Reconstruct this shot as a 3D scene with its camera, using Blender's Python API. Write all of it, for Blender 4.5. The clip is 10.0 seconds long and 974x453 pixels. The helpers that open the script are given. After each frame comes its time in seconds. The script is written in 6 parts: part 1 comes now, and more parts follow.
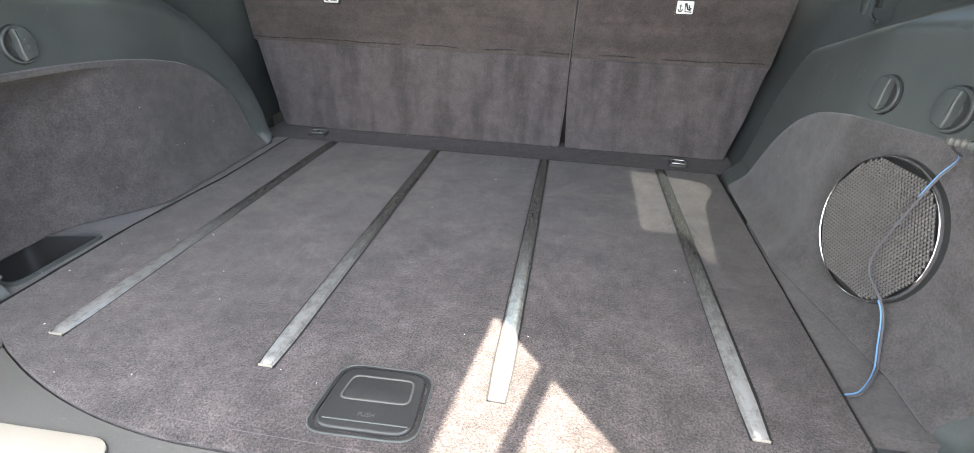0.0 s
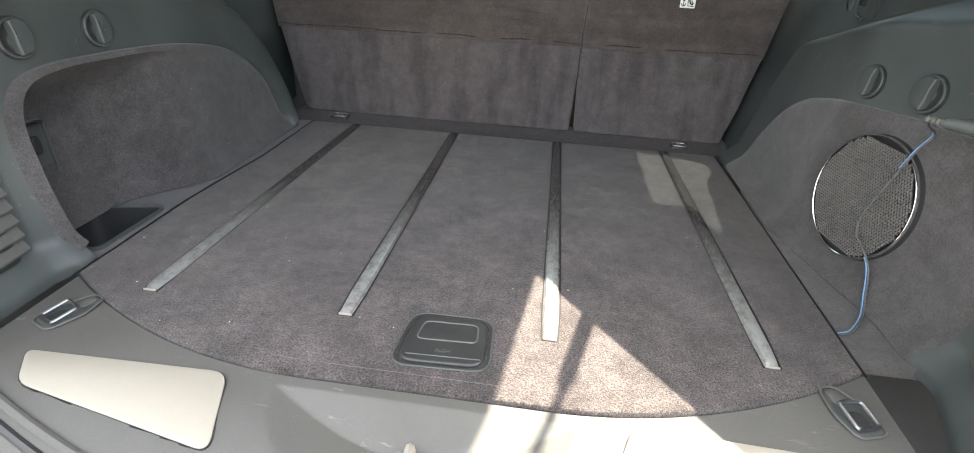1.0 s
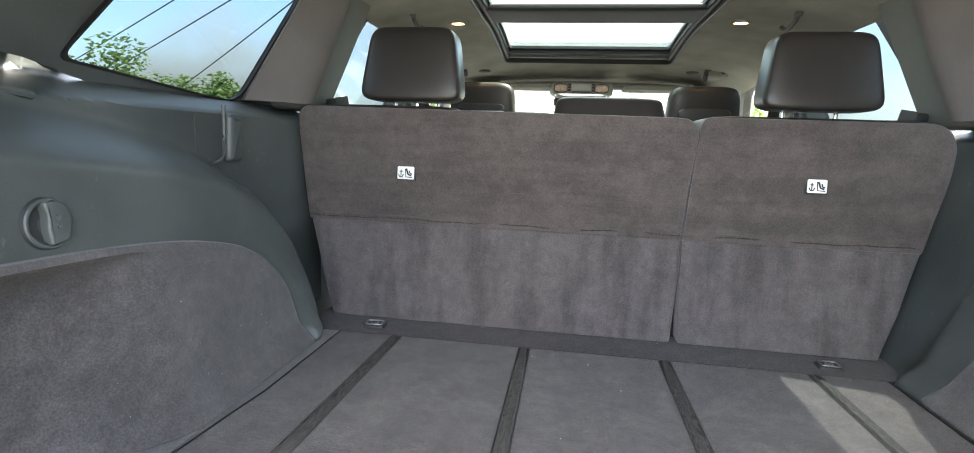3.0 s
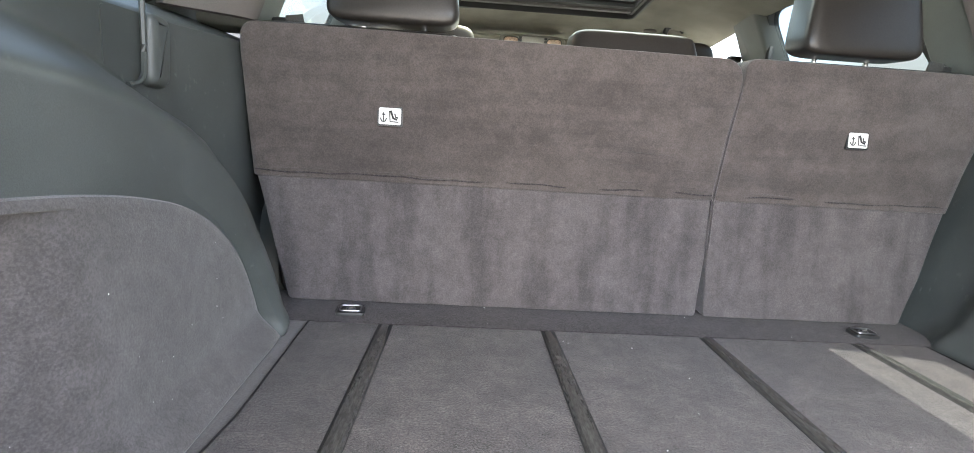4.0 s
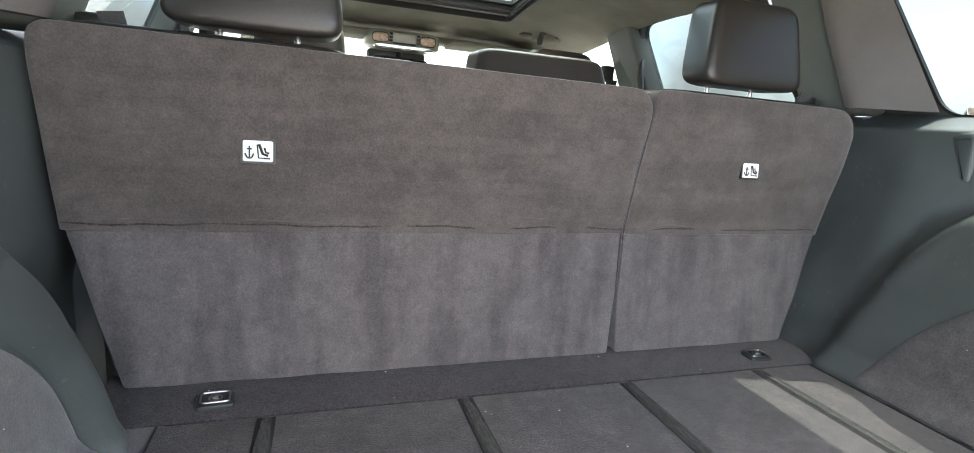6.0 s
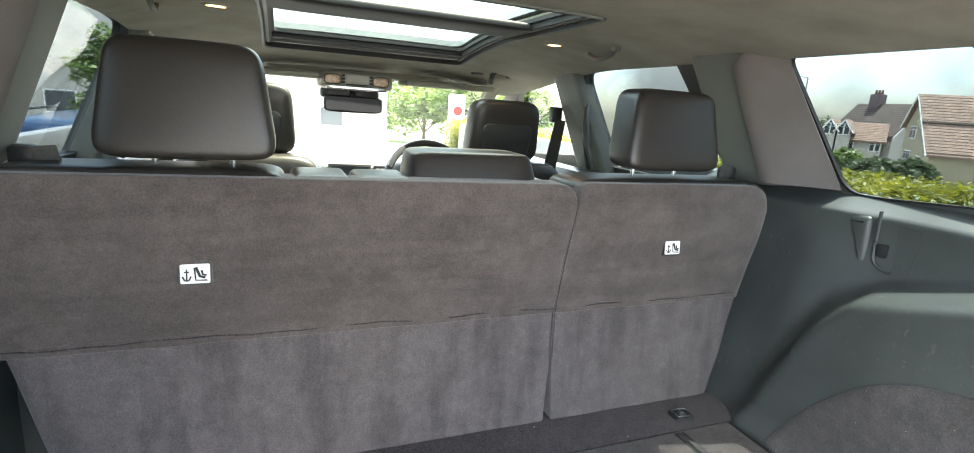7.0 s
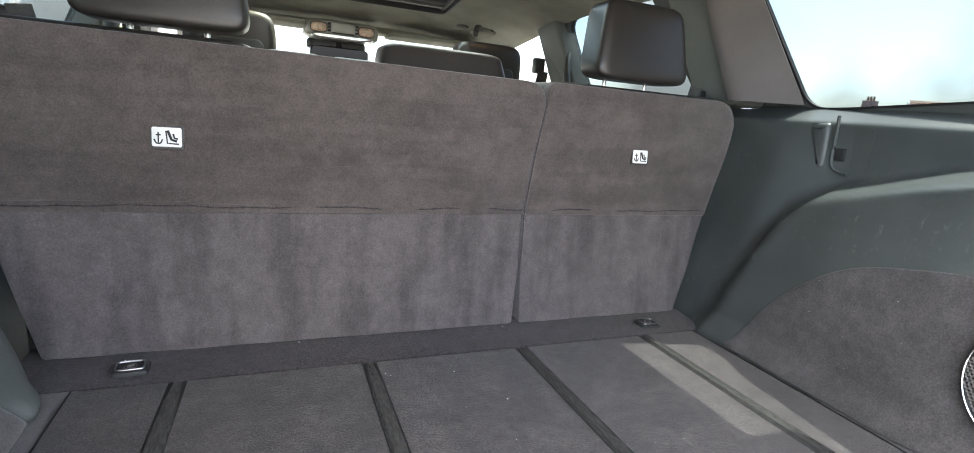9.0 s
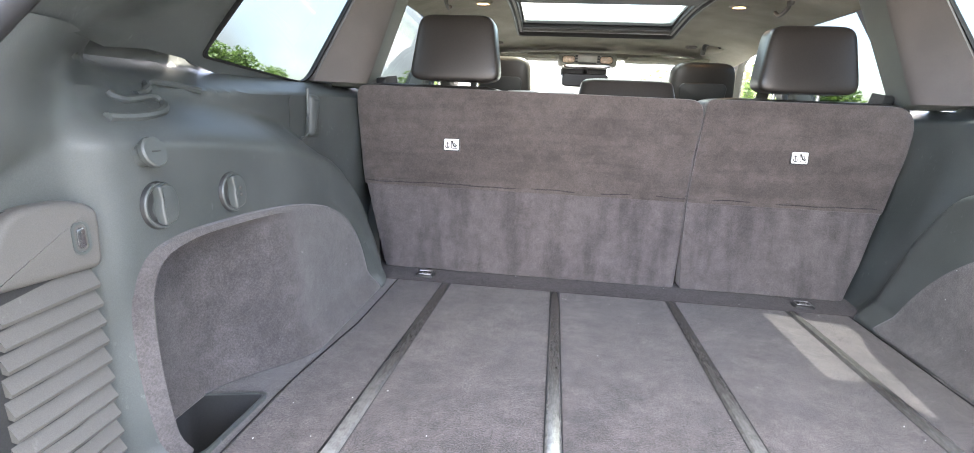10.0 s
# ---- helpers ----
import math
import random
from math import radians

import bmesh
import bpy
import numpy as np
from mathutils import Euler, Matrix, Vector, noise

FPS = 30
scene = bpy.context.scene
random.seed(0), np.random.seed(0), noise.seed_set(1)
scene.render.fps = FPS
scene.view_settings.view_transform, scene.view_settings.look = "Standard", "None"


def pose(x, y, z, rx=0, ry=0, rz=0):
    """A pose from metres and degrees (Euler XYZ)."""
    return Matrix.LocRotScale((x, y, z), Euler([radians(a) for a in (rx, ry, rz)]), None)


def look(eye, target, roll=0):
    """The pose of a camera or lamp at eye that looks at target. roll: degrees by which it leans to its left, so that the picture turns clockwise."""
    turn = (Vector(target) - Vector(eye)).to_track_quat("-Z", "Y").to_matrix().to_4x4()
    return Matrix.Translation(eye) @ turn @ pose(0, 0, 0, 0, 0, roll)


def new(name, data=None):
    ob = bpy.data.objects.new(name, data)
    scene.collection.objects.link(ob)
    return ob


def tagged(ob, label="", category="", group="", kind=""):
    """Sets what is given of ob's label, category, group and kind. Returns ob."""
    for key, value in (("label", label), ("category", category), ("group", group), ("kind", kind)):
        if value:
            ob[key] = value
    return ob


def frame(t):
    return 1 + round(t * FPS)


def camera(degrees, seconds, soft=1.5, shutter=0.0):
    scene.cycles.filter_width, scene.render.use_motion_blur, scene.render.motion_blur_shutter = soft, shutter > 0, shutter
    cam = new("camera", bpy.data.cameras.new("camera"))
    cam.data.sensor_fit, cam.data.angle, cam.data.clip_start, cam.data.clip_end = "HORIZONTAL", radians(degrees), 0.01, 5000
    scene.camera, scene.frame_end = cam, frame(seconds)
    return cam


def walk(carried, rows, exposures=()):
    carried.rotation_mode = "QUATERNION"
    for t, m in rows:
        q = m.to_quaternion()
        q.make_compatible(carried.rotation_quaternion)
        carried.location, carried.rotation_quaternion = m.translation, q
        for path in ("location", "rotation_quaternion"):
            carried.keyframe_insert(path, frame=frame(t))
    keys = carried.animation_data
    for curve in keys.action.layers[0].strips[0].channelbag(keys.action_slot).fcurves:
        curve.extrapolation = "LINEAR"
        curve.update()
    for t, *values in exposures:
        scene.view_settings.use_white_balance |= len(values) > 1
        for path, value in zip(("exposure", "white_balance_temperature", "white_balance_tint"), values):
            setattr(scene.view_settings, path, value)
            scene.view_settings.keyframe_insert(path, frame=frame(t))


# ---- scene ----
# Car frame: x to the car's right, y towards its bonnet, z up; the load floor is z = 0, the road is z = -0.8.
cam = camera(85.5, 10.0, 0.95)
PATH = [
    (0, (0.209, -0.258, 0.474), (-0.07, 1.492, -0.452), 1.8),
    (0.5, (0.184, -0.328, 0.489), (-0.048, 1.419, -0.456), 2.3),
    (1, (0.122, -0.381, 0.487), (-0.072, 1.365, -0.469), 3.0),
    (1.2, (0.118, -0.394, 0.463), (-0.071, 1.377, -0.448), 3.0),
    (1.5, (0.131, -0.374, 0.476), (-0.047, 1.437, -0.353), 3.0),
    (2, (0.077, -0.377, 0.47), (-0.121, 1.516, -0.143), 2.7),
    (2.1, (0.052, -0.365, 0.455), (-0.135, 1.55, -0.091), 2.9),
    (2.5, (-0.013, -0.264, 0.441), (-0.253, 1.692, 0.097), 2.4),
    (2.7, (-0.026, -0.165, 0.45), (-0.334, 1.787, 0.14), 2.0),
    (3.8, (-0.271, 0.121, 0.354), (-0.294, 2.09, 0.003), 3.2),
    (4, (-0.314, 0.158, 0.36), (-0.198, 2.116, -0.03), 3.7),
    (4.5, (-0.343, 0.188, 0.347), (0.004, 2.118, -0.046), 3.8),
    (5, (-0.342, 0.223, 0.36), (0.17, 2.114, -0.042), 3.9),
    (5.2, (-0.351, 0.234, 0.355), (0.194, 2.118, -0.039), 4.2),
    (6.3, (-0.373, 0.338, 0.506), (0.276, 2.182, 0.083), 4.7),
    (6.5, (-0.364, 0.324, 0.563), (0.29, 2.163, 0.129), 4.8),
    (7, (-0.325, 0.29, 0.631), (0.405, 2.099, 0.189), 4.0),
    (7.5, (-0.307, 0.253, 0.667), (0.498, 2.029, 0.223), 3.1),
    (8, (-0.303, 0.251, 0.632), (0.54, 2.009, 0.19), 3.1),
    (8.5, (-0.298, 0.245, 0.563), (0.582, 1.99, 0.136), 4.0),
    (9, (-0.294, 0.202, 0.443), (0.458, 2.003, 0.007), 5.0),
    (9.5, (-0.237, -0.01, 0.426), (-0.055, 1.925, -0.045), 3.8),
    (9.8, (-0.198, -0.166, 0.457), (-0.335, 1.773, -0.013), 2.6),
    (10, (-0.17, -0.271, 0.472), (-0.401, 1.662, 0.015), 2.4),
]
EXPOSURE = [(0.0, 4.34, 6630, 11), (0.6, 3.91, 6680, 10), (1.0, 3.84, 6780, 9), (1.6, 3.72, 6680, 9), (2.0, 4.33, 6450, 10), (2.5, 4.27, 6300, 8), (4.0, 4.91, 6630, 12), (4.5, 4.89, 6630, 12), (5.0, 4.65, 6430, 11), (6.5, 4.59, 6510, 9), (7.5, 4.5, 6440, 8), (8.5, 4.37, 6430, 9), (9.0, 4.43, 6450, 12), (9.6, 4.75, 6530, 15), (10.0, 5.05, 6430, 16)]
walk(cam, [(t, look(eye, target, roll)) for t, eye, target, roll in PATH], EXPOSURE)

# ---- world and sun ----
SUN = Vector((0.43, 0.17, 1.0)).normalized()
world = bpy.data.worlds.new("sky")
scene.world = world
world.use_nodes = True
wn = world.node_tree
sky = wn.nodes.new("ShaderNodeTexSky")
sky.sky_type, sky.sun_disc = "NISHITA", False
sky.sun_elevation = math.asin(SUN.z)
sky.sun_rotation = math.atan2(SUN.x, SUN.y)
sky.air_density, sky.dust_density, sky.ozone_density = 1.0, 2.0, 1.0
back = wn.nodes["Background"]
back.inputs["Strength"].default_value = 0.088
# broken white cloud over the blue
tc = wn.nodes.new("ShaderNodeTexCoord")
cn = wn.nodes.new("ShaderNodeTexNoise")
cn.inputs["Scale"].default_value, cn.inputs["Detail"].default_value = 2.6, 7.0
cr = wn.nodes.new("ShaderNodeValToRGB")
cr.color_ramp.elements[0].position, cr.color_ramp.elements[1].position = 0.42, 0.60
mx = wn.nodes.new("ShaderNodeMix")
mx.data_type = "RGBA"
mp0 = wn.nodes.new("ShaderNodeMapping")
mp0.inputs["Rotation"].default_value = (0, 0, radians(15))
wn.links.new(tc.outputs["Generated"], mp0.inputs["Vector"])
wn.links.new(mp0.outputs["Vector"], cn.inputs["Vector"])
wn.links.new(cn.outputs["Fac"], cr.inputs["Fac"])
wn.links.new(cr.outputs["Color"], mx.inputs[0])
wn.links.new(sky.outputs["Color"], mx.inputs[6])
# cloud is brighter overhead than near the horizon
sx = wn.nodes.new("ShaderNodeSeparateXYZ")
gain = wn.nodes.new("ShaderNodeMath")
gain.operation, gain.inputs[1].default_value, gain.inputs[2].default_value = "MULTIPLY_ADD", 10.4, 0.9
tone = wn.nodes.new("ShaderNodeVectorMath")
tone.operation = "SCALE"
tone.inputs[0].default_value = (1.0, 0.985, 0.955)
wn.links.new(tc.outputs["Generated"], sx.inputs["Vector"])
wn.links.new(sx.outputs["Z"], gain.inputs[0])
wn.links.new(gain.outputs[0], tone.inputs["Scale"])
wn.links.new(tone.outputs["Vector"], mx.inputs[7])
wn.links.new(mx.outputs[2], back.inputs["Color"])

sun = new("sun", bpy.data.lights.new("sun", "SUN"))
sun.data.energy, sun.data.angle, sun.data.color = 2.8, radians(0.6), (1.0, 0.91, 0.78)
sun.matrix_world = look(SUN * 50, (0, 0, 0))

# ---- materials ----
def mat(name, base, rough=0.6, metal=0.0, var=0.15, scale=30.0, fine=400.0, bump=0.1, bumpscale=None, spec=0.5, second=None, stain=0.0, sheen=0.0, dist=0.002):
    """A principled material whose colour varies at two scales, with a fine relief."""
    m = bpy.data.materials.new(name)
    m.use_nodes = True
    n, l = m.node_tree.nodes, m.node_tree.links
    b = n["Principled BSDF"]
    co = n.new("ShaderNodeTexCoord")
    n1, n2 = n.new("ShaderNodeTexNoise"), n.new("ShaderNodeTexNoise")
    n1.inputs["Scale"].default_value, n1.inputs["Detail"].default_value = scale, 5
    n2.inputs["Scale"].default_value, n2.inputs["Detail"].default_value = fine, 3
    for q in (n1, n2):
        l.new(co.outputs["Object"], q.inputs["Vector"])
    lo = [c * (1 - var) for c in base]
    hi = [min(1, c * (1 + var)) for c in (second or base)]
    r1 = n.new("ShaderNodeValToRGB")
    r1.color_ramp.elements[0].position, r1.color_ramp.elements[1].position = 0.3, 0.7
    r1.color_ramp.elements[0].color, r1.color_ramp.elements[1].color = (*lo, 1), (*hi, 1)
    l.new(n1.outputs["Fac"], r1.inputs["Fac"])
    mul = n.new("ShaderNodeMix")
    mul.data_type, mul.blend_type = "RGBA", "MULTIPLY"
    mul.inputs[0].default_value = 1.0
    r2 = n.new("ShaderNodeValToRGB")
    r2.color_ramp.elements[0].position, r2.color_ramp.elements[1].position = 0.25, 0.75
    k = max(0, 1 - 1.6 * var)
    r2.color_ramp.elements[0].color, r2.color_ramp.elements[1].color = (k, k, k, 1), (1 + var,) * 3 + (1,)
    l.new(n2.outputs["Fac"], r2.inputs["Fac"])
    l.new(r1.outputs["Color"], mul.inputs[6])
    l.new(r2.outputs["Color"], mul.inputs[7])
    colour = mul.outputs[2]
    if stain:
        # pale scuffs, in short scratches that gather in places
        mp, s1, s2 = n.new("ShaderNodeMapping"), n.new("ShaderNodeTexNoise"), n.new("ShaderNodeTexNoise")
        mp.inputs["Rotation"].default_value, mp.inputs["Scale"].default_value = (0.3, 0.5, 0.7), (0.35, 1.5, 1.0)
        s1.inputs["Scale"].default_value, s1.inputs["Detail"].default_value, s1.inputs["Roughness"].default_value = 60.0, 6, 0.7
        s2.inputs["Scale"].default_value, s2.inputs["Detail"].default_value = 7.0, 3
        l.new(co.outputs["Object"], mp.inputs["Vector"])
        l.new(mp.outputs["Vector"], s1.inputs["Vector"])
        l.new(co.outputs["Object"], s2.inputs["Vector"])
        ra, rb, mm, mi = n.new("ShaderNodeMapRange"), n.new("ShaderNodeMapRange"), n.new("ShaderNodeMath"), n.new("ShaderNodeMix")
        for q, lo1, hi1 in ((ra, 0.60, 0.70), (rb, 0.50, 0.64)):
            q.inputs["From Min"].default_value, q.inputs["From Max"].default_value = lo1, hi1
        l.new(s1.outputs["Fac"], ra.inputs["Value"])
        l.new(s2.outputs["Fac"], rb.inputs["Value"])
        mm.operation = "MULTIPLY"
        l.new(ra.outputs["Result"], mm.inputs[0])
        l.new(rb.outputs["Result"], mm.inputs[1])
        mi.data_type = "RGBA"
        l.new(mm.outputs[0], mi.inputs[0])
        l.new(colour, mi.inputs[6])
        mi.inputs[7].default_value = (*[min(1, c + stain) for c in base], 1)
        colour = mi.outputs[2]
    l.new(colour, b.inputs["Base Color"])
    b.inputs["Roughness"].default_value, b.inputs["Metallic"].default_value = rough, metal
    b.inputs["Specular IOR Level"].default_value = spec
    if sheen:
        b.inputs["Sheen Weight"].default_value, b.inputs["Sheen Roughness"].default_value = sheen, 0.6
    if bump:
        nb = n.new("ShaderNodeTexNoise")
        nb.inputs["Scale"].default_value, nb.inputs["Detail"].default_value = bumpscale or fine, 4
        l.new(co.outputs["Object"], nb.inputs["Vector"])
        bp = n.new("ShaderNodeBump")
        bp.inputs["Strength"].default_value, bp.inputs["Distance"].default_value = bump, dist
        l.new(nb.outputs["Fac"], bp.inputs["Height"])
        l.new(bp.outputs["Normal"], b.inputs["Normal"])
    return m


def glass(name, tint, gloss=0.06):
    """Thin window glass: it lets light through, tinted, and mirrors a little."""
    m = bpy.data.materials.new(name)
    m.use_nodes = True
    n, l = m.node_tree.nodes, m.node_tree.links
    n.remove(n["Principled BSDF"])
    tr, gl, fr, mi = n.new("ShaderNodeBsdfTransparent"), n.new("ShaderNodeBsdfGlossy"), n.new("ShaderNodeLayerWeight"), n.new("ShaderNodeMixShader")
    tr.inputs["Color"].default_value = (*tint, 1)
    gl.inputs["Roughness"].default_value = 0.02
    fr.inputs["Blend"].default_value = 0.5
    pw, ma = n.new("ShaderNodeMath"), n.new("ShaderNodeMath")
    pw.operation, pw.inputs[1].default_value = "POWER", 4.0
    ma.operation, ma.inputs[1].default_value, ma.inputs[2].default_value = "MULTIPLY_ADD", 0.25 if gloss > 0.03 else 0.06, gloss * 0.5
    l.new(fr.outputs["Facing"], pw.inputs[0])
    l.new(pw.outputs[0], ma.inputs[0])
    l.new(ma.outputs[0], mi.inputs[0])
    l.new(tr.outputs[0], mi.inputs[1])
    l.new(gl.outputs[0], mi.inputs[2])
    l.new(mi.outputs[0], n["Material Output"].inputs["Surface"])
    return m


def glow(name, colour, strength):
    m = bpy.data.materials.new(name)
    m.use_nodes = True
    b = m.node_tree.nodes["Principled BSDF"]
    b.inputs["Base Color"].default_value = (*colour, 1)
    b.inputs["Emission Color"].default_value = (*colour, 1)
    b.inputs["Emission Strength"].default_value = strength
    return m


def carpet(name, dark, light, smudge=0.0, mottle=0.10, grain_k=1.0, streak=(1.6, 1.0, 0.30), sheen=0.3, patch=24.0):
    """Short pile: fibre grain, finger-wide brush marks and large worn areas. smudge adds upright brushed streaks."""
    m = bpy.data.materials.new(name)
    m.use_nodes = True
    n, l = m.node_tree.nodes, m.node_tree.links
    b = n["Principled BSDF"]
    co = n.new("ShaderNodeTexCoord")

    def layer(scale, detail, lo, hi, a, c, squash=None, rough=0.6):
        t = n.new("ShaderNodeTexNoise")
        t.inputs["Scale"].default_value, t.inputs["Detail"].default_value, t.inputs["Roughness"].default_value = scale, detail, rough
        if squash:
            mp = n.new("ShaderNodeMapping")
            mp.inputs["Scale"].default_value = squash
            l.new(co.outputs["Object"], mp.inputs["Vector"])
            l.new(mp.outputs["Vector"], t.inputs["Vector"])
        else:
            l.new(co.outputs["Object"], t.inputs["Vector"])
        r = n.new("ShaderNodeValToRGB")
        r.color_ramp.elements[0].position, r.color_ramp.elements[1].position = lo, hi
        r.color_ramp.elements[0].color, r.color_ramp.elements[1].color = (*a, 1), (*c, 1)
        l.new(t.outputs["Fac"], r.inputs["Fac"])
        return t, r.outputs["Color"]

    def times(p, q):
        mu = n.new("ShaderNodeMix")
        mu.data_type, mu.blend_type = "RGBA", "MULTIPLY"
        mu.inputs[0].default_value = 1.0
        l.new(p, mu.inputs[6])
        l.new(q, mu.inputs[7])
        return mu.outputs[2]
    _, col = layer(5.0, 4, 0.32, 0.68, dark, light)
    a, c = 1 - 0.40 * grain_k, 1 + 0.48 * grain_k
    grain, g1 = layer(360.0, 4, 0.41, 0.60, (a,) * 3, (c,) * 3, None, 0.75)
    _, g2 = layer(170.0, 4, 0.34, 0.66, (1 - 0.13 * grain_k,) * 3, (1 + 0.15 * grain_k,) * 3)
    _, g3 = layer(patch, 6, 0.38, 0.62, (1 - mottle,) * 3, (1 + mottle,) * 3)
    _, g5 = layer(55.0, 5, 0.40, 0.62, (1 - 0.7 * mottle,) * 3, (1 + 0.7 * mottle,) * 3)
    col = times(times(times(times(col, g1), g2), g3), g5)
    _, g6 = layer(620.0, 2, 0.60, 0.70, (1,) * 3, (1 + 0.55 * grain_k,) * 3)
    col = times(col, g6)
    if smudge:
        k = 1 - smudge
        _, g4 = layer(11.0, 3, 0.38, 0.56, (k, k, k * 1.01), (1.06,) * 3, streak)
        col = times(col, g4)
    l.new(col, b.inputs["Base Color"])
    b.inputs["Roughness"].default_value, b.inputs["Specular IOR Level"].default_value = 0.95, 0.08
    b.inputs["Sheen Weight"].default_value, b.inputs["Sheen Roughness"].default_value = sheen, 0.55
    bp = n.new("ShaderNodeBump")
    bp.inputs["Strength"].default_value, bp.inputs["Distance"].default_value = min(1.0, 0.7 * grain_k), 0.0026
    l.new(grain.outputs["Fac"], bp.inputs["Height"])
    l.new(bp.outputs["Normal"], b.inputs["Normal"])
    return m


CARPET = carpet("floor_carpet", (0.0425, 0.0350, 0.0334), (0.0650, 0.0540, 0.0516), 0.0, 0.27, 1.4, sheen=0.22, patch=15.0)
CARPET_SIDE = carpet("side_carpet", (0.062, 0.0572, 0.0565), (0.079, 0.0732, 0.0722), 0.0, 0.13, 0.45, sheen=0.25, patch=12.0)
CARPET_UP = carpet("seat_carpet_upper", (0.078, 0.066, 0.061), (0.094, 0.080, 0.074), 0.16, 0.09, 0.36, (0.30, 1.0, 1.9))
CARPET_LOW = carpet("seat_carpet_lower", (0.092, 0.081, 0.0805), (0.109, 0.097, 0.0965), 0.24, 0.09, 0.40)
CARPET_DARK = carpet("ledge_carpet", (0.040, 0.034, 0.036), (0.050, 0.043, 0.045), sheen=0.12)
PLASTIC = mat("grained_plastic", (0.060, 0.0685, 0.0655), 0.41, var=0.13, scale=6, fine=900, bump=0.22, spec=0.5, second=(0.077, 0.0855, 0.0825), dist=0.0006, stain=0.08)
PLASTIC_GREY = mat("grey_plastic", (0.097, 0.095, 0.088), 0.55, var=0.1, scale=6, fine=900, bump=0.2, spec=0.32, dist=0.0006, stain=0.12)
PLASTIC_BLACK = mat("black_plastic", (0.030, 0.031, 0.031), 0.36, var=0.15, scale=10, fine=600, bump=0.1, dist=0.0005)
PILLAR = mat("pillar_fabric", (0.138, 0.124, 0.117), 0.8, var=0.1, scale=10, fine=700, bump=0.15, spec=0.3, dist=0.0006)
CONSOLE_GREY = mat("console_plastic", (0.30, 0.29, 0.255), 0.4, var=0.06, scale=14, fine=700, bump=0.1, dist=0.0005)
PILLAR_GREY = mat("pillar_plastic", (0.115, 0.124, 0.112), 0.6, var=0.08, scale=10, fine=800, bump=0.15, dist=0.0006)
LINER = mat("headliner_cloth", (0.275, 0.262, 0.222), 0.95, var=0.16, scale=9, fine=700, bump=0.3, spec=0.1, dist=0.001)
LEATHER = mat("black_leather", (0.028, 0.0245, 0.022), 0.34, var=0.12, scale=9, fine=350, bump=0.18, bumpscale=260, spec=0.5, dist=0.001)
CHROME = mat("chrome", (0.75, 0.75, 0.76), 0.18, 1.0, var=0.04, bump=0)
ZINC = mat("zinc", (0.36, 0.36, 0.37), 0.32, 1.0, var=0.1, bump=0)
STEEL = mat("brushed_plate", (0.33, 0.305, 0.255), 0.55, 0.1, var=0.015, scale=30, fine=300, bump=0.015)


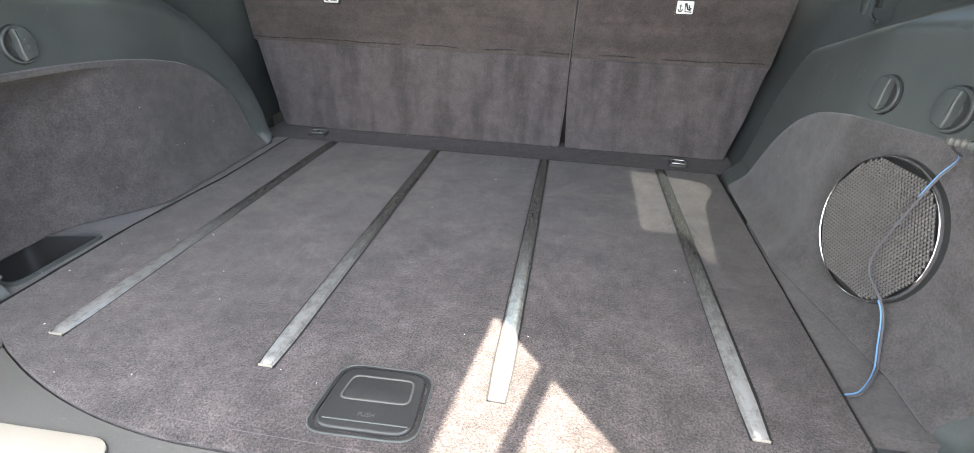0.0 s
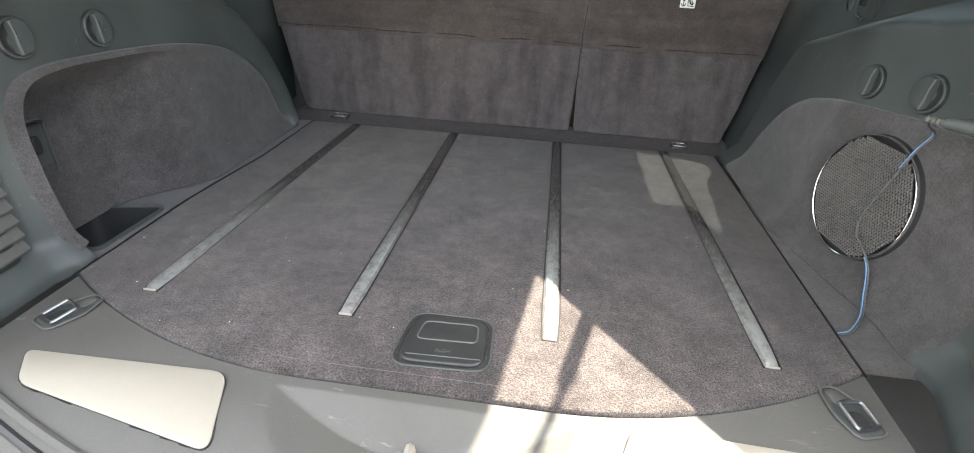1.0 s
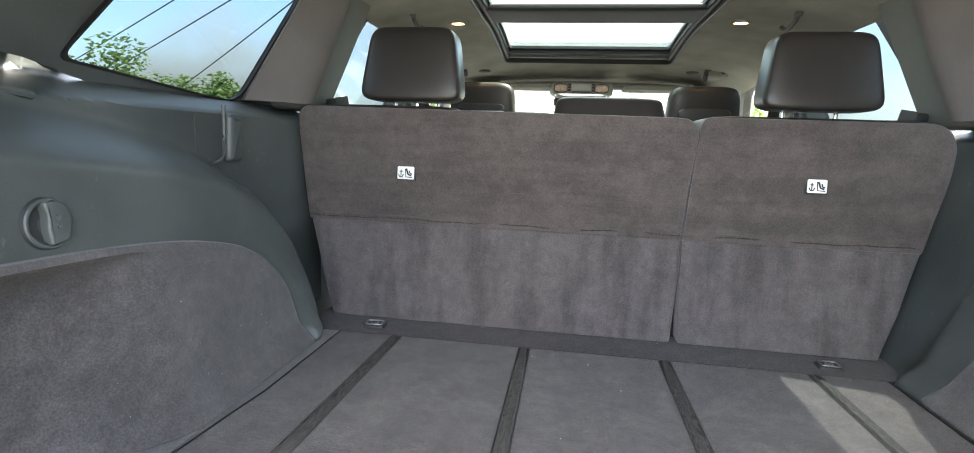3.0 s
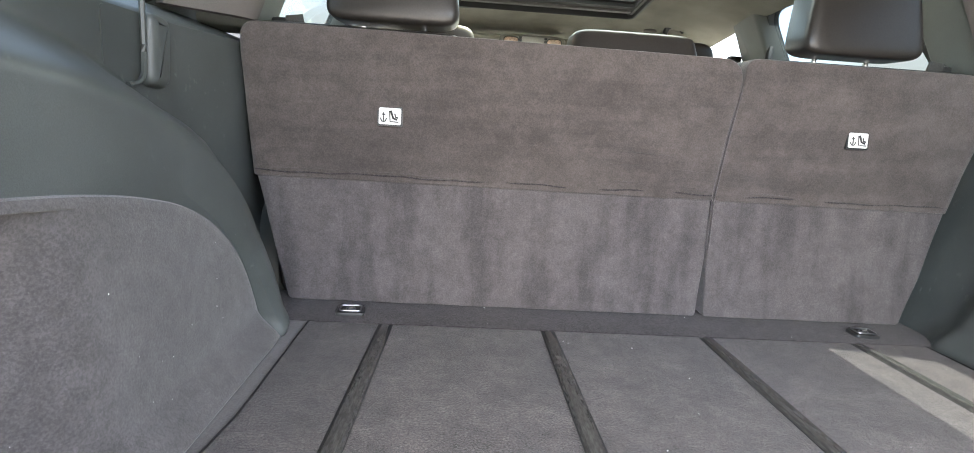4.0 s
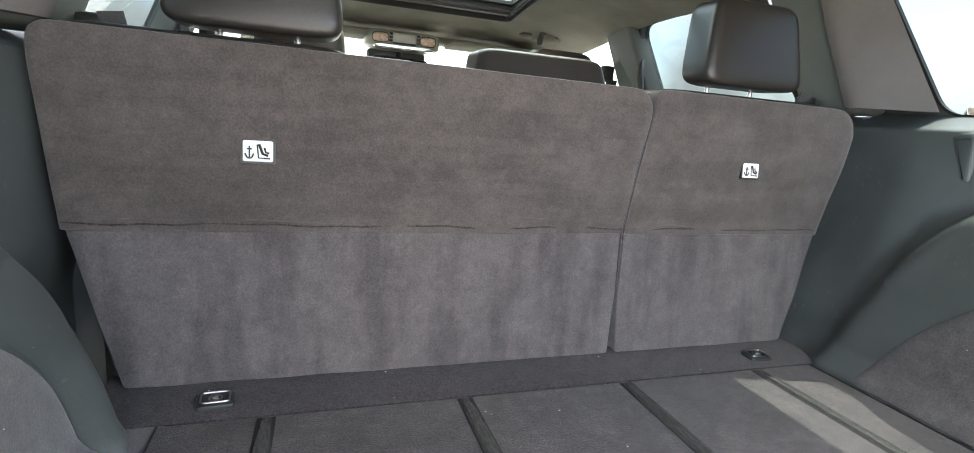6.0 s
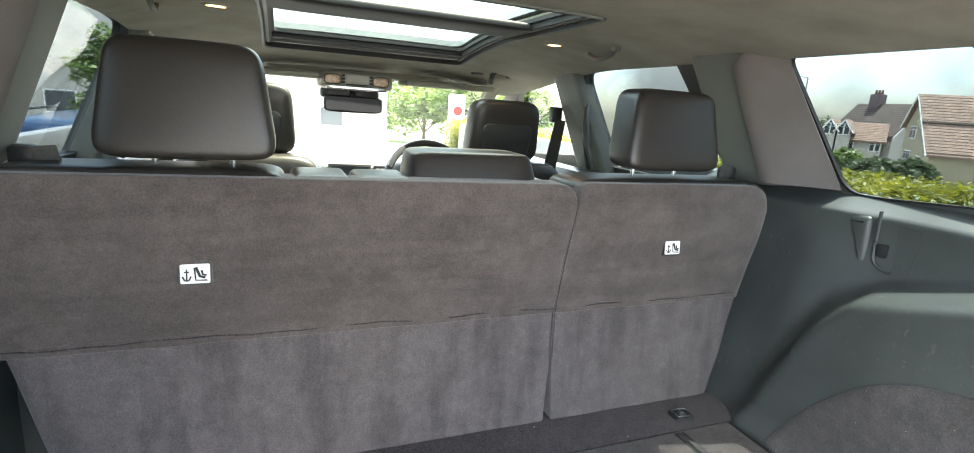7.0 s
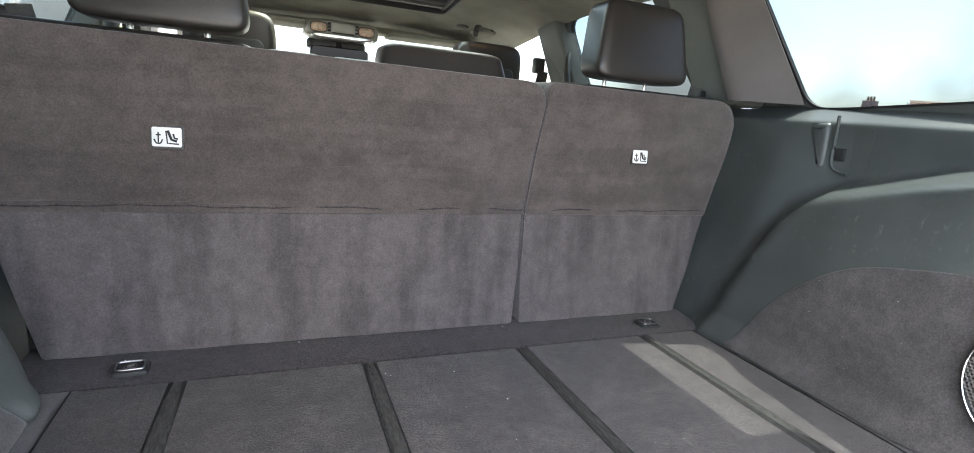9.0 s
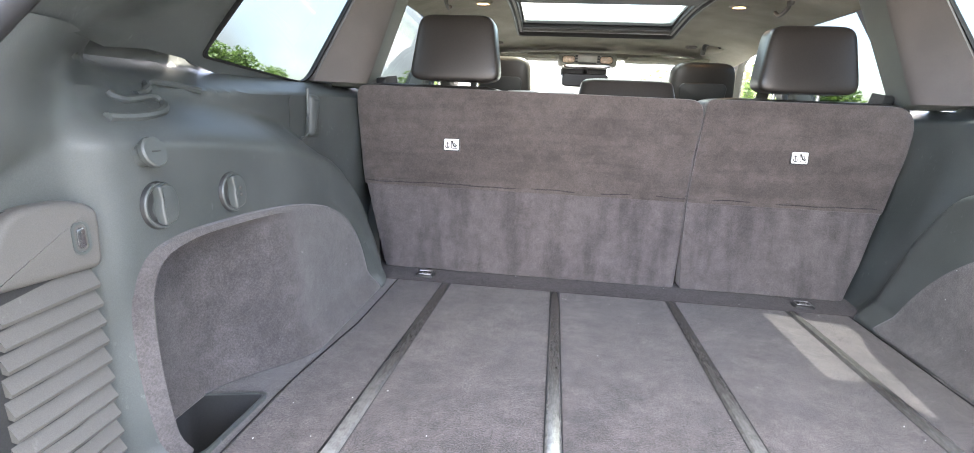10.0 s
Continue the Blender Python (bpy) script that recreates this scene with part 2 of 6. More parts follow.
def strip_metal():
    """Dark rubbed metal with lengthwise scratches, worn bright where loads are dragged in; the sky's sheen is painted
    in there too.
    """
    m = bpy.data.materials.new("scuffed_strip")
    m.use_nodes = True
    n, l = m.node_tree.nodes, m.node_tree.links
    b = n["Principled BSDF"]
    co, sp, mp = n.new("ShaderNodeTexCoord"), n.new("ShaderNodeSeparateXYZ"), n.new("ShaderNodeMapping")
    l.new(co.outputs["Object"], sp.inputs["Vector"])
    mp.inputs["Scale"].default_value = (1.0, 0.16, 1.0)
    l.new(co.outputs["Object"], mp.inputs["Vector"])
    sc, pt = n.new("ShaderNodeTexNoise"), n.new("ShaderNodeTexNoise")
    sc.inputs["Scale"].default_value, sc.inputs["Detail"].default_value, sc.inputs["Roughness"].default_value = 420.0, 4, 0.7
    pt.inputs["Scale"].default_value, pt.inputs["Detail"].default_value, pt.inputs["Roughness"].default_value = 75.0, 8, 0.7
    l.new(mp.outputs["Vector"], sc.inputs["Vector"])
    l.new(co.outputs["Object"], pt.inputs["Vector"])
    # brighter towards the boot opening: wear, with the sky's reflection put into the colour
    wear_sheen = n.new("ShaderNodeMapRange")
    wear_sheen.inputs["From Min"].default_value, wear_sheen.inputs["From Max"].default_value = 0.62, 0.26
    l.new(sp.outputs["Y"], wear_sheen.inputs["Value"])
    scr, ptr = n.new("ShaderNodeMapRange"), n.new("ShaderNodeMapRange")
    scr.inputs["From Min"].default_value, scr.inputs["From Max"].default_value = 0.42, 0.66
    ptr.inputs["From Min"].default_value, ptr.inputs["From Max"].default_value = 0.16, 0.56
    l.new(sc.outputs["Fac"], scr.inputs["Value"])
    l.new(pt.outputs["Fac"], ptr.inputs["Value"])
    w1 = n.new("ShaderNodeMath")
    w1.operation = "MULTIPLY"
    l.new(wear_sheen.outputs["Result"], w1.inputs[0])
    l.new(ptr.outputs["Result"], w1.inputs[1])
    w2 = n.new("ShaderNodeMath")
    w2.operation = "MULTIPLY_ADD"
    w2.inputs[1].default_value = 0.22
    l.new(scr.outputs["Result"], w2.inputs[0])
    l.new(w1.outputs[0], w2.inputs[2])
    cr2 = n.new("ShaderNodeValToRGB")
    cr2.color_ramp.elements[0].color, cr2.color_ramp.elements[1].color = (0.075, 0.072, 0.068, 1), (0.36, 0.36, 0.345, 1)
    l.new(w2.outputs[0], cr2.inputs["Fac"])
    l.new(cr2.outputs["Color"], b.inputs["Base Color"])
    b.inputs["Metallic"].default_value, b.inputs["Roughness"].default_value = 0.45, 0.20
    bp = n.new("ShaderNodeBump")
    bp.inputs["Strength"].default_value, bp.inputs["Distance"].default_value = 0.15, 0.0004
    l.new(sc.outputs["Fac"], bp.inputs["Height"])
    l.new(bp.outputs["Normal"], b.inputs["Normal"])
    return m


STRIP = strip_metal()
WHITE = mat("white_print", (0.8, 0.8, 0.78), 0.5, var=0.03, bump=0)
INK = mat("black_print", (0.03, 0.03, 0.03), 0.6, var=0.05, bump=0)
RUBBER = mat("rubber_seal", (0.010, 0.010, 0.0105), 0.7, var=0.1, bump=0.05)
PAINT = mat("grey_car_paint", (0.28, 0.29, 0.30), 0.25, 0.3, var=0.04, bump=0)
BLUE = mat("blue_wire", (0.16, 0.33, 0.58), 0.3, var=0.05, bump=0)
SILVERWIRE = mat("grey_wire", (0.10, 0.10, 0.11), 0.35, var=0.05, bump=0)
MESH = mat("speaker_mesh", (0.105, 0.098, 0.092), 0.6, 0.0, var=0.1, bump=0)
LAMP = glow("reading_lamp_glow", (1.0, 0.55, 0.22), 3.0)
PRIVACY = glass("privacy_glass", (0.345, 0.378, 0.386))
ROOFGLASS = glass("sunroof_glass", (0.76, 0.80, 0.73), 0.02)
CLEAR = glass("clear_glass", (0.95, 0.97, 0.95))
MIRROR = mat("mirror_glass", (0.02, 0.021, 0.022), 0.03, 1.0, var=0.0, bump=0)
ASPHALT = mat("asphalt", (0.20, 0.195, 0.185), 0.9, var=0.2, scale=3, fine=120, bump=0.5)
GRASS = mat("grass", (0.06, 0.10, 0.03), 0.9, var=0.3, scale=2, fine=60, bump=0.6)


def leaf(name, base, second):
    """Thin leaves: part of the light goes through."""
    m = mat(name, base, 0.5, var=0.3, scale=2.5, fine=20, bump=0, second=second)
    n, l = m.node_tree.nodes, m.node_tree.links
    b, out = n["Principled BSDF"], n["Material Output"]
    tl, mi = n.new("ShaderNodeBsdfTranslucent"), n.new("ShaderNodeMixShader")
    l.new(b.inputs["Base Color"].links[0].from_socket, tl.inputs["Color"])
    mi.inputs[0].default_value = 0.45
    l.new(b.outputs[0], mi.inputs[1])
    l.new(tl.outputs[0], mi.inputs[2])
    l.new(mi.outputs[0], out.inputs["Surface"])
    return m


LEAF = leaf("tree_leaf", (0.09, 0.15, 0.035), (0.15, 0.22, 0.055))
LEAF_Y = leaf("hedge_leaf", (0.115, 0.14, 0.015), (0.29, 0.28, 0.025))
LEAF_D = leaf("shrub_leaf", (0.06, 0.09, 0.04), (0.075, 0.11, 0.05))
BARK = mat("bark", (0.10, 0.08, 0.06), 0.9, var=0.3, scale=8, fine=50, bump=0.8)
RENDERWALL = mat("cream_render", (0.35, 0.305, 0.205), 0.9, var=0.1, scale=0.8, fine=20, bump=0.2)
WHITEWALL = mat("pale_render", (0.46, 0.44, 0.395), 0.9, var=0.05, scale=0.8, fine=20, bump=0.2)
ROOFTILE = mat("clay_tile", (0.225, 0.150, 0.115), 0.85, var=0.3, scale=2.5, fine=14, bump=0.5)
ROOFDARK = mat("slate_tile", (0.075, 0.057, 0.050), 0.85, var=0.25, scale=2, fine=15, bump=0.3)
BRICK = mat("chimney_brick", (0.16, 0.12, 0.12), 0.9, var=0.25, scale=6, fine=30, bump=0.4)
PANE = mat("dark_pane", (0.06, 0.07, 0.08), 0.08, var=0.1, bump=0)
UPVC = mat("white_frame", (0.78, 0.78, 0.76), 0.4, var=0.04, bump=0)
CONCRETE = mat("concrete", (0.42, 0.41, 0.38), 0.9, var=0.15, scale=1, fine=20, bump=0.2)
BLUECAR = mat("blue_car_paint", (0.02, 0.05, 0.11), 0.2, 0.4, var=0.05, bump=0)
POLE = mat("galvanised_pole", (0.35, 0.36, 0.37), 0.5, 0.6, var=0.1, bump=0)
RED = mat("red_sign", (0.55, 0.03, 0.03), 0.4, var=0.05, bump=0)
SCREEN = mat("dark_screen", (0.05, 0.055, 0.06), 0.1, var=0.05, bump=0)

# ---- building helpers ----
def obj(name, verts, faces, material, parent=None, label="", smooth=True):
    me = bpy.data.meshes.new(name)
    me.from_pydata([tuple(v) for v in verts], [], faces)
    bm = bmesh.new()
    bm.from_mesh(me)
    bmesh.ops.remove_doubles(bm, verts=bm.verts, dist=1e-6)
    bmesh.ops.recalc_face_normals(bm, faces=bm.faces)
    bm.to_mesh(me)
    bm.free()
    if smooth:
        me.shade_smooth()
        me.set_sharp_from_angle(angle=radians(38))
    me.materials.append(material)
    ob = new(name, me)
    if parent:
        ob.parent = parent
    if label:
        ob["label"] = label
    return ob


def part(name, bm, material, parent=None, label="", smooth=True):
    me = bpy.data.meshes.new(name)
    bmesh.ops.recalc_face_normals(bm, faces=bm.faces)
    bm.to_mesh(me)
    bm.free()
    if smooth:
        me.shade_smooth()
        me.set_sharp_from_angle(angle=radians(38))
    me.materials.append(material)
    ob = new(name, me)
    if parent:
        ob.parent = parent
    if label:
        ob["label"] = label
    return ob


def empty(name, at=(0, 0, 0), **tags):
    ob = new(name)
    ob.location = at
    return tagged(ob, **tags)


def box_bm(x0, x1, y0, y1, z0, z1, bevel=0.0, seg=2, m=None):
    bm = bmesh.new()
    bmesh.ops.create_cube(bm, size=1.0)
    for v in bm.verts:
        v.co = Vector((x0 + (v.co.x + 0.5) * (x1 - x0), y0 + (v.co.y + 0.5) * (y1 - y0), z0 + (v.co.z + 0.5) * (z1 - z0)))
    if bevel:
        bmesh.ops.bevel(bm, geom=bm.edges[:], offset=bevel, segments=seg, affect="EDGES", profile=0.5)
    if m:
        bm.transform(m)
    return bm


def join(*bms):
    out = bmesh.new()
    for b in bms:
        me = bpy.data.meshes.new("t")
        b.to_mesh(me)
        b.free()
        out.from_mesh(me)
        bpy.data.meshes.remove(me)
    return out


def rounded(pts, r, n=5):
    """A closed outline with its corners rounded. r: one radius, or one for each corner."""
    out = []
    k = len(pts)
    for i in range(k):
        p, a, b = Vector(pts[i]), Vector(pts[i - 1]), Vector(pts[(i + 1) % k])
        rr = r[i] if isinstance(r, (list, tuple)) else r
        da, db = (a - p), (b - p)
        d = min(rr, da.length * 0.48, db.length * 0.48)
        if d < 1e-5:
            out.append(p)
            continue
        s, e = p + da.normalized() * d, p + db.normalized() * d
        for j in range(n + 1):
            t = j / n
            out.append(s * (1 - t) ** 2 + p * 2 * t * (1 - t) + e * t * t)
    return out


def smooth_curve(pts, n=8, closed=False):
    """Catmull-Rom through the points."""
    P = [Vector(p) for p in pts]
    k = len(P)
    out = []
    for i in range(k if closed else k - 1):
        if closed:
            a, b, c, d = P[i - 1], P[i], P[(i + 1) % k], P[(i + 2) % k]
        else:
            a, b, c, d = P[max(i - 1, 0)], P[i], P[i + 1], P[min(i + 2, k - 1)]
        for j in range(n):
            t = j / n
            out.append(0.5 * (2 * b + (c - a) * t + (2 * a - 5 * b + 4 * c - d) * t * t + (3 * b - a - 3 * c + d) * t ** 3))
    if not closed:
        out.append(P[-1])
    return out


def prism(outline, place, depth_a, depth_b, edge=0.0, seg=2):
    """A slab from a closed 2D outline. place(u, v, w) gives the point; w runs from depth_a (front) to depth_b. edge rounds the front rim."""
    n = len(outline)
    c = sum((Vector(p) for p in outline), Vector((0, 0))) / n
    loops = []
    if edge:
        for j in range(seg + 1):
            t = j / seg * math.pi / 2
            loops.append((edge * (1 - math.sin(t)), depth_a + (edge * (1 - math.cos(t))) * (1 if depth_b > depth_a else -1)))
    else:
        loops.append((0, depth_a))
    loops.append((0, depth_b))
    verts, faces = [], []
    P = [Vector(p) for p in outline]
    area = sum(P[i - 1].x * P[i].y - P[i].x * P[i - 1].y for i in range(n))
    sg = 1 if area > 0 else -1
    nor = []
    for i in range(n):
        t = (P[(i + 1) % n] - P[i - 1])
        t = t.normalized() if t.length else Vector((1, 0))
        nor.append(Vector((t.y, -t.x)) * sg)
    for inset, w in loops:
        for i in range(n):
            q = P[i] - nor[i] * inset
            verts.append(place(q.x, q.y, w))
    for k in range(len(loops) - 1):
        for i in range(n):
            j = (i + 1) % n
            faces.append((k * n + i, k * n + j, (k + 1) * n + j, (k + 1) * n + i))
    faces.append(tuple(range(n)))
    faces.append(tuple(range((len(loops) - 1) * n, len(loops) * n))[::-1])
    bm = bmesh.new()
    vs = [bm.verts.new(v) for v in verts]
    for f in faces:
        try:
            bm.faces.new([vs[i] for i in f])
        except ValueError:
            pass
    return bm


def ring_bm(outer, inner, place, wa, wb):
    """A flat frame between two outlines with the same number of points, with thickness."""
    n = len(outer)
    bm = bmesh.new()
    L = []
    for loop, w in ((outer, wa), (inner, wa), (inner, wb), (outer, wb)):
        L.append([bm.verts.new(place(p[0], p[1], w)) for p in loop])
    for k in range(4):
        a, b = L[k], L[(k + 1) % 4]
        for i in range(n):
            j = (i + 1) % n
            bm.faces.new((a[i], a[j], b[j], b[i]))
    return bm


def tube_bm(points, radius, seg=8, closed=False, squash=1.0):
    P = [Vector(p) for p in points]
    n = len(P)
    bm = bmesh.new()
    rings = []
    up = Vector((0, 0, 1))
    for i in range(n):
        t = (P[(i + 1) % n] - P[i - 1]) if closed else (P[min(i + 1, n - 1)] - P[max(i - 1, 0)])
        t.normalize()
        a = t.cross(up)
        if a.length < 0.05:
            a = t.cross(Vector((1, 0, 0)))
        a.normalize()
        b = a.cross(t)
        r = radius[i] if isinstance(radius, (list, tuple)) else radius
        rings.append([bm.verts.new(P[i] + (a * math.cos(2 * math.pi * k / seg) + b * math.sin(2 * math.pi * k / seg) * squash) * r) for k in range(seg)])
    for i in range(n if closed else n - 1):
        A, B = rings[i], rings[(i + 1) % n]
        for k in range(seg):
            bm.faces.new((A[k], A[(k + 1) % seg], B[(k + 1) % seg], B[k]))
    if not closed:
        bm.faces.new(rings[0][::-1])
        bm.faces.new(rings[-1])
    return bm


def lathe_bm(profile, m=None, seg=24):
    """profile: (radius, height) rows, turned round z."""
    bm = bmesh.new()
    rings = []
    for r, h in profile:
        if r < 1e-6:
            rings.append([bm.verts.new((0, 0, h))])
        else:
            rings.append([bm.verts.new((r * math.cos(2 * math.pi * k / seg), r * math.sin(2 * math.pi * k / seg), h)) for k in range(seg)])
    for A, B in zip(rings, rings[1:]):
        for k in range(seg):
            k2 = (k + 1) % seg
            if len(A) == 1 and len(B) == 1:
                continue
            if len(A) == 1:
                bm.faces.new((A[0], B[k], B[k2]))
            elif len(B) == 1:
                bm.faces.new((A[k], A[k2], B[0]))
            else:
                bm.faces.new((A[k], A[k2], B[k2], B[k]))
    if m:
        bm.transform(m)
    return bm


def super_bm(c, r, e1=0.35, e2=0.35, taper=0.0, lean=0.0, nu=36, nv=20, bulge=0.0):
    """A cushion: a rounded block about c with half sizes r. taper narrows it upwards; lean shifts the top along y."""
    def pw(v, e):
        return math.copysign(abs(v) ** e, v)
    bm = bmesh.new()
    rows = []
    for j in range(nv + 1):
        v = -math.pi / 2 + math.pi * j / nv
        row = []
        for i in range(nu):
            u = 2 * math.pi * i / nu
            z = pw(math.sin(v), e1)
            x = pw(math.cos(v), e1) * pw(math.cos(u), e2)
            y = pw(math.cos(v), e1) * pw(math.sin(u), e2)
            k = 1 - taper * (z + 1) / 2
            y *= 1 + bulge * (1 - x * x) * (1 - z * z)
            row.append((c[0] + x * r[0] * k, c[1] + y * r[1] + lean * z, c[2] + z * r[2]))
        rows.append(row)
    vs = []
    for j, row in enumerate(rows):
        if j in (0, nv):
            q = [sum(p[a] for p in row) / nu for a in range(3)]
            vs.append([bm.verts.new(q)])
        else:
            vs.append([bm.verts.new(p) for p in row])
    for j in range(nv):
        A, B = vs[j], vs[j + 1]
        for i in range(nu):
            k = (i + 1) % nu
            if len(A) == 1:
                bm.faces.new((A[0], B[k], B[i]))
            elif len(B) == 1:
                bm.faces.new((A[i], A[k], B[0]))
            else:
                bm.faces.new((A[i], A[k], B[k], B[i]))
    return bm


def grid_bm(us, vs, fn, skip=None):
    bm = bmesh.new()
    V = [[bm.verts.new(fn(u, v)) for v in vs] for u in us]
    for i in range(len(us) - 1):
        for j in range(len(vs) - 1):
            if skip and skip((us[i] + us[i + 1]) / 2, (vs[j] + vs[j + 1]) / 2):
                continue
            bm.faces.new((V[i][j], V[i + 1][j], V[i + 1][j + 1], V[i][j + 1]))
    return bm


def thicken(bm, vec):
    """Gives an open sheet a back, shifted by vec."""
    vec = Vector(vec)
    faces = bm.faces[:]
    edges = [e for e in bm.edges if len(e.link_faces) == 1]
    twin = {v: bm.verts.new(v.co + vec) for v in bm.verts[:]}
    for f in faces:
        bm.faces.new([twin[v] for v in f.verts][::-1])
    for e in edges:
        a, b = e.verts
        bm.faces.new((a, b, twin[b], twin[a]))
    return bm


def sstep(a, b, x):
    t = min(1, max(0, (x - a) / (b - a)))
    return t * t * (3 - 2 * t)


def lerp_table(rows, x):
    if x <= rows[0][0]:
        return rows[0][1]
    for (a, p), (b, q) in zip(rows, rows[1:]):
        if x <= b:
            return p + (q - p) * (x - a) / (b - a)
    return rows[-1][1]


def steps(a, b, n):
    return [a + (b - a) * i / n for i in range(n + 1)]


def inside(poly, x, y):
    c = False
    for i in range(len(poly)):
        (x1, y1), (x2, y2) = poly[i - 1], poly[i]
        if (y1 > y) != (y2 > y) and x < (x2 - x1) * (y - y1) / (y2 - y1) + x1:
            c = not c
    return c


def angle_frame(outer, inner, place, wa, wb):
    """A panel with one opening: bridges two outlines by angle."""
    c = sum(inner, Vector((0, 0))) / len(inner)
    def ray_to(poly, d):
        best = None
        for i in range(len(poly)):
            a, b = Vector(poly[i - 1]), Vector(poly[i])
            e = b - a
            den = d.x * e.y - d.y * e.x
            if abs(den) < 1e-9:
                continue
            t = ((a.x - c.x) * e.y - (a.y - c.y) * e.x) / den
            s = ((a.x - c.x) * d.y - (a.y - c.y) * d.x) / den
            if t > 0 and -1e-6 <= s <= 1 + 1e-6 and (best is None or t > best):
                best = t
        return c + d * best
    angs = {math.atan2(p[1] - c.y, p[0] - c.x) for p in list(inner) + list(outer)}
    angs |= {-math.pi + 2 * math.pi * k / 60 for k in range(60)}
    angs = sorted(angs)
    O = [ray_to(outer, Vector((math.cos(a), math.sin(a)))) for a in angs]
    I = [ray_to(inner, Vector((math.cos(a), math.sin(a)))) for a in angs]
    return ring_bm(O, I, place, wa, wb)

# ---- the boot: load floor ----
def floor_edge(x):
    """The rear rim of the load floor."""
    a = abs(x)
    return 0.078 + 0.137 * max(0, (a - 0.15) / 0.425) ** 2.0


floor = empty("load_floor", (0, 0.6, 0), label="dark grey-brown carpeted boot floor with four metal strips", category="boot floor", kind="structure")
floor.location = (0, 0, 0)
FL = [(-0.562, 1.042), (-0.562, 0.74), (-0.570, 0.66), (-0.584, 0.50)] + [(x, floor_edge(x)) for x in steps(-0.585, 0.5735, 40)] + [(0.5735, 1.042)]
part("carpet", prism(FL, lambda u, v, w: (u, v, w), 0.0, -0.02, 0.004), CARPET, floor)
part("edge_stitching", tube_bm([(x, floor_edge(x) + 0.022, 0.0005) for x in steps(-0.20, 0.17, 40)], 0.0005, 5), CARPET_LOW, floor, "worn pale hem line")

for seam in ([(0.5738, y) for y in steps(0.205, 1.04, 30)], [(-0.5625, y) for y in steps(1.042, 0.74, 12)] + [(-0.5705, 0.66), (-0.5845, 0.50)] + [(-0.5855, y) for y in steps(0.45, 0.21, 8)]):
    part("edge_gap", tube_bm([(x, y, -0.0001 + 0.0004 * math.sin(60 * y)) for x, y in seam], 0.0014, 6), RUBBER, floor, "dark gap along the edge of the boot floor")

STRIP_X = [(-0.447, -0.428), (-0.142, -0.142), (0.154, 0.148), (0.452, 0.436)]
for near, far in STRIP_X:
    bm = bmesh.new()
    rows = []
    for y in [0.198, 0.2005, 0.206] + steps(0.212, 1.034, 24):
        t = (y - 0.198) / 0.836
        x = near + (far - near) * t
        w = 0.0128 * (0.82 + 0.18 * sstep(0.0, 0.07, t)) * (1 - 0.35 * sstep(0.9, 1.0, t)) * (1 - 0.12 * t)
        h = 0.0008 + 0.0055 * sstep(-0.004, 0.014, t) * (1 - 0.7 * sstep(0.96, 1.0, t))
        rows.append([bm.verts.new(p) for p in ((x - w, y, 0.0004), (x - w * 0.72, y, h * 0.85), (x - w * 0.3, y, h), (x + w * 0.3, y, h), (x + w * 0.72, y, h * 0.85), (x + w, y, 0.0004))])
    for A, B in zip(rows, rows[1:]):
        for k in range(5):
            bm.faces.new((A[k], A[k + 1], B[k + 1], B[k]))
    bm.faces.new(rows[0])
    bm.faces.new(rows[-1])
    strip = part("skid_strip", bm, STRIP, floor, "scuffed dark metal strip, bright at its tip")
    part("strip_bed", prism([(near - 0.0122, 0.1965), (near + 0.0122, 0.1965), (near + 0.0146, 0.27), (far + 0.0124, 1.036), (far - 0.0124, 1.036), (near - 0.0146, 0.27)], lambda u, v, w: (u, v, w), 0.0009, -0.002), RUBBER, strip)
    # pale end piece: the sky's glint on the bevelled tip, put into its colour
    part("strip_tip", box_bm(near - 0.0096, near + 0.0096, 0.1964, 0.1984, 0.0004, 0.0036, 0.0006), STEEL, strip, "pale metal end, coloured for the glint of the sky")

# latch handle let into the floor
def flat(u, v, w):
    return (u, v, w)


def inset(ol, k, c):
    c = Vector(c)
    return [c + (p - c) * k for p in ol]


LA = rounded([(-0.054, 0.112), (0.080, 0.118), (0.074, 0.226), (-0.046, 0.224)], 0.027)
LC = (0.0135, 0.168)
handle = part("latch_frame", ring_bm(LA, inset(LA, 0.905, LC), flat, 0.0016, -0.004), PLASTIC_BLACK, floor, "black plastic latch surround")
# edge and ridge tubes in paler plastic: the latch's highlights put into the colour
part("frame_edge", tube_bm([(p.x, p.y, 0.0014) for p in inset(LA, 0.985, LC)], 0.0013, 6, True), PLASTIC, handle)
part("latch_well", prism(inset(LA, 0.90, LC), flat, -0.001, -0.004), PLASTIC_BLACK, handle)
part("latch_paddle", prism(inset(LA, 0.865, LC), flat, 0.0052, -0.002, 0.0034, 4), PLASTIC_BLACK, handle, "black push latch")
LG = rounded([(-0.028, 0.163), (0.056, 0.167), (0.053, 0.204), (-0.024, 0.201)], 0.010)
part("grip_sheen_ridge", tube_bm([(p.x, p.y, 0.0052) for p in LG], 0.0014, 6, True), PLASTIC_GREY, handle)
part("latch_grip", prism(inset(LG, 0.94, (0.014, 0.183)), flat, 0.0056, 0.003, 0.001), PLASTIC_BLACK, handle)
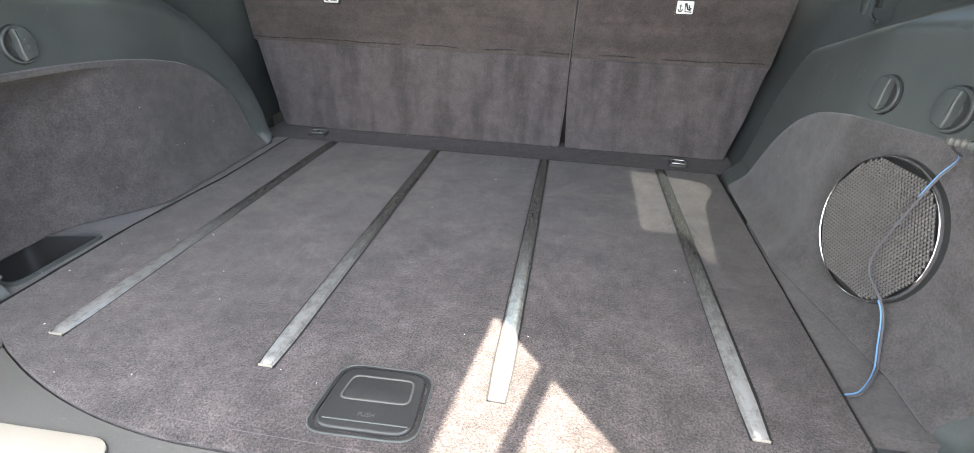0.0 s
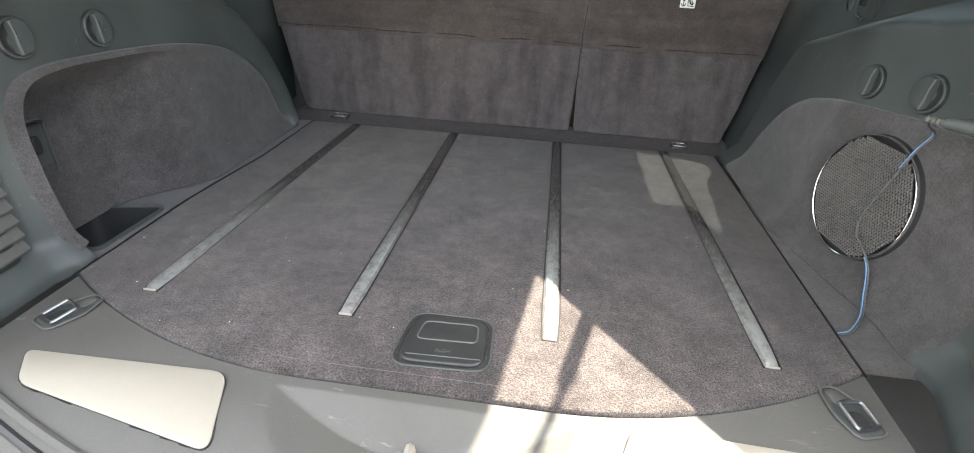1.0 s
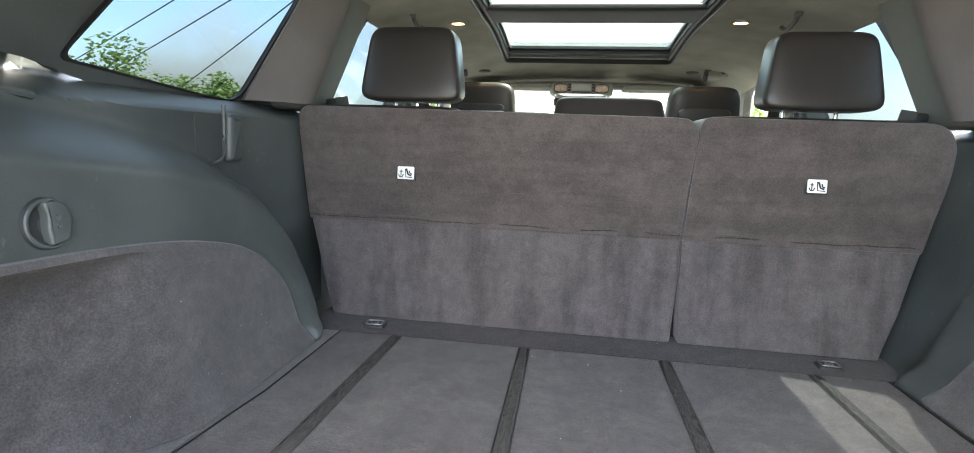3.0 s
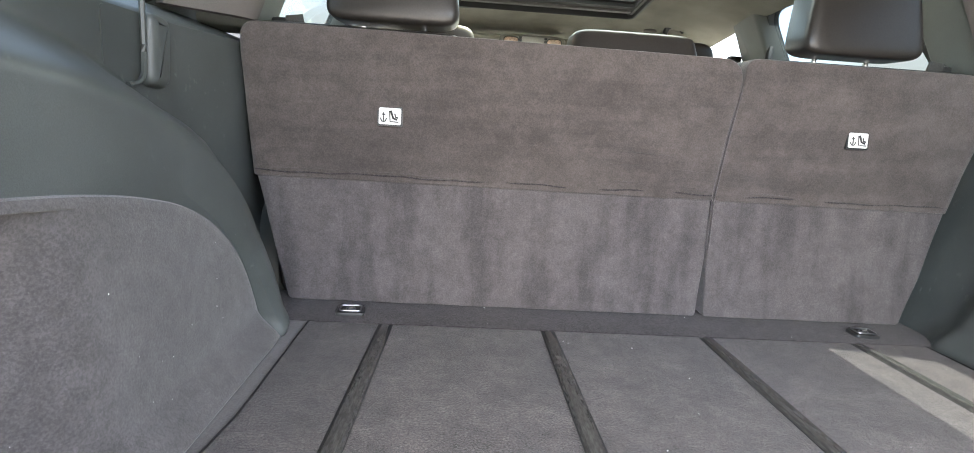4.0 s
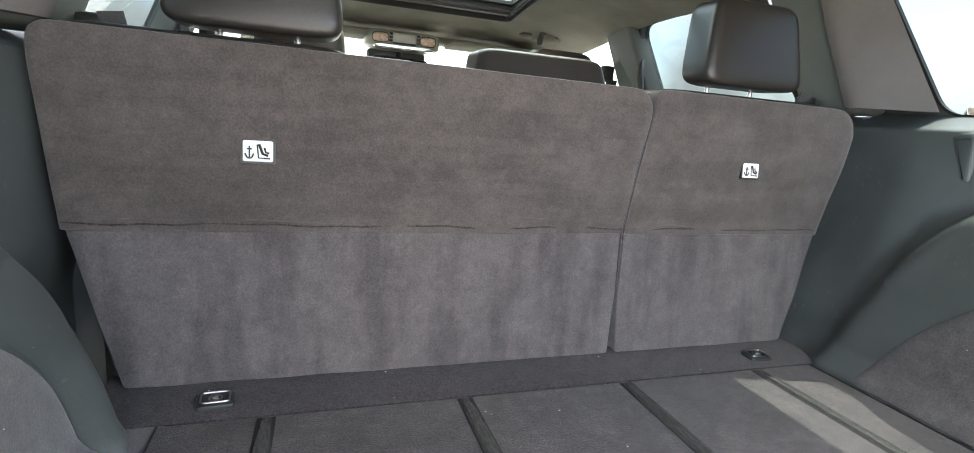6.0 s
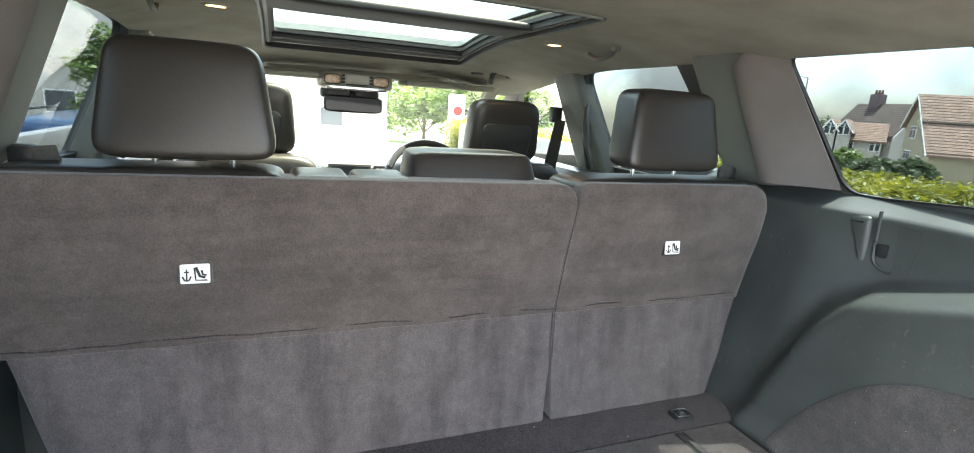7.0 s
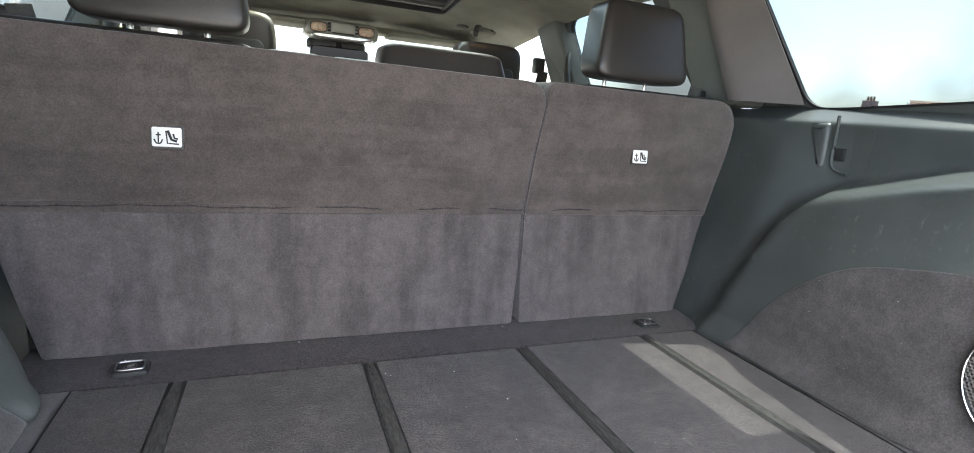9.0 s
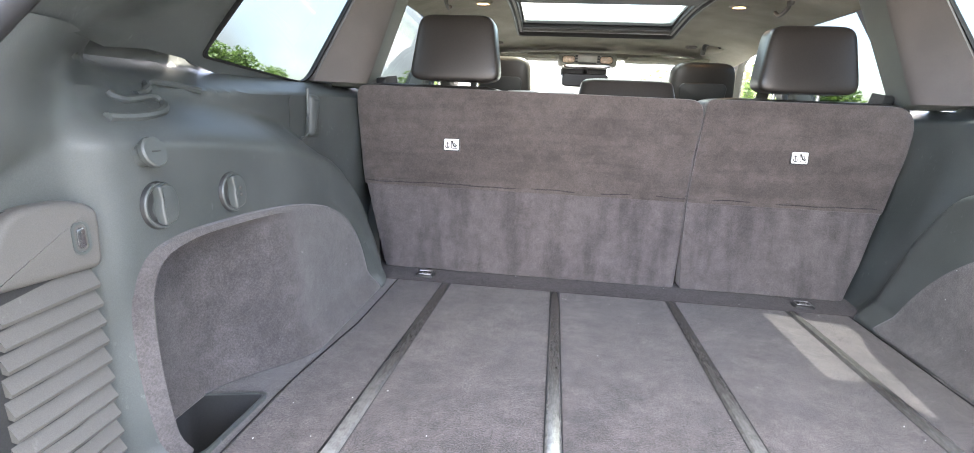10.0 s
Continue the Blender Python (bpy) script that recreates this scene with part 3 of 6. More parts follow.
part("paddle_crease", tube_bm([(-0.034 + 0.098 * t, 0.132 + 0.004 * t, 0.0050) for t in steps(0, 1, 6)], 0.0011, 6), PLASTIC, handle)
txt = bpy.data.curves.new("lettering", "FONT")
txt.body, txt.size, txt.extrude, txt.align_x = "PUSH", 0.0085, 0.0003, "CENTER"
lt = new("lettering", txt)
lt.data.materials.append(PLASTIC_GREY)
lt.parent = handle
lt.matrix_basis = pose(0.013, 0.1415, 0.0052, 0, 0, 3)
tagged(lt, label="raised word on the latch")

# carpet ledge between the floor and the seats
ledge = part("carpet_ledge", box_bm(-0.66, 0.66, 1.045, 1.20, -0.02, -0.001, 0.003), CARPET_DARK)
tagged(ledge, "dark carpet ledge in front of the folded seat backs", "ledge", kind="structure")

# under the floor and the cabin floor
part_under = part("floor_pan", box_bm(-0.80, 0.80, -0.12, 3.2, -0.42, -0.36), PLASTIC_BLACK)
tagged(part_under, "dark cabin floor pan under the seats", "floor pan", kind="structure")


def tie_down(x, y, z, turn, size=1.0, label="chrome tie-down ring in a black floor cup"):
    t = empty("tie_down", (0, 0, 0), label=label, category="tie-down", group="boot tie-downs")
    s = size
    part("cup", prism(rounded([(-0.030 * s, -0.024 * s), (0.030 * s, -0.024 * s), (0.030 * s, 0.024 * s), (-0.030 * s, 0.024 * s)], 0.010 * s), lambda u, v, w: (u, v, w), 0.004, -0.004, 0.002), PLASTIC_BLACK, t)
    ringp = rounded([(-0.022 * s, -0.016 * s), (0.022 * s, -0.016 * s), (0.022 * s, 0.018 * s), (-0.022 * s, 0.018 * s)], 0.007 * s)
    part("ring", tube_bm([(p.x, p.y, 0.0060) for p in ringp], 0.0019 * s, 8, True), ZINC, t)
    part("washer", lathe_bm([(0.011 * s, 0.003), (0.011 * s, 0.0055), (0.009 * s, 0.006), (0.008 * s, 0.005)]), ZINC, t)
    part("bolt", lathe_bm([(0.0065 * s, 0.004), (0.0065 * s, 0.008), (0.005 * s, 0.009), (0, 0.0085)]), PLASTIC_GREY, t)
    t.matrix_basis = pose(x, y, z, 0, 0, turn)
    return t


tie_down(-0.500, 1.092, 0.001, 4, 0.85)
tie_down(0.487, 1.088, 0.001, -4, 0.8)

# ---- rear sill ----
def sill_z(y):
    """The sill falls away towards the bumper."""
    return -0.006 - 0.05 * max(0, (0.03 - y) / 0.15) ** 2


sill = empty("boot_sill", label="dark grey plastic boot sill with two bright metal plates", category="boot sill", kind="structure")


PLATES = {}
for sgn in (-1, 1):
    PLATES[sgn] = rounded([(0.516 * sgn, 0.058), (0.243 * sgn, 0.066), (0.204 * sgn, -0.040), (0.478 * sgn, 0.006)], [0.016, 0.022, 0.022, 0.018], 8)
    if sgn > 0:
        PLATES[sgn] = [p + Vector((0.012, 0.004)) for p in PLATES[sgn]]
PLATE_SEATS = [[(Vector((0.362 * k, 0.02)) + (p - Vector((0.362 * k, 0.02))) * 0.97)[:] for p in PLATES[k]] for k in (-1, 1)]


def sill_fn(x, v):
    top = floor_edge(x) - 0.003
    y = top + (-0.16 - top) * v
    z = sill_z(y)
    # seat for the metal plates
    if any(inside(q, x, y) for q in PLATE_SEATS):
        z -= 0.004
    # bowl round the latch striker: a long slope from a straight edge, met by a steeper crescent wall
    a = max(0, 0.060 - y)
    r = (abs((x - 0.006) / 0.184) ** 2.2 + (a / 0.125) ** 2.2) ** (1 / 2.2)
    d = min(0.62 * a, 0.056 * (1 - r))
    if d > 0:
        z -= d
    return (x, y, z)


part("sill_cover", thicken(grid_bm(steps(-0.585, 0.577, 280), steps(0, 1, 110), sill_fn), (0, 0, -0.06)), PLASTIC_GREY, sill)
for sgn in (-1, 1):
    ol = PLATES[sgn]
    part("plate_rim", ring_bm([p for p in ol], [Vector((0.362 * sgn, 0.02)) + (p - Vector((0.362 * sgn, 0.02))) * 0.992 for p in ol], lambda u, v, w: (u, v, sill_z(v) + w), 0.0024, -0.005), PLASTIC_BLACK, sill)
    part("sill_plate", prism([Vector((0.362 * sgn, 0.02)) + (p - Vector((0.362 * sgn, 0.02))) * 0.992 for p in ol], lambda u, v, w: (u, v, sill_z(v) + w), 0.0036, -0.005, 0.0014), STEEL, sill, "pale brushed metal sill plate")
part("bumper_step", thicken(grid_bm(steps(-0.62, 0.62, 30), [0, 0.15, 0.3, 0.45, 0.6, 0.8, 1.0], lambda x, v: (x, -0.10 - 0.09 * v, -0.045 - 0.012 * math.sin(v * 9) - 0.05 * v)), (0, 0, -0.1)), PLASTIC_BLACK, sill, "ribbed black rubber seal along the bumper")
for k in range(4):
    part("seal_rib", tube_bm([(x, -0.108 + 0.40 * x * x - 0.017 * k, sill_z(-0.108 + 0.40 * x * x - 0.017 * k) + 0.002 - 0.004 * k) for x in steps(-0.56, 0.56, 40)], 0.0058, 8), (PLASTIC_GREY, PLASTIC_BLACK)[k % 2], sill, "ribbed rubber edge of the sill")
striker = empty("latch_striker", label="chrome boot latch striker loop in the sill scoop", category="latch")
part("loop", tube_bm(smooth_curve([(0.006, 0.006, -0.06), (0.006, 0.006, -0.020), (0.007, -0.004, -0.010), (0.009, -0.018, -0.014), (0.009, -0.022, -0.06)], 6), 0.0058, 8), STEEL, striker)
part("base", box_bm(-0.012, 0.028, -0.040, 0.020, -0.090, -0.060, 0.004), PLASTIC_BLACK, striker)


def sill_ring(x, y, turn):
    t = empty("sill_tie_down", label="chrome tie-down bracket in a moulded sill recess", category="tie-down", group="sill tie-downs")
    ol = rounded([(-0.024, -0.046), (0.026, -0.046), (0.032, 0.010), (0.014, 0.052), (-0.012, 0.052), (-0.028, 0.0)], 0.014)
    part("recess", prism(inset(ol, 0.93, (0, 0)), flat, 0.0006, -0.004), PLASTIC, t)
    part("recess_edge", tube_bm([(p.x, p.y, 0.001) for p in ol], 0.0022, 6, True), PLASTIC_GREY, t)
    part("finger_dish", prism(rounded([(-0.010, 0.016), (0.012, 0.016), (0.011, 0.045), (-0.009, 0.045)], 0.009), flat, 0.0035, -0.001, 0.002), PLASTIC_GREY, t)
    part("bracket", tube_bm([(p.x, p.y, 0.0055 + 0.16 * (p.y + 0.034)) for p in rounded([(-0.017, -0.034), (0.019, -0.034), (0.021, 0.008), (-0.015, 0.012)], 0.006)], 0.0027, 8, True), ZINC, t)
    part("crossbar", tube_bm([(-0.017, -0.034, 0.005), (0.019, -0.034, 0.005)], 0.0030, 8), ZINC, t)
    part("tongue", super_bm((0.001, -0.016, 0.002), (0.012, 0.016, 0.003), 0.6, 0.6), PLASTIC_BLACK, t)
    t.matrix_basis = pose(x, y, -0.004, 0, 0, turn) @ Matrix.Scale(0.82, 4)


sill_ring(-0.527, 0.136, -22)
sill_ring(0.525, 0.138, 18)

# ---- side linings ----
# the rim of the boot opening: how far back and how far out it is at each height
SKIN_END = [(-0.5, 0.72), (0.500, 0.72), (0.535, 0.62), (0.66, 0.69), (0.70, 0.80), (0.86, 0.81)]
RIM_Y = [(-0.05, -0.06), (0.2, 0.0), (0.4, 0.050), (0.47, 0.083), (0.55, 0.1605), (0.8, 0.512), (0.9, 0.653)]
RIM_X = [(-0.05, 0.60), (0.2, 0.622), (0.4, 0.625), (0.47, 0.62), (0.55, 0.6135), (0.8, 0.472), (0.9, 0.415)]
SHOULDER_R = [(0.20, 0.455), (0.45, 0.447), (0.60, 0.430), (0.718, 0.402), (0.813, 0.373), (0.893, 0.350), (0.975, 0.305), (1.02, 0.22), (1.06, 0.10), (1.10, 0.045), (1.144, 0.03), (1.3, 0.0)]
WALL_X = {-1: 0.742, 1: 0.758}
SHOULDER_L = [(0.20, 0.445), (0.45, 0.425), (0.65, 0.40), (0.78, 0.372), (0.87, 0.335), (0.945, 0.27), (0.980, 0.19), (0.996, 0.10), (1.002, 0.02), (1.006, -0.08)]


def side_x(y, z, sgn=-1):
    """The inner face of the boot lining, as a distance from the middle."""
    zz = max(z, 0.0)
    if sgn > 0:
        x = 0.584 + 0.030 * sstep(0, 0.05, zz) + 0.095 * min(zz, 0.35)
        # it opens out towards the back
        x += 0.21 * (0.63 - max(y, 0.33)) * sstep(0.66, 0.58, y) * sstep(0.02, 0.26, y)
    else:
        x = 0.588 + 0.028 * sstep(0, 0.05, zz) + 0.090 * min(zz, 0.35)
    # the shoulder over the wheel and the wall set back above it
    s = z - lerp_table(SHOULDER_L if sgn < 0 else SHOULDER_R, y)
    if sgn < 0:
        x += (WALL_X[sgn] - x) * sstep(-0.035, 0.05, s)
    else:
        # beside the seat the step dies out into a smooth hollow
        soft = sstep(0.88, 1.06, y)
        deep = WALL_X[sgn] - soft * max(0, WALL_X[sgn] - (0.642 + 0.20 * zz))
        x += (deep - x) * sstep(-0.036 - 0.15 * soft, 0.020 + 0.02 * soft, s)
    # it comes in again towards the seat
    x -= (0.030 if sgn < 0 else 0.0) * sstep(0.97, 1.15, y) * sstep(0.10, 0.25, z)
    # window shelf
    k = min(1, max(0, (z - 0.473) / 0.035))
    out = 0.812
    if sgn < 0:
        # the shelf ends in a dark recess under the pillar trim
        out += 0.026 * sstep(0.495, 0.512, z) * sstep(0.36, 0.44, y) * sstep(0.60, 0.50, y)
        # further back it runs flush into that trim
        out -= (0.014 + 0.42 * (z - 0.52)) * sstep(0.46, 0.37, y)
        # the hollow inside the cover rest
        x += 0.013 * math.exp(-((y - 0.383) / 0.026) ** 2 - ((z - 0.468) / 0.011) ** 2)
    x = x * (1 - k) + out * k
    # rear: the pillar lining comes round to the opening
    x += 0.022 * sstep(0.26, 0.20, y) * (1 - k if sgn < 0 else 1)
    r = sstep(0.085 + 0.215 * sstep(0.36, 0.49, z), 0.0, y - lerp_table(RIM_Y, z))
    return x * (1 - r) + lerp_table(RIM_X, z) * r


def outline_yz(sgn):
    pts = [(0.248, 0.02), (0.240, 0.08), (0.238, 0.16), (0.245, 0.235), (0.275, 0.278), (0.34, 0.292), (0.43, 0.291), (0.53, 0.286), (0.63, 0.276), (0.72, 0.260), (0.80, 0.236), (0.870, 0.195), (0.926, 0.132), (0.956, 0.058), (0.966, 0.004)]
    if sgn > 0:
        pts = pts[:4] + [(0.275, 0.270), (0.34, 0.282), (0.43, 0.282), (0.507, 0.278), (0.626, 0.266), (0.69, 0.254), (0.757, 0.236), (0.82, 0.202), (0.886, 0.140), (0.940, 0.062), (0.962, 0.004)]
    c = smooth_curve(pts, 6)
    bottom = [Vector((0.966 + (0.245 - 0.966) * i / 40, 0.0)) for i in range(1, 41)]
    return c + bottom


CEN = Vector((0.56, 0.12))


def niche_depth(y, z):
    """The storage hollow behind the left wheel arch."""
    return 0.108 * (1 - sstep(0.42, 0.62, y)) * (1 - 0.6 * sstep(0.22, 0.30, z))


def side_lining(sgn):
    name = "wall_left" if sgn < 0 else "wall_right"
    wall = empty(name, label="dark green-grey moulded plastic boot lining over dark carpet", category="boot lining", kind="structure")
    OUT = outline_yz(sgn)
    hole = [(CEN + (p - CEN) * 0.94)[:] for p in OUT]

    def fn(y, z):
        if y < 0.25:
            e = lerp_table(RIM_Y, z)
            y = e + (0.25 - e) * (y + 0.02) / 0.27
        if z > 0.4:
            z = 0.4 + (z - 0.4) * (0.13 - 0.024 * sstep(0.52, 0.70, y) + 0.045 * sstep(0.33, 0.42, y) * sstep(0.62, 0.55, y)) / 0.13
        x = side_x(y, z, sgn)
        if inside(hole, y, max(z, 0.012)):
            x += 0.16 if sgn < 0 else 0.03
        return (sgn * x, y, z)
    ys = steps(-0.02, 0.25, 18)[:-1] + steps(0.25, 1.42, 108)
    bm = grid_bm(ys, steps(-0.012, 0.53, 86), fn)
    part("plastic_lining", bm, PLASTIC, wall)

    # the carpet, in rings from its rim inwards
    S = [1.0, 0.985, 0.965, 0.935, 0.928, 0.92] + steps(0.86, 0.05, 14)
    bm = bmesh.new()
    R = []
    for k, s in enumerate(S):
        row = []
        for i, p in enumerate(OUT):
            q = CEN + (p - CEN) * s
            y, z = q.x, max(q.y, 0.0 if k == 0 else 0.0)
            x = side_x(y, z, sgn) - 0.004 - 0.003 * sstep(1.0, 0.95, s)
            if k == 0:
                x += 0.006
            if sgn < 0 and (s < 0.93 or i > len(OUT) - 40):
                x += niche_depth(y, z) * (1 if i > len(OUT) - 40 else sstep(0.93, 0.915, s))
            row.append(bm.verts.new((sgn * x, y, z)))
        R.append(row)
    n = len(OUT)
    for k, (A, B) in enumerate(zip(R, R[1:])):
        for i in range(n):
            j = (i + 1) % n
            bm.faces.new((A[i], A[j], B[j], B[i]))
    bm.faces.new(R[-1])
    part("carpet_lining", bm, CARPET_SIDE, wall, "dark carpet over the wheel arch")
    return wall


wall_l = side_lining(-1)
wall_r = side_lining(1)

part("carpet_skirt", box_bm(-0.605, -0.555, 0.50, 1.05, -0.02, -0.0025), CARPET_SIDE, wall_l)
part("carpet_skirt", box_bm(0.5755, 0.67, 0.235, 0.75, -0.02, -0.0015), CARPET_SIDE, wall_r)

# the arch leg that reaches the floor beside each seat
for sgn, wall in ((-1, wall_l),):
    c = smooth_curve([(0.70, 0.266), (0.80, 0.237), (0.870, 0.197), (0.926, 0.134), (0.954, 0.060), (0.963, 0.002)], 8)
    far = 0.0 if sgn < 0 else 1.0
    o = smooth_curve([(0.74, 0.372), (0.87 + 0.02 * far, 0.330), (0.952 + 0.045 * far, 0.255), (0.993 + 0.06 * far, 0.175), (1.004, 0.100), (1.000, 0.036)], 8)
    bm = bmesh.new()
    rows = []
    for i, (p, q) in enumerate(zip(c, o)):
        row = []
        for k in range(9):
            t = k / 8
            y, z = p.x + (q.x - p.x) * t, p.y + (q.y - p.y) * t
            grow = sstep(0.72, 0.93, p.x)
            x = min(side_x(p.x, p.y, sgn), 0.592 + 0.26 * p.y) - 0.004 - 0.008 * grow * math.sin(math.pi * min(1, t * 1.15)) + (0.060 if sgn < 0 else 0.030) * grow * sstep(0.72, 1.0, t) ** 2
            x = x * grow + (1 - grow) * (side_x(y, z, sgn) + 0.002)
            if k == 0:
                x = side_x(p.x, p.y, sgn) + 0.004
            row.append(bm.verts.new((sgn * x, y, z)))
        rows.append(row)
    tip = []
    for k in range(9):
        v = rows[-1][k].co
        tip.append(bm.verts.new((v.x + sgn * 0.004, v.y, max(0.0005, v.z - 0.004 - 0.010 * math.sin(math.pi * k / 8)))))
    rows.append(tip)
    for A, B in zip(rows, rows[1:]):
        for k in range(8):
            bm.faces.new((A[k], A[k + 1], B[k + 1], B[k]))
    part("arch_leg", bm, PLASTIC, wall, "dark plastic wheel-arch edge")

# niche floor and storage tray
tray = empty("storage_tray", label="black plastic storage tray sunk beside the boot floor", category="storage tray")
TR = rounded([(-0.597, 0.446), (-0.735, 0.412), (-0.715, 0.30), (-0.600, 0.272)], [0.012, 0.03, 0.03, 0.03])
tc0 = Vector((-0.66, 0.355))
TRi = [tc0 + (p - tc0) * 0.93 for p in TR]
TRb = [tc0 + (p - tc0) * 0.78 for p in TR]
part("rim", ring_bm(TR, TRi, lambda u, v, w: (u, v, w), 0.005, -0.004), PLASTIC, tray)
bm = bmesh.new()
A = [bm.verts.new((p.x, p.y, 0.003)) for p in TRi]
B = [bm.verts.new((p.x, p.y, -0.085)) for p in TRb]
Bc = [bm.verts.new(((tc0 + (p - tc0) * 0.9).x, (tc0 + (p - tc0) * 0.9).y, -0.095)) for p in TRb]
for P, Q in ((A, B), (B, Bc)):
    for i in range(len(P)):
        j = (i + 1) % len(P)
        bm.faces.new((P[i], P[j], Q[j], Q[i]))
bm.faces.new(Bc)
part("bowl", bm, PLASTIC_BLACK, tray)
NB = rounded([(-0.5855, 0.236), (-0.5855, 0.62), (-0.79, 0.62), (-0.79, 0.236)], 0.004)
part("niche_floor", angle_frame(NB, [tc0 + (p - tc0) * 0.985 for p in TR], lambda u, v, w: (u, v, w), -0.001, -0.004), CARPET_SIDE, wall_l)
flap = rounded([(0.262, 0.035), (0.376, 0.045), (0.378, 0.190), (0.262, 0.198)], [0.01, 0.012, 0.014, 0.01])
fl = part("niche_flap", prism(flap, lambda u, v, w: (-0.735 + w, u, v), 0.008, -0.03, 0.004, 3), PLASTIC, wall_l, "dark plastic access flap in the hollow")
part("flap_edge", tube_bm([(-0.727, u, v) for u, v in (p[:] for p in flap)], 0.002, 6, True), PLASTIC_GREY, fl)
part("flap_catch", super_bm((-0.724, 0.350, 0.150), (0.005, 0.008, 0.016), 0.6, 0.6), PLASTIC_BLACK, fl)
part("flap_step", box_bm(-0.735, -0.719, 0.262, 0.374, 0.183, 0.187, 0.001), PLASTIC_BLACK, fl)

# lint and crumbs caught in the pile
rnd = random.Random(11)
lv, lf = [], []
for _ in range(70):
    x, y = rnd.uniform(-0.56, 0.55), rnd.uniform(0.12, 1.14)
    s0, a0 = rnd.uniform(0.0004, 0.0010), rnd.uniform(0, 3.14)
    d1, d2 = Vector((math.cos(a0), math.sin(a0), 0)) * s0 * rnd.uniform(1, 2.2), Vector((-math.sin(a0), math.cos(a0), 0)) * s0
    c0 = Vector((x, y, 0.0022))
    if _ >= 46:
        s0 *= 0.6
        y, z1 = rnd.uniform(0.50, 0.90), rnd.uniform(0.04, 0.20)
        sg = rnd.choice((-1, 1))
        c0 = Vector((sg * (side_x(y, z1, sg) - 0.0085), y, z1))
        d1, d2 = Vector((0, d1.x, d1.y)) * 0.6, Vector((0, d2.x, d2.y)) * 0.6
    k0 = len(lv)
    lv += [c0 - d1, c0 + d2, c0 + d1, c0 - d2, c0 + (Vector((0, 0, s0)) if _ < 46 else Vector((-sg * s0, 0, 0)))]
    lf += [(k0, k0 + 1, k0 + 4), (k0 + 1, k0 + 2, k0 + 4), (k0 + 2, k0 + 3, k0 + 4), (k0 + 3, k0, k0 + 4)]
lint = obj("lint", lv, lf, WHITE, None, "", False)
tagged(lint, "tiny pale crumbs of lint on the carpet", "lint", kind="stuff")

# ---- fittings on the boot linings ----
def on_side(sgn, y, z, out=0.0):
    """A frame on the lining: local x along the car, y up, z into the boot."""
    x = side_x(y, z, sgn)
    dz = (side_x(y, z + 0.03, sgn) - side_x(y, z - 0.03, sgn)) / 0.06
    dy = (side_x(y + 0.04, z, sgn) - side_x(y - 0.04, z, sgn)) / 0.08
    nrm = Vector((-sgn, dy, dz)).normalized()
    ax = Vector((0, sgn * -1, 0))
    ax = (ax - nrm * ax.dot(nrm)).normalized()
    up = nrm.cross(ax).normalized()
    if up.z < 0:
        ax, up = -ax, -up
    m = Matrix((ax, up, nrm)).transposed().to_4x4()
    return Matrix.Translation(Vector((sgn * x, y, z)) + nrm * out) @ m


def bag_hook(sgn, y, z, s=1.0, marks=False):
    h = empty("bag_hook", label="round dark plastic bag hook set in the boot lining", category="hook", group="boot lining hooks")
    part("cup", lathe_bm([(0.0, -0.002 * s), (0.020 * s, -0.001 * s), (0.0232 * s, 0.0035), (0.0262 * s, 0.0048), (0.0288 * s, 0.0035), (0.0300 * s, -0.001)], None, 32), PLASTIC_BLACK, h)
    part("cup_edge", tube_bm([(0.0265 * s * math.cos(k * math.pi / 16), 0.0265 * s * math.sin(k * math.pi / 16), 0.0035) for k in range(32)], 0.0022, 6, True), PLASTIC, h)
    pts = [(0.016 * s, -0.021 * s), (0.0215 * s, -0.008 * s), (0.0225 * s, 0.006 * s), (0.017 * s, 0.020 * s), (0.006 * s, 0.0262 * s), (-0.0085 * s, 0.0245 * s), (-0.0055 * s, 0.010 * s), (-0.0070 * s, -0.008 * s), (-0.0050 * s, -0.025 * s)]
    if sgn > 0:
        pts = [(-u, v) for u, v in reversed(pts)]
    part("hook", prism(rounded(pts, 0.004 * s), lambda u, v, w: (u, v, w), 0.0105 * s, -0.002 * s, 0.003 * s, 3), PLASTIC, h)
    if marks:
        for dz in (-0.004, 0.006):
            part("lug", lathe_bm([(0.0028, 0.0115), (0.0028, 0.0135), (0, 0.0135)], Matrix.Translation((0.004, dz, 0)), 10), PLASTIC_GREY, h)
    h.matrix_basis = on_side(sgn, y, z, 0.0015)


bag_hook(-1, 0.455, 0.326, 1.0, True)
bag_hook(-1, 0.308, 0.333, 1.0)
bag_hook(1, 0.592, 0.307, 0.95)
bag_hook(1, 0.480, 0.3155, 1.0)

knob = empty("lining_knob", label="round grey slotted fastening knob on the lining", category="knob")
part("stem", lathe_bm([(0.017, -0.01), (0.017, 0.008), (0.013, 0.010), (0.013, 0.016)]), PLASTIC, knob)
part("cap", lathe_bm([(0.013, 0.014), (0.0225, 0.015), (0.0235, 0.018), (0.0235, 0.023), (0.021, 0.0255), (0, 0.0265)]), PLASTIC, knob)
part("slot", box_bm(-0.008, 0.008, -0.0012, 0.0012, 0.0258, 0.0272, 0.0003), INK, knob)
knob.matrix_basis = on_side(-1, 0.292, 0.396, 0.0) @ Matrix.Scale(0.78, 4)

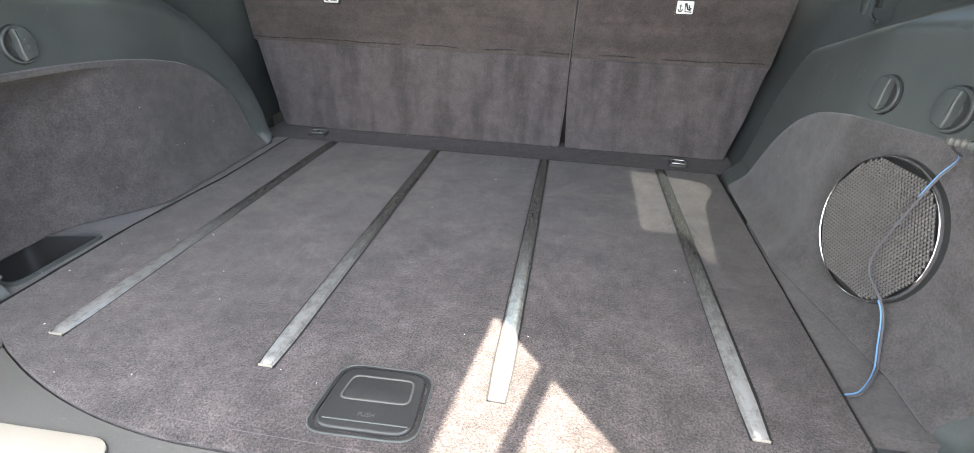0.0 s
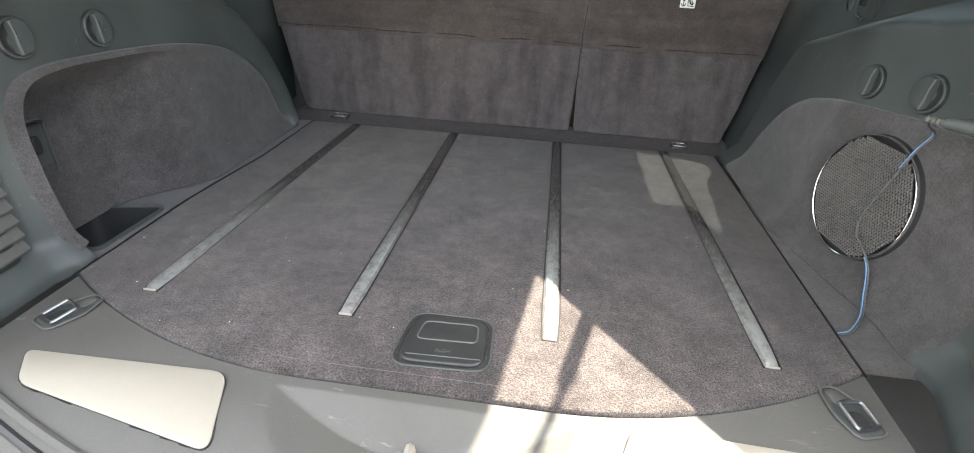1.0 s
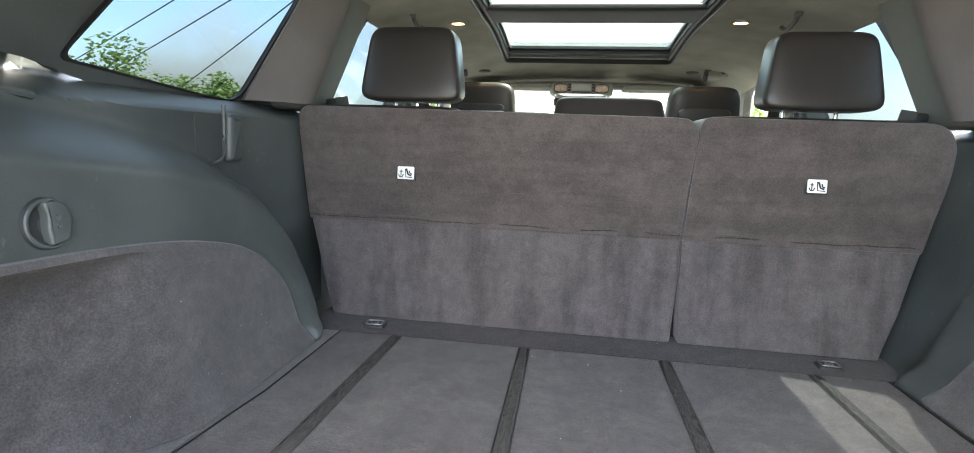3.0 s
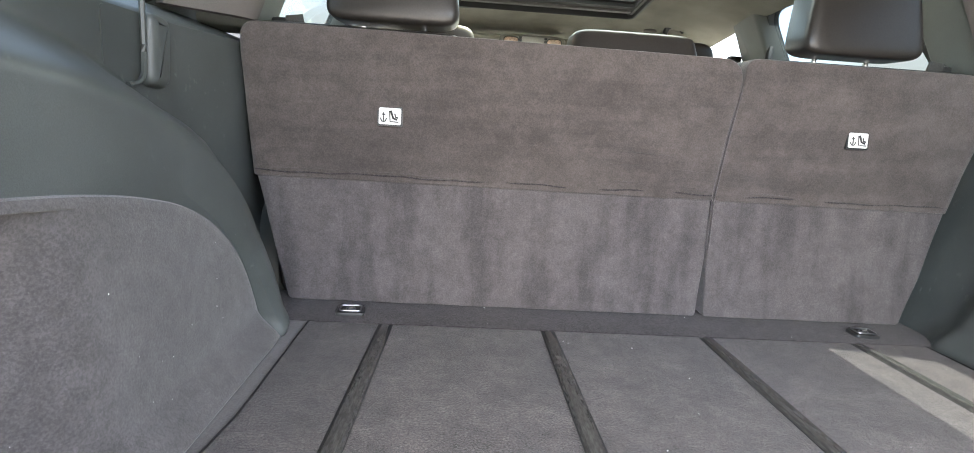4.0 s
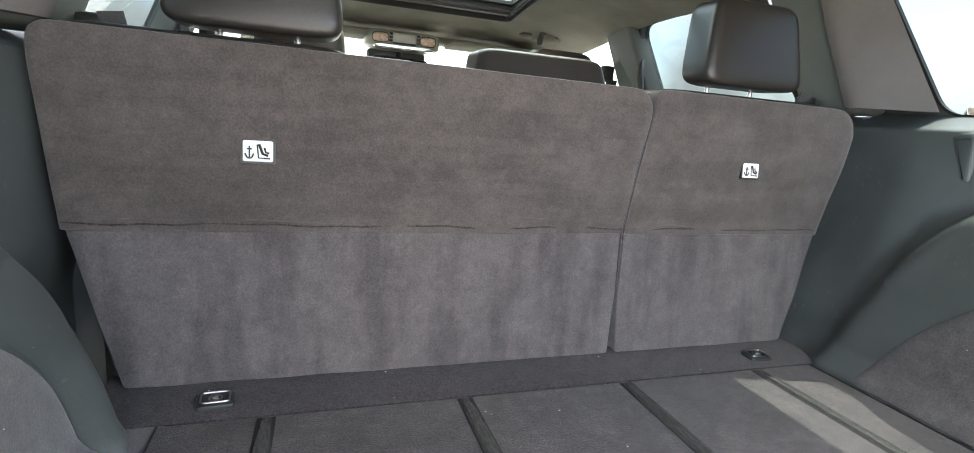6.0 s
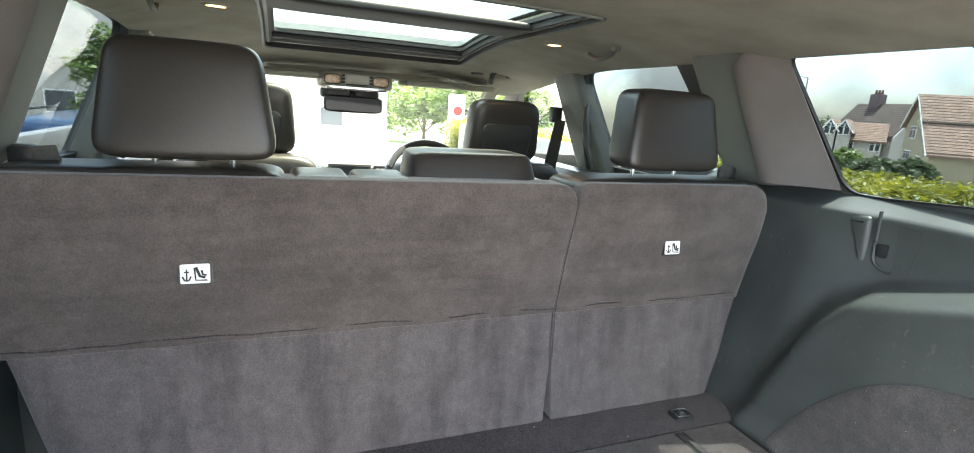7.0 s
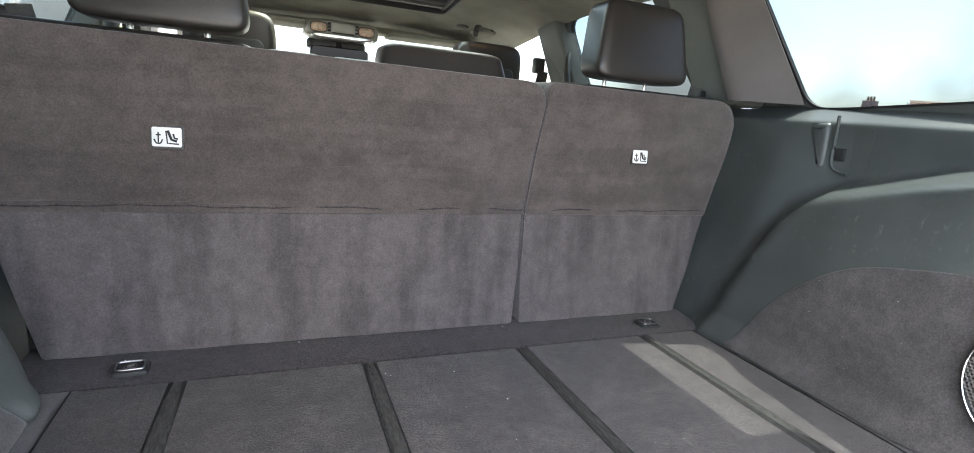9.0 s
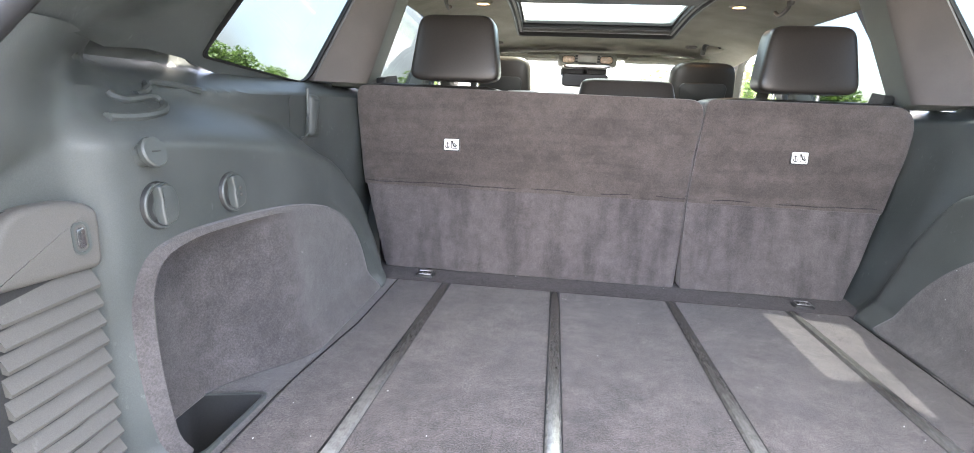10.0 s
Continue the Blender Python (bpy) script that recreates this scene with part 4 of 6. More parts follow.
# moulded cover rest (an S-shaped lip) on the left, and the cover slots on both sides
for sgn, wall in ((-1, wall_l), (1, wall_r)):
    def lip(pts, r):
        return tube_bm([Vector((sgn * (side_x(y, z, sgn) - 0.002), y, z)) for y, z in (p[:] for p in smooth_curve(pts, 7))], r, 8)
    part("cover_rest", lip([(0.535, 0.472), (0.50, 0.477), (0.46, 0.481), (0.435, 0.478), (0.418, 0.468), (0.400, 0.463)], 0.0058), PLASTIC, wall, "moulded cover rest lip")
    part("cover_rest_lower", lip([(0.345, 0.466), (0.352, 0.457), (0.385, 0.457), (0.420, 0.460), (0.428, 0.452), (0.405, 0.443), (0.36, 0.438), (0.32, 0.437), (0.285, 0.438)], 0.0062), PLASTIC, wall)
    # slot under the shelf: a rounded rib in front of a hollow with a catch
    def slot(u, v, w):
        return (sgn * (WALL_X[sgn] - w), u, v)
    dy = -0.010 if sgn < 0 else 0.030
    part("slot_rib", prism(rounded([(0.914 + dy, 0.378), (0.962 + dy, 0.374), (0.970 + dy, 0.474), (0.920 + dy, 0.474)], [0.014, 0.020, 0.020, 0.012], 6), slot, 0.017, -0.02, 0.0145, 5), PLASTIC, wall, "rounded rib of the cover slot")
    part("slot_lip", tube_bm([slot(u + dy, v, 0.010) for u, v in (q[:] for q in smooth_curve([(0.908, 0.488), (0.906, 0.42), (0.902, 0.392), (0.888, 0.380), (0.868, 0.377)], 6))], 0.0036, 6), PLASTIC, wall)
    part("slot_hollow", prism(rounded([(0.838 + dy, 0.380), (0.905 + dy, 0.380), (0.905 + dy, 0.468), (0.838 + dy, 0.468)], 0.012), slot, 0.0015, -0.02), PLASTIC, wall)
    if sgn > 0:
        part("slot_catch", prism(rounded([(0.884 + dy, 0.400), (0.902 + dy, 0.400), (0.902 + dy, 0.426), (0.884 + dy, 0.426)], 0.003), slot, 0.010, 0.0, 0.002), PLASTIC_BLACK, wall)

# louvred panels beside the opening
for sgn, wall in ((-1, wall_l), (1, wall_r)):
    vent = empty("louvre_panel", label="grey plastic louvred vent panel beside the boot opening", category="vent panel", group="louvre panels")

    def vp(u, v, w):
        return (sgn * (side_x(u, v, sgn) - 0.003 - w), u, v)
    fr = rounded([(0.076, 0.035), (0.194, 0.035), (0.218, 0.350), (0.100, 0.362)], [0.02, 0.02, 0.03, 0.05])
    part("recess", prism(fr, vp, 0.0, -0.03, 0.0), PLASTIC_BLACK, vent)
    cv = rounded([(0.103, 0.288), (0.219, 0.282), (0.224, 0.348), (0.20, 0.358), (0.125, 0.360)], [0.012, 0.012, 0.018, 0.018, 0.045])
    cover = part("cover", prism(cv, vp, 0.014, -0.004, 0.008, 4), PLASTIC_GREY, vent, "smooth cover with a small round catch")
    part("catch_ring", ring_bm(rounded([(0.188, 0.302), (0.208, 0.302), (0.209, 0.336), (0.189, 0.336)], 0.010), rounded([(0.1905, 0.305), (0.2055, 0.305), (0.2065, 0.333), (0.1915, 0.333)], 0.008), vp, 0.017, 0.012), PLASTIC, cover)
    part("catch", prism(rounded([(0.193, 0.308), (0.203, 0.308), (0.204, 0.330), (0.194, 0.330)], 0.005), vp, 0.018, 0.012, 0.002), CHROME, cover, "pale catch")
    for k in range(11):
        z = 0.262 - k * 0.0215
        bm = bmesh.new()
        y0, y1 = 0.080 + 0.03 * (z / 0.28), 0.199 + 0.014 * (z / 0.28)
        sec = [(0.010, -0.003), (0.012, 0.001), (0.001, 0.0200), (-0.006, 0.0200), (-0.004, 0.0)]
        A = [bm.verts.new(vp(y0, z + dz - 0.002, w)) for w, dz in sec]
        B = [bm.verts.new(vp(y1, z + dz + 0.002, w)) for w, dz in sec]
        for i in range(5):
            bm.faces.new((A[i], A[(i + 1) % 5], B[(i + 1) % 5], B[i]))
        bm.faces.new(A)
        bm.faces.new(B)
        part("slat", bm, PLASTIC_GREY, vent, smooth=False)

# loudspeaker in the right lining
spk = empty("loudspeaker", label="round boot loudspeaker with black mesh and chrome ring", category="loudspeaker")
rc = 0.0970
part("backing", lathe_bm([(0, -0.004), (rc, -0.004), (rc + 0.006, 0.0), (rc + 0.008, -0.008)], None, 48), PLASTIC_BLACK, spk)
part("chrome_ring", lathe_bm([(rc + 0.003, 0.001), (rc + 0.0033, 0.0045), (rc + 0.0045, 0.0054), (rc + 0.0057, 0.0040), (rc + 0.006, 0.0)], None, 64), CHROME, spk, "bright chrome ring")
bm = bmesh.new()
p = 0.0054
nn = int(rc / p) + 2
for i in range(-nn, nn + 1):
    for j in range(-nn, nn + 1):
        cx, cy = (i + 0.5 * (j % 2)) * p, j * p * 0.866
        if cx * cx + cy * cy > (rc + 0.001) ** 2:
            continue
        o = [bm.verts.new((cx + p * 0.575 * math.cos(math.pi / 6 + k * math.pi / 3), cy + p * 0.575 * math.sin(math.pi / 6 + k * math.pi / 3), 0.0042)) for k in range(6)]
        q = [bm.verts.new((cx + p * 0.24 * math.cos(math.pi / 6 + k * math.pi / 3), cy + p * 0.24 * math.sin(math.pi / 6 + k * math.pi / 3), 0.0025)) for k in range(6)]
        for k in range(6):
            k2 = (k + 1) % 6
            bm.faces.new((o[k], o[k2], q[k2], q[k]))
part("mesh_grille", bm, MESH, spk, "perforated dark metal mesh", smooth=False)
spk.matrix_basis = on_side(1, 0.487, 0.141, 0.0140)

# power plug with its lead, and the socket cap
plug = empty("power_plug", label="grey cigarette-lighter plug in a side socket with a lead", category="power plug")
def wall_pt(y, z, off):
    return Vector((side_x(y, z, 1) - off, y, z))
P0 = Vector((0.676, 0.262, 0.316))
P1 = Vector((0.622, 0.345, 0.309))
part("body", tube_bm([P0, P0.lerp(P1, 0.5), P1], [0.0105, 0.0105, 0.0075], 14), PLASTIC, plug)
part("strain_relief", tube_bm([P1.lerp(P1 + (P1 - P0), k / 8 * 0.24) for k in range(9)], [0.0042 + 0.0012 * (k % 2) for k in range(9)], 10), PLASTIC_GREY, plug)
lead = smooth_curve([P1 + (P1 - P0) * 0.22, Vector((0.630, 0.383, 0.292)), wall_pt(0.420, 0.272, 0.018), wall_pt(0.424, 0.245, 0.026), wall_pt(0.432, 0.199, 0.030), wall_pt(0.440, 0.161, 0.031), wall_pt(0.446, 0.122, 0.031), wall_pt(0.440, 0.097, 0.030), wall_pt(0.412, 0.076, 0.027), wall_pt(0.399, 0.054, 0.020), wall_pt(0.370, 0.023, 0.013), Vector((0.630, 0.341, 0.004)), Vector((0.597, 0.299, 0.004)), Vector((0.575, 0.288, 0.004))], 8)
part("grey_lead", tube_bm(lead, 0.0015, 8), SILVERWIRE, plug, "thin grey lead")
part("blue_strand", tube_bm([q + Vector((-0.0016, 0.0016, 0.0)) for q in lead[10:30]], 0.0007, 8), BLUE, plug, "thin blue strand")
part("blue_tail", tube_bm([q + Vector((-0.003, 0.001, 0.001)) for q in lead[66:]], 0.0010, 8), BLUE, plug, "blue tail of the lead")
sock = empty("power_socket", label="chrome-rimmed power socket cap below the plug", category="power socket")
part("rim", lathe_bm([(0.0, 0.0), (0.020, 0.0), (0.022, 0.006), (0.019, 0.010), (0.016, 0.008), (0.0, 0.008)]), ZINC, sock)
part("cap", box_bm(-0.012, 0.012, -0.006, 0.006, 0.008, 0.016, 0.002), PLASTIC_BLACK, sock)
sock.matrix_basis = on_side(1, 0.340, 0.270, 0.004) @ Matrix.Scale(0.8, 4)

# ---- rear seat ----
seat = empty("rear_bench", label="black leather rear bench, its split backs covered in dark carpet", category="rear seat")


def back_y(z):
    return lerp_table([(0, 1.150), (0.12, 1.160), (0.243, 1.168), (0.36, 1.152), (0.45, 1.140), (0.52, 1.145)], z)


def seat_panel(name, ol, material, front, label):
    """A carpeted panel whose outline runs in x and z; it follows the curve of the backrest."""
    us = sorted({round(p.x, 4) for p in ol})
    n = len(ol)
    c = sum(ol, Vector((0, 0))) / n
    bm = bmesh.new()
    R = []
    S = [1.0, 0.9985, 0.996, 0.990] + steps(0.95, 0.06, 22)
    for s in S:
        row = []
        for p in ol:
            q = c + (p - c) * s
            d = 0.0045 * (1 - min(1, (1 - s) / 0.008)) ** 2
            puff = 0.0015 * math.sin(q.x * 41 + q.y * 7) * math.sin(q.y * 30 + 2 * q.x) + 0.0018 * noise.noise(Vector((q.x * 9, q.y * 5, 3)))
            row.append(bm.verts.new((q.x, back_y(q.y) - front + d + puff, q.y)))
        R.append(row)
    for A, B in zip(R, R[1:]):
        for i in range(n):
            j = (i + 1) % n
            bm.faces.new((A[i], A[j], B[j], B[i]))
    bm.faces.new(R[-1])
    rim = [bm.verts.new((v.co.x, v.co.y + 0.05, v.co.z)) for v in R[0]]
    for i in range(n):
        j = (i + 1) % n
        bm.faces.new((R[0][i], R[0][j], rim[j], rim[i]))
    return part(name, bm, material, seat, label)


def dense(ol, step=0.02):
    out = []
    n = len(ol)
    for i in range(n):
        a, b = ol[i], ol[(i + 1) % n]
        k = max(1, int((b - a).length / step))
        out += [a.lerp(b, j / k) for j in range(k)]
    return out


SPLIT = 0.187
seat_panel("back_upper_wide", dense(rounded([(-0.698, 0.235), (SPLIT - 0.0015, 0.235), (SPLIT + 0.003, 0.36), (SPLIT + 0.014, 0.501), (-0.708, 0.507)], [0.004, 0.004, 0.05, 0.045, 0.03])), CARPET_UP, 0.005, "dark brown carpet on the wide backrest")
seat_panel("back_upper_narrow", dense(rounded([(SPLIT + 0.0008, 0.235), (0.671, 0.235), (0.690, 0.40), (0.682, 0.503), (SPLIT + 0.0152, 0.504), (SPLIT + 0.0043, 0.36)], [0.004, 0.004, 0.05, 0.05, 0.022, 0.05])), CARPET_UP, 0.005, "dark brown carpet on the narrow backrest")
seat_panel("back_lower_wide", dense(rounded([(-0.632, 0.0), (SPLIT - 0.0085, 0.0), (SPLIT - 0.0015, 0.12), (SPLIT - 0.0015, 0.245), (-0.6965, 0.247)], 0.006)), CARPET_LOW, 0.001, "greyer carpet flap on the wide backrest")
seat_panel("back_lower_narrow", dense(rounded([(SPLIT + 0.0075, 0.0), (0.612, 0.0), (0.640, 0.10), (0.671, 0.243), (SPLIT + 0.0008, 0.243), (SPLIT + 0.0015, 0.12)], 0.006)), CARPET_LOW, 0.001, "greyer carpet flap on the narrow backrest")
for k, dx in enumerate((-0.0022, 0.0030)):
    hem = [(SPLIT + dx + lerp_table([(0.02, -0.0075 + 0.012 * k), (0.12, -0.001), (0.243, 0.0), (0.36, 0.003), (0.462, 0.0105)], z), back_y(z) - 0.0046, z) for z in steps(0.14, 0.455, 20)]
    part("hem", tube_bm(hem, 0.0013, 6), CARPET_LOW, seat, "paler stitched hem along the split")
part("back_core", box_bm(-0.60, 0.60, 1.195, 1.30, -0.3, 0.46, 0.02), LEATHER, seat)

# pressed creases across the carpet
def crease(x0, x1, z0, z1, r):
    return tube_bm([(x0 + (x1 - x0) * t, back_y(z0 + (z1 - z0) * t) - 0.0052 + r * 0.6 + 0.001 * (2 * t - 1) ** 2, z0 + (z1 - z0) * t + 0.002 * math.sin(5 * t + x0)) for t in steps(0, 1, 14)], r, 6)
for x0, x1, z0, z1 in ((-0.19, 0.175, 0.322, 0.318), (-0.05, 0.17, 0.296, 0.292), (0.20, 0.45, 0.252, 0.250), (-0.66, -0.30, 0.253, 0.250), (-0.10, 0.17, 0.262, 0.258)):
    part("carpet_crease", crease(x0, x1, z0, z1, 0.0017), CARPET_UP, seat)

# dark tubes drawn for the shadow line under the upper panels
for x0, x1 in ((-0.695, SPLIT - 0.004), (SPLIT + 0.006, 0.668)):
    part("fold_shade", tube_bm([(x, back_y(0.2455) - 0.0047, 0.2462 + 0.0014 * math.sin(x * 23) + 0.0008 * math.sin(x * 71)) for x in steps(x0, x1, 60)], 0.0014, 6), CARPET_DARK, seat, "dark line drawn as the shadow along the fold")

# leather along the top of the backrests
for x0, x1, z in ((-0.700, -0.315, 0.504), (-0.31, -0.215, 0.498), (-0.21, -0.112, 0.497), (-0.112, 0.175, 0.492), (0.200, 0.682, 0.500)):
    part("leather_top", super_bm(((x0 + x1) / 2, 1.215, z - 0.036), ((x1 - x0) / 2 - 0.001, 0.060, 0.046), 0.30, 0.10), LEATHER, seat, "black leather backrest top")
part("bolster", super_bm((-0.50, 1.32, 0.2), (0.2, 0.05, 0.27), 0.3, 0.3), LEATHER, seat)
part("bolster", super_bm((0.46, 1.32, 0.2), (0.2, 0.05, 0.27), 0.3, 0.3), LEATHER, seat)
part("cushion", super_bm((0, 1.55, -0.12), (0.66, 0.27, 0.10), 0.35, 0.3), LEATHER, seat)


def headrest(x, zc, wide, tall, deep, y=1.225, piped=True, taper=0.2):
    pad = part("headrest", super_bm((x, y, zc), (wide, deep, tall), 0.28, 0.28, taper, 0.012, 56, 34), LEATHER, seat, "black leather headrest")
    if piped:
        pts = []
        for i in range(56):
            a = 2 * math.pi * i / 56
            cx, cz = math.copysign(abs(math.cos(a)) ** 0.28, math.cos(a)), math.copysign(abs(math.sin(a)) ** 0.28, math.sin(a))
            k = 1 - taper * (cz + 1) / 2
            pts.append((x + cx * wide * 0.965 * k, y - deep * 0.62 + 0.012 * cz, zc + cz * tall * 0.955))
        part("piping", tube_bm(pts, 0.0032, 6, True), LEATHER, pad)
    for dx in (-0.055, 0.055):
        part("post", tube_bm([(x + dx, y + 0.02, zc - tall - 0.05), (x + dx, y + 0.02, zc - tall + 0.03)], 0.005, 10), CHROME, seat, "chrome headrest post")
        part("post_collar", lathe_bm([(0.015, 0), (0.015, 0.006), (0.009, 0.010), (0.0, 0.010)], Matrix.Translation((x + dx, y + 0.02, zc - tall - 0.028))), PLASTIC_BLACK, seat)


headrest(-0.450, 0.611, 0.126, 0.087, 0.046)
headrest(0.449, 0.608, 0.124, 0.083, 0.046)
headrest(0.012, 0.516, 0.130, 0.032, 0.050, 1.245, False, 0.1)

# child-seat anchor plates
def anchor_plate(x, z, w):
    a = empty("anchor_plate", label="white child-seat anchor plate with black pictograms", category="label plate", group="anchor plates")
    h = w * 0.74
    def pl(u, v, q):
        return (u, -q, v)
    part("border", prism(rounded([(-w / 2 - 0.003, -h / 2 - 0.003), (w / 2 + 0.003, -h / 2 - 0.003), (w / 2 + 0.003, h / 2 + 0.003), (-w / 2 - 0.003, h / 2 + 0.003)], 0.004), pl, 0.001, -0.006), PLASTIC_BLACK, a)
    part("plate", prism(rounded([(-w / 2, -h / 2), (w / 2, -h / 2), (w / 2, h / 2), (-w / 2, h / 2)], 0.003), pl, 0.0025, -0.004, 0.0006), WHITE, a)
    t = 0.0011
    yy = -0.0028
    bits = [tube_bm([(-w * 0.28, yy, -h * 0.3), (-w * 0.28, yy, h * 0.24)], t, 5),
            tube_bm([(-w * 0.36, yy, h * 0.1), (-w * 0.2, yy, h * 0.1)], t, 5),
            tube_bm(smooth_curve([(-w * 0.42, yy, -h * 0.12), (-w * 0.36, yy, -h * 0.3), (-w * 0.28, yy, -h * 0.34), (-w * 0.2, yy, -h * 0.3), (-w * 0.14, yy, -h * 0.12)], 4), t, 5),
            tube_bm([(-w * 0.02, yy, h * 0.32), (w * 0.02, yy, -h * 0.32), (w * 0.40, yy, -h * 0.34)], t, 5),
            tube_bm([(w * 0.04, yy, h * 0.34), (w * 0.16, yy, -h * 0.12), (w * 0.34, yy, -h * 0.2)], t * 1.8, 5),
            tube_bm([(w * 0.22, yy, h * 0.18), (w * 0.26, yy, -h * 0.04), (w * 0.38, yy, -h * 0.08)], t * 1.3, 5)]
    part("pictogram", join(*bits), INK, a)
    a.matrix_basis = Matrix.Translation((x, back_y(z) - 0.007, z)) @ pose(0, 0, 0, -6, 0, 0)


anchor_plate(-0.445, 0.358, 0.040)
anchor_plate(0.442, 0.369, 0.038)

# ---- cabin: pillars, windows, roof ----
def flank(sgn, x0=0.80, lean=0.42):
    """A leaning side plane: u along the car, v up, w inwards."""
    return lambda u, v, w: (sgn * (x0 - lean * (v - 0.52) - w), u, v)


QUARTER = rounded([(0.624, 0.531), (0.97, 0.505), (1.052, 0.503), (1.162, 0.784), (0.815, 0.784), (0.813, 0.699), (0.703, 0.662)], [0.02, 0.05, 0.06, 0.028, 0.042, 0.028, 0.03], 7)
REAR_DOOR = rounded([(1.330, 0.458), (1.905, 0.450), (1.975, 0.775), (1.500, 0.800)], [0.02, 0.02, 0.06, 0.03], 5)
FRONT_DOOR = rounded([(2.10, 0.47), (2.95, 0.40), (2.55, 0.70), (2.40, 0.745), (2.12, 0.765)], [0.03, 0.03, 0.10, 0.05, 0.03], 5)


def pillar_x(y, z):
    """The rear pillar trim: it leans in towards the roof and curls in to the opening."""
    x = 0.80 - 0.42 * (z - 0.52)
    k = sstep(0.30, 0.0, y - lerp_table(RIM_Y, z))
    return x * (1 - k) + lerp_table(RIM_X, z) * k


def panel_round(outer, inner, sgn, rings=9):
    c = sum(inner, Vector((0, 0))) / len(inner)

    def reach(poly, d):
        best = 0
        for i in range(len(poly)):
            a, e = Vector(poly[i - 1]), Vector(poly[i]) - Vector(poly[i - 1])
            den = d.x * e.y - d.y * e.x
            if abs(den) < 1e-9:
                continue
            t = ((a.x - c.x) * e.y - (a.y - c.y) * e.x) / den
            s = ((a.x - c.x) * d.y - (a.y - c.y) * d.x) / den
            if t > best and -1e-6 <= s <= 1 + 1e-6:
                best = t
        return c + d * best
    angs = {math.atan2(p[1] - c.y, p[0] - c.x) for p in list(inner) + list(outer)} | {-math.pi + 2 * math.pi * k / 72 for k in range(72)}
    dirs = [Vector((math.cos(a), math.sin(a))) for a in sorted(angs)]
    bm = bmesh.new()
    R = []
    I = [reach(inner, d) for d in dirs]
    O = [reach(outer, d) for d in dirs]
    R.append([bm.verts.new((sgn * (pillar_x(p.x, p.y) + 0.010), p.x, p.y)) for p in I])
    R.append([bm.verts.new((sgn * (pillar_x(p.x, p.y) + 0.006), p.x, p.y)) for p in I])
    for k in range(1, rings + 1):
        t = k / rings
        t = t * t * 0.6 + t * 0.4
        row = []
        for p, q in zip(I, O):
            g = p.lerp(q, t)
            row.append(bm.verts.new((sgn * pillar_x(g.x, g.y), g.x, g.y)))
        R.append(row)
    n = len(dirs)
    for A, B in zip(R, R[1:]):
        for i in range(n):
            j = (i + 1) % n
            bm.faces.new((A[i], A[j], B[j], B[i]))
    return bm


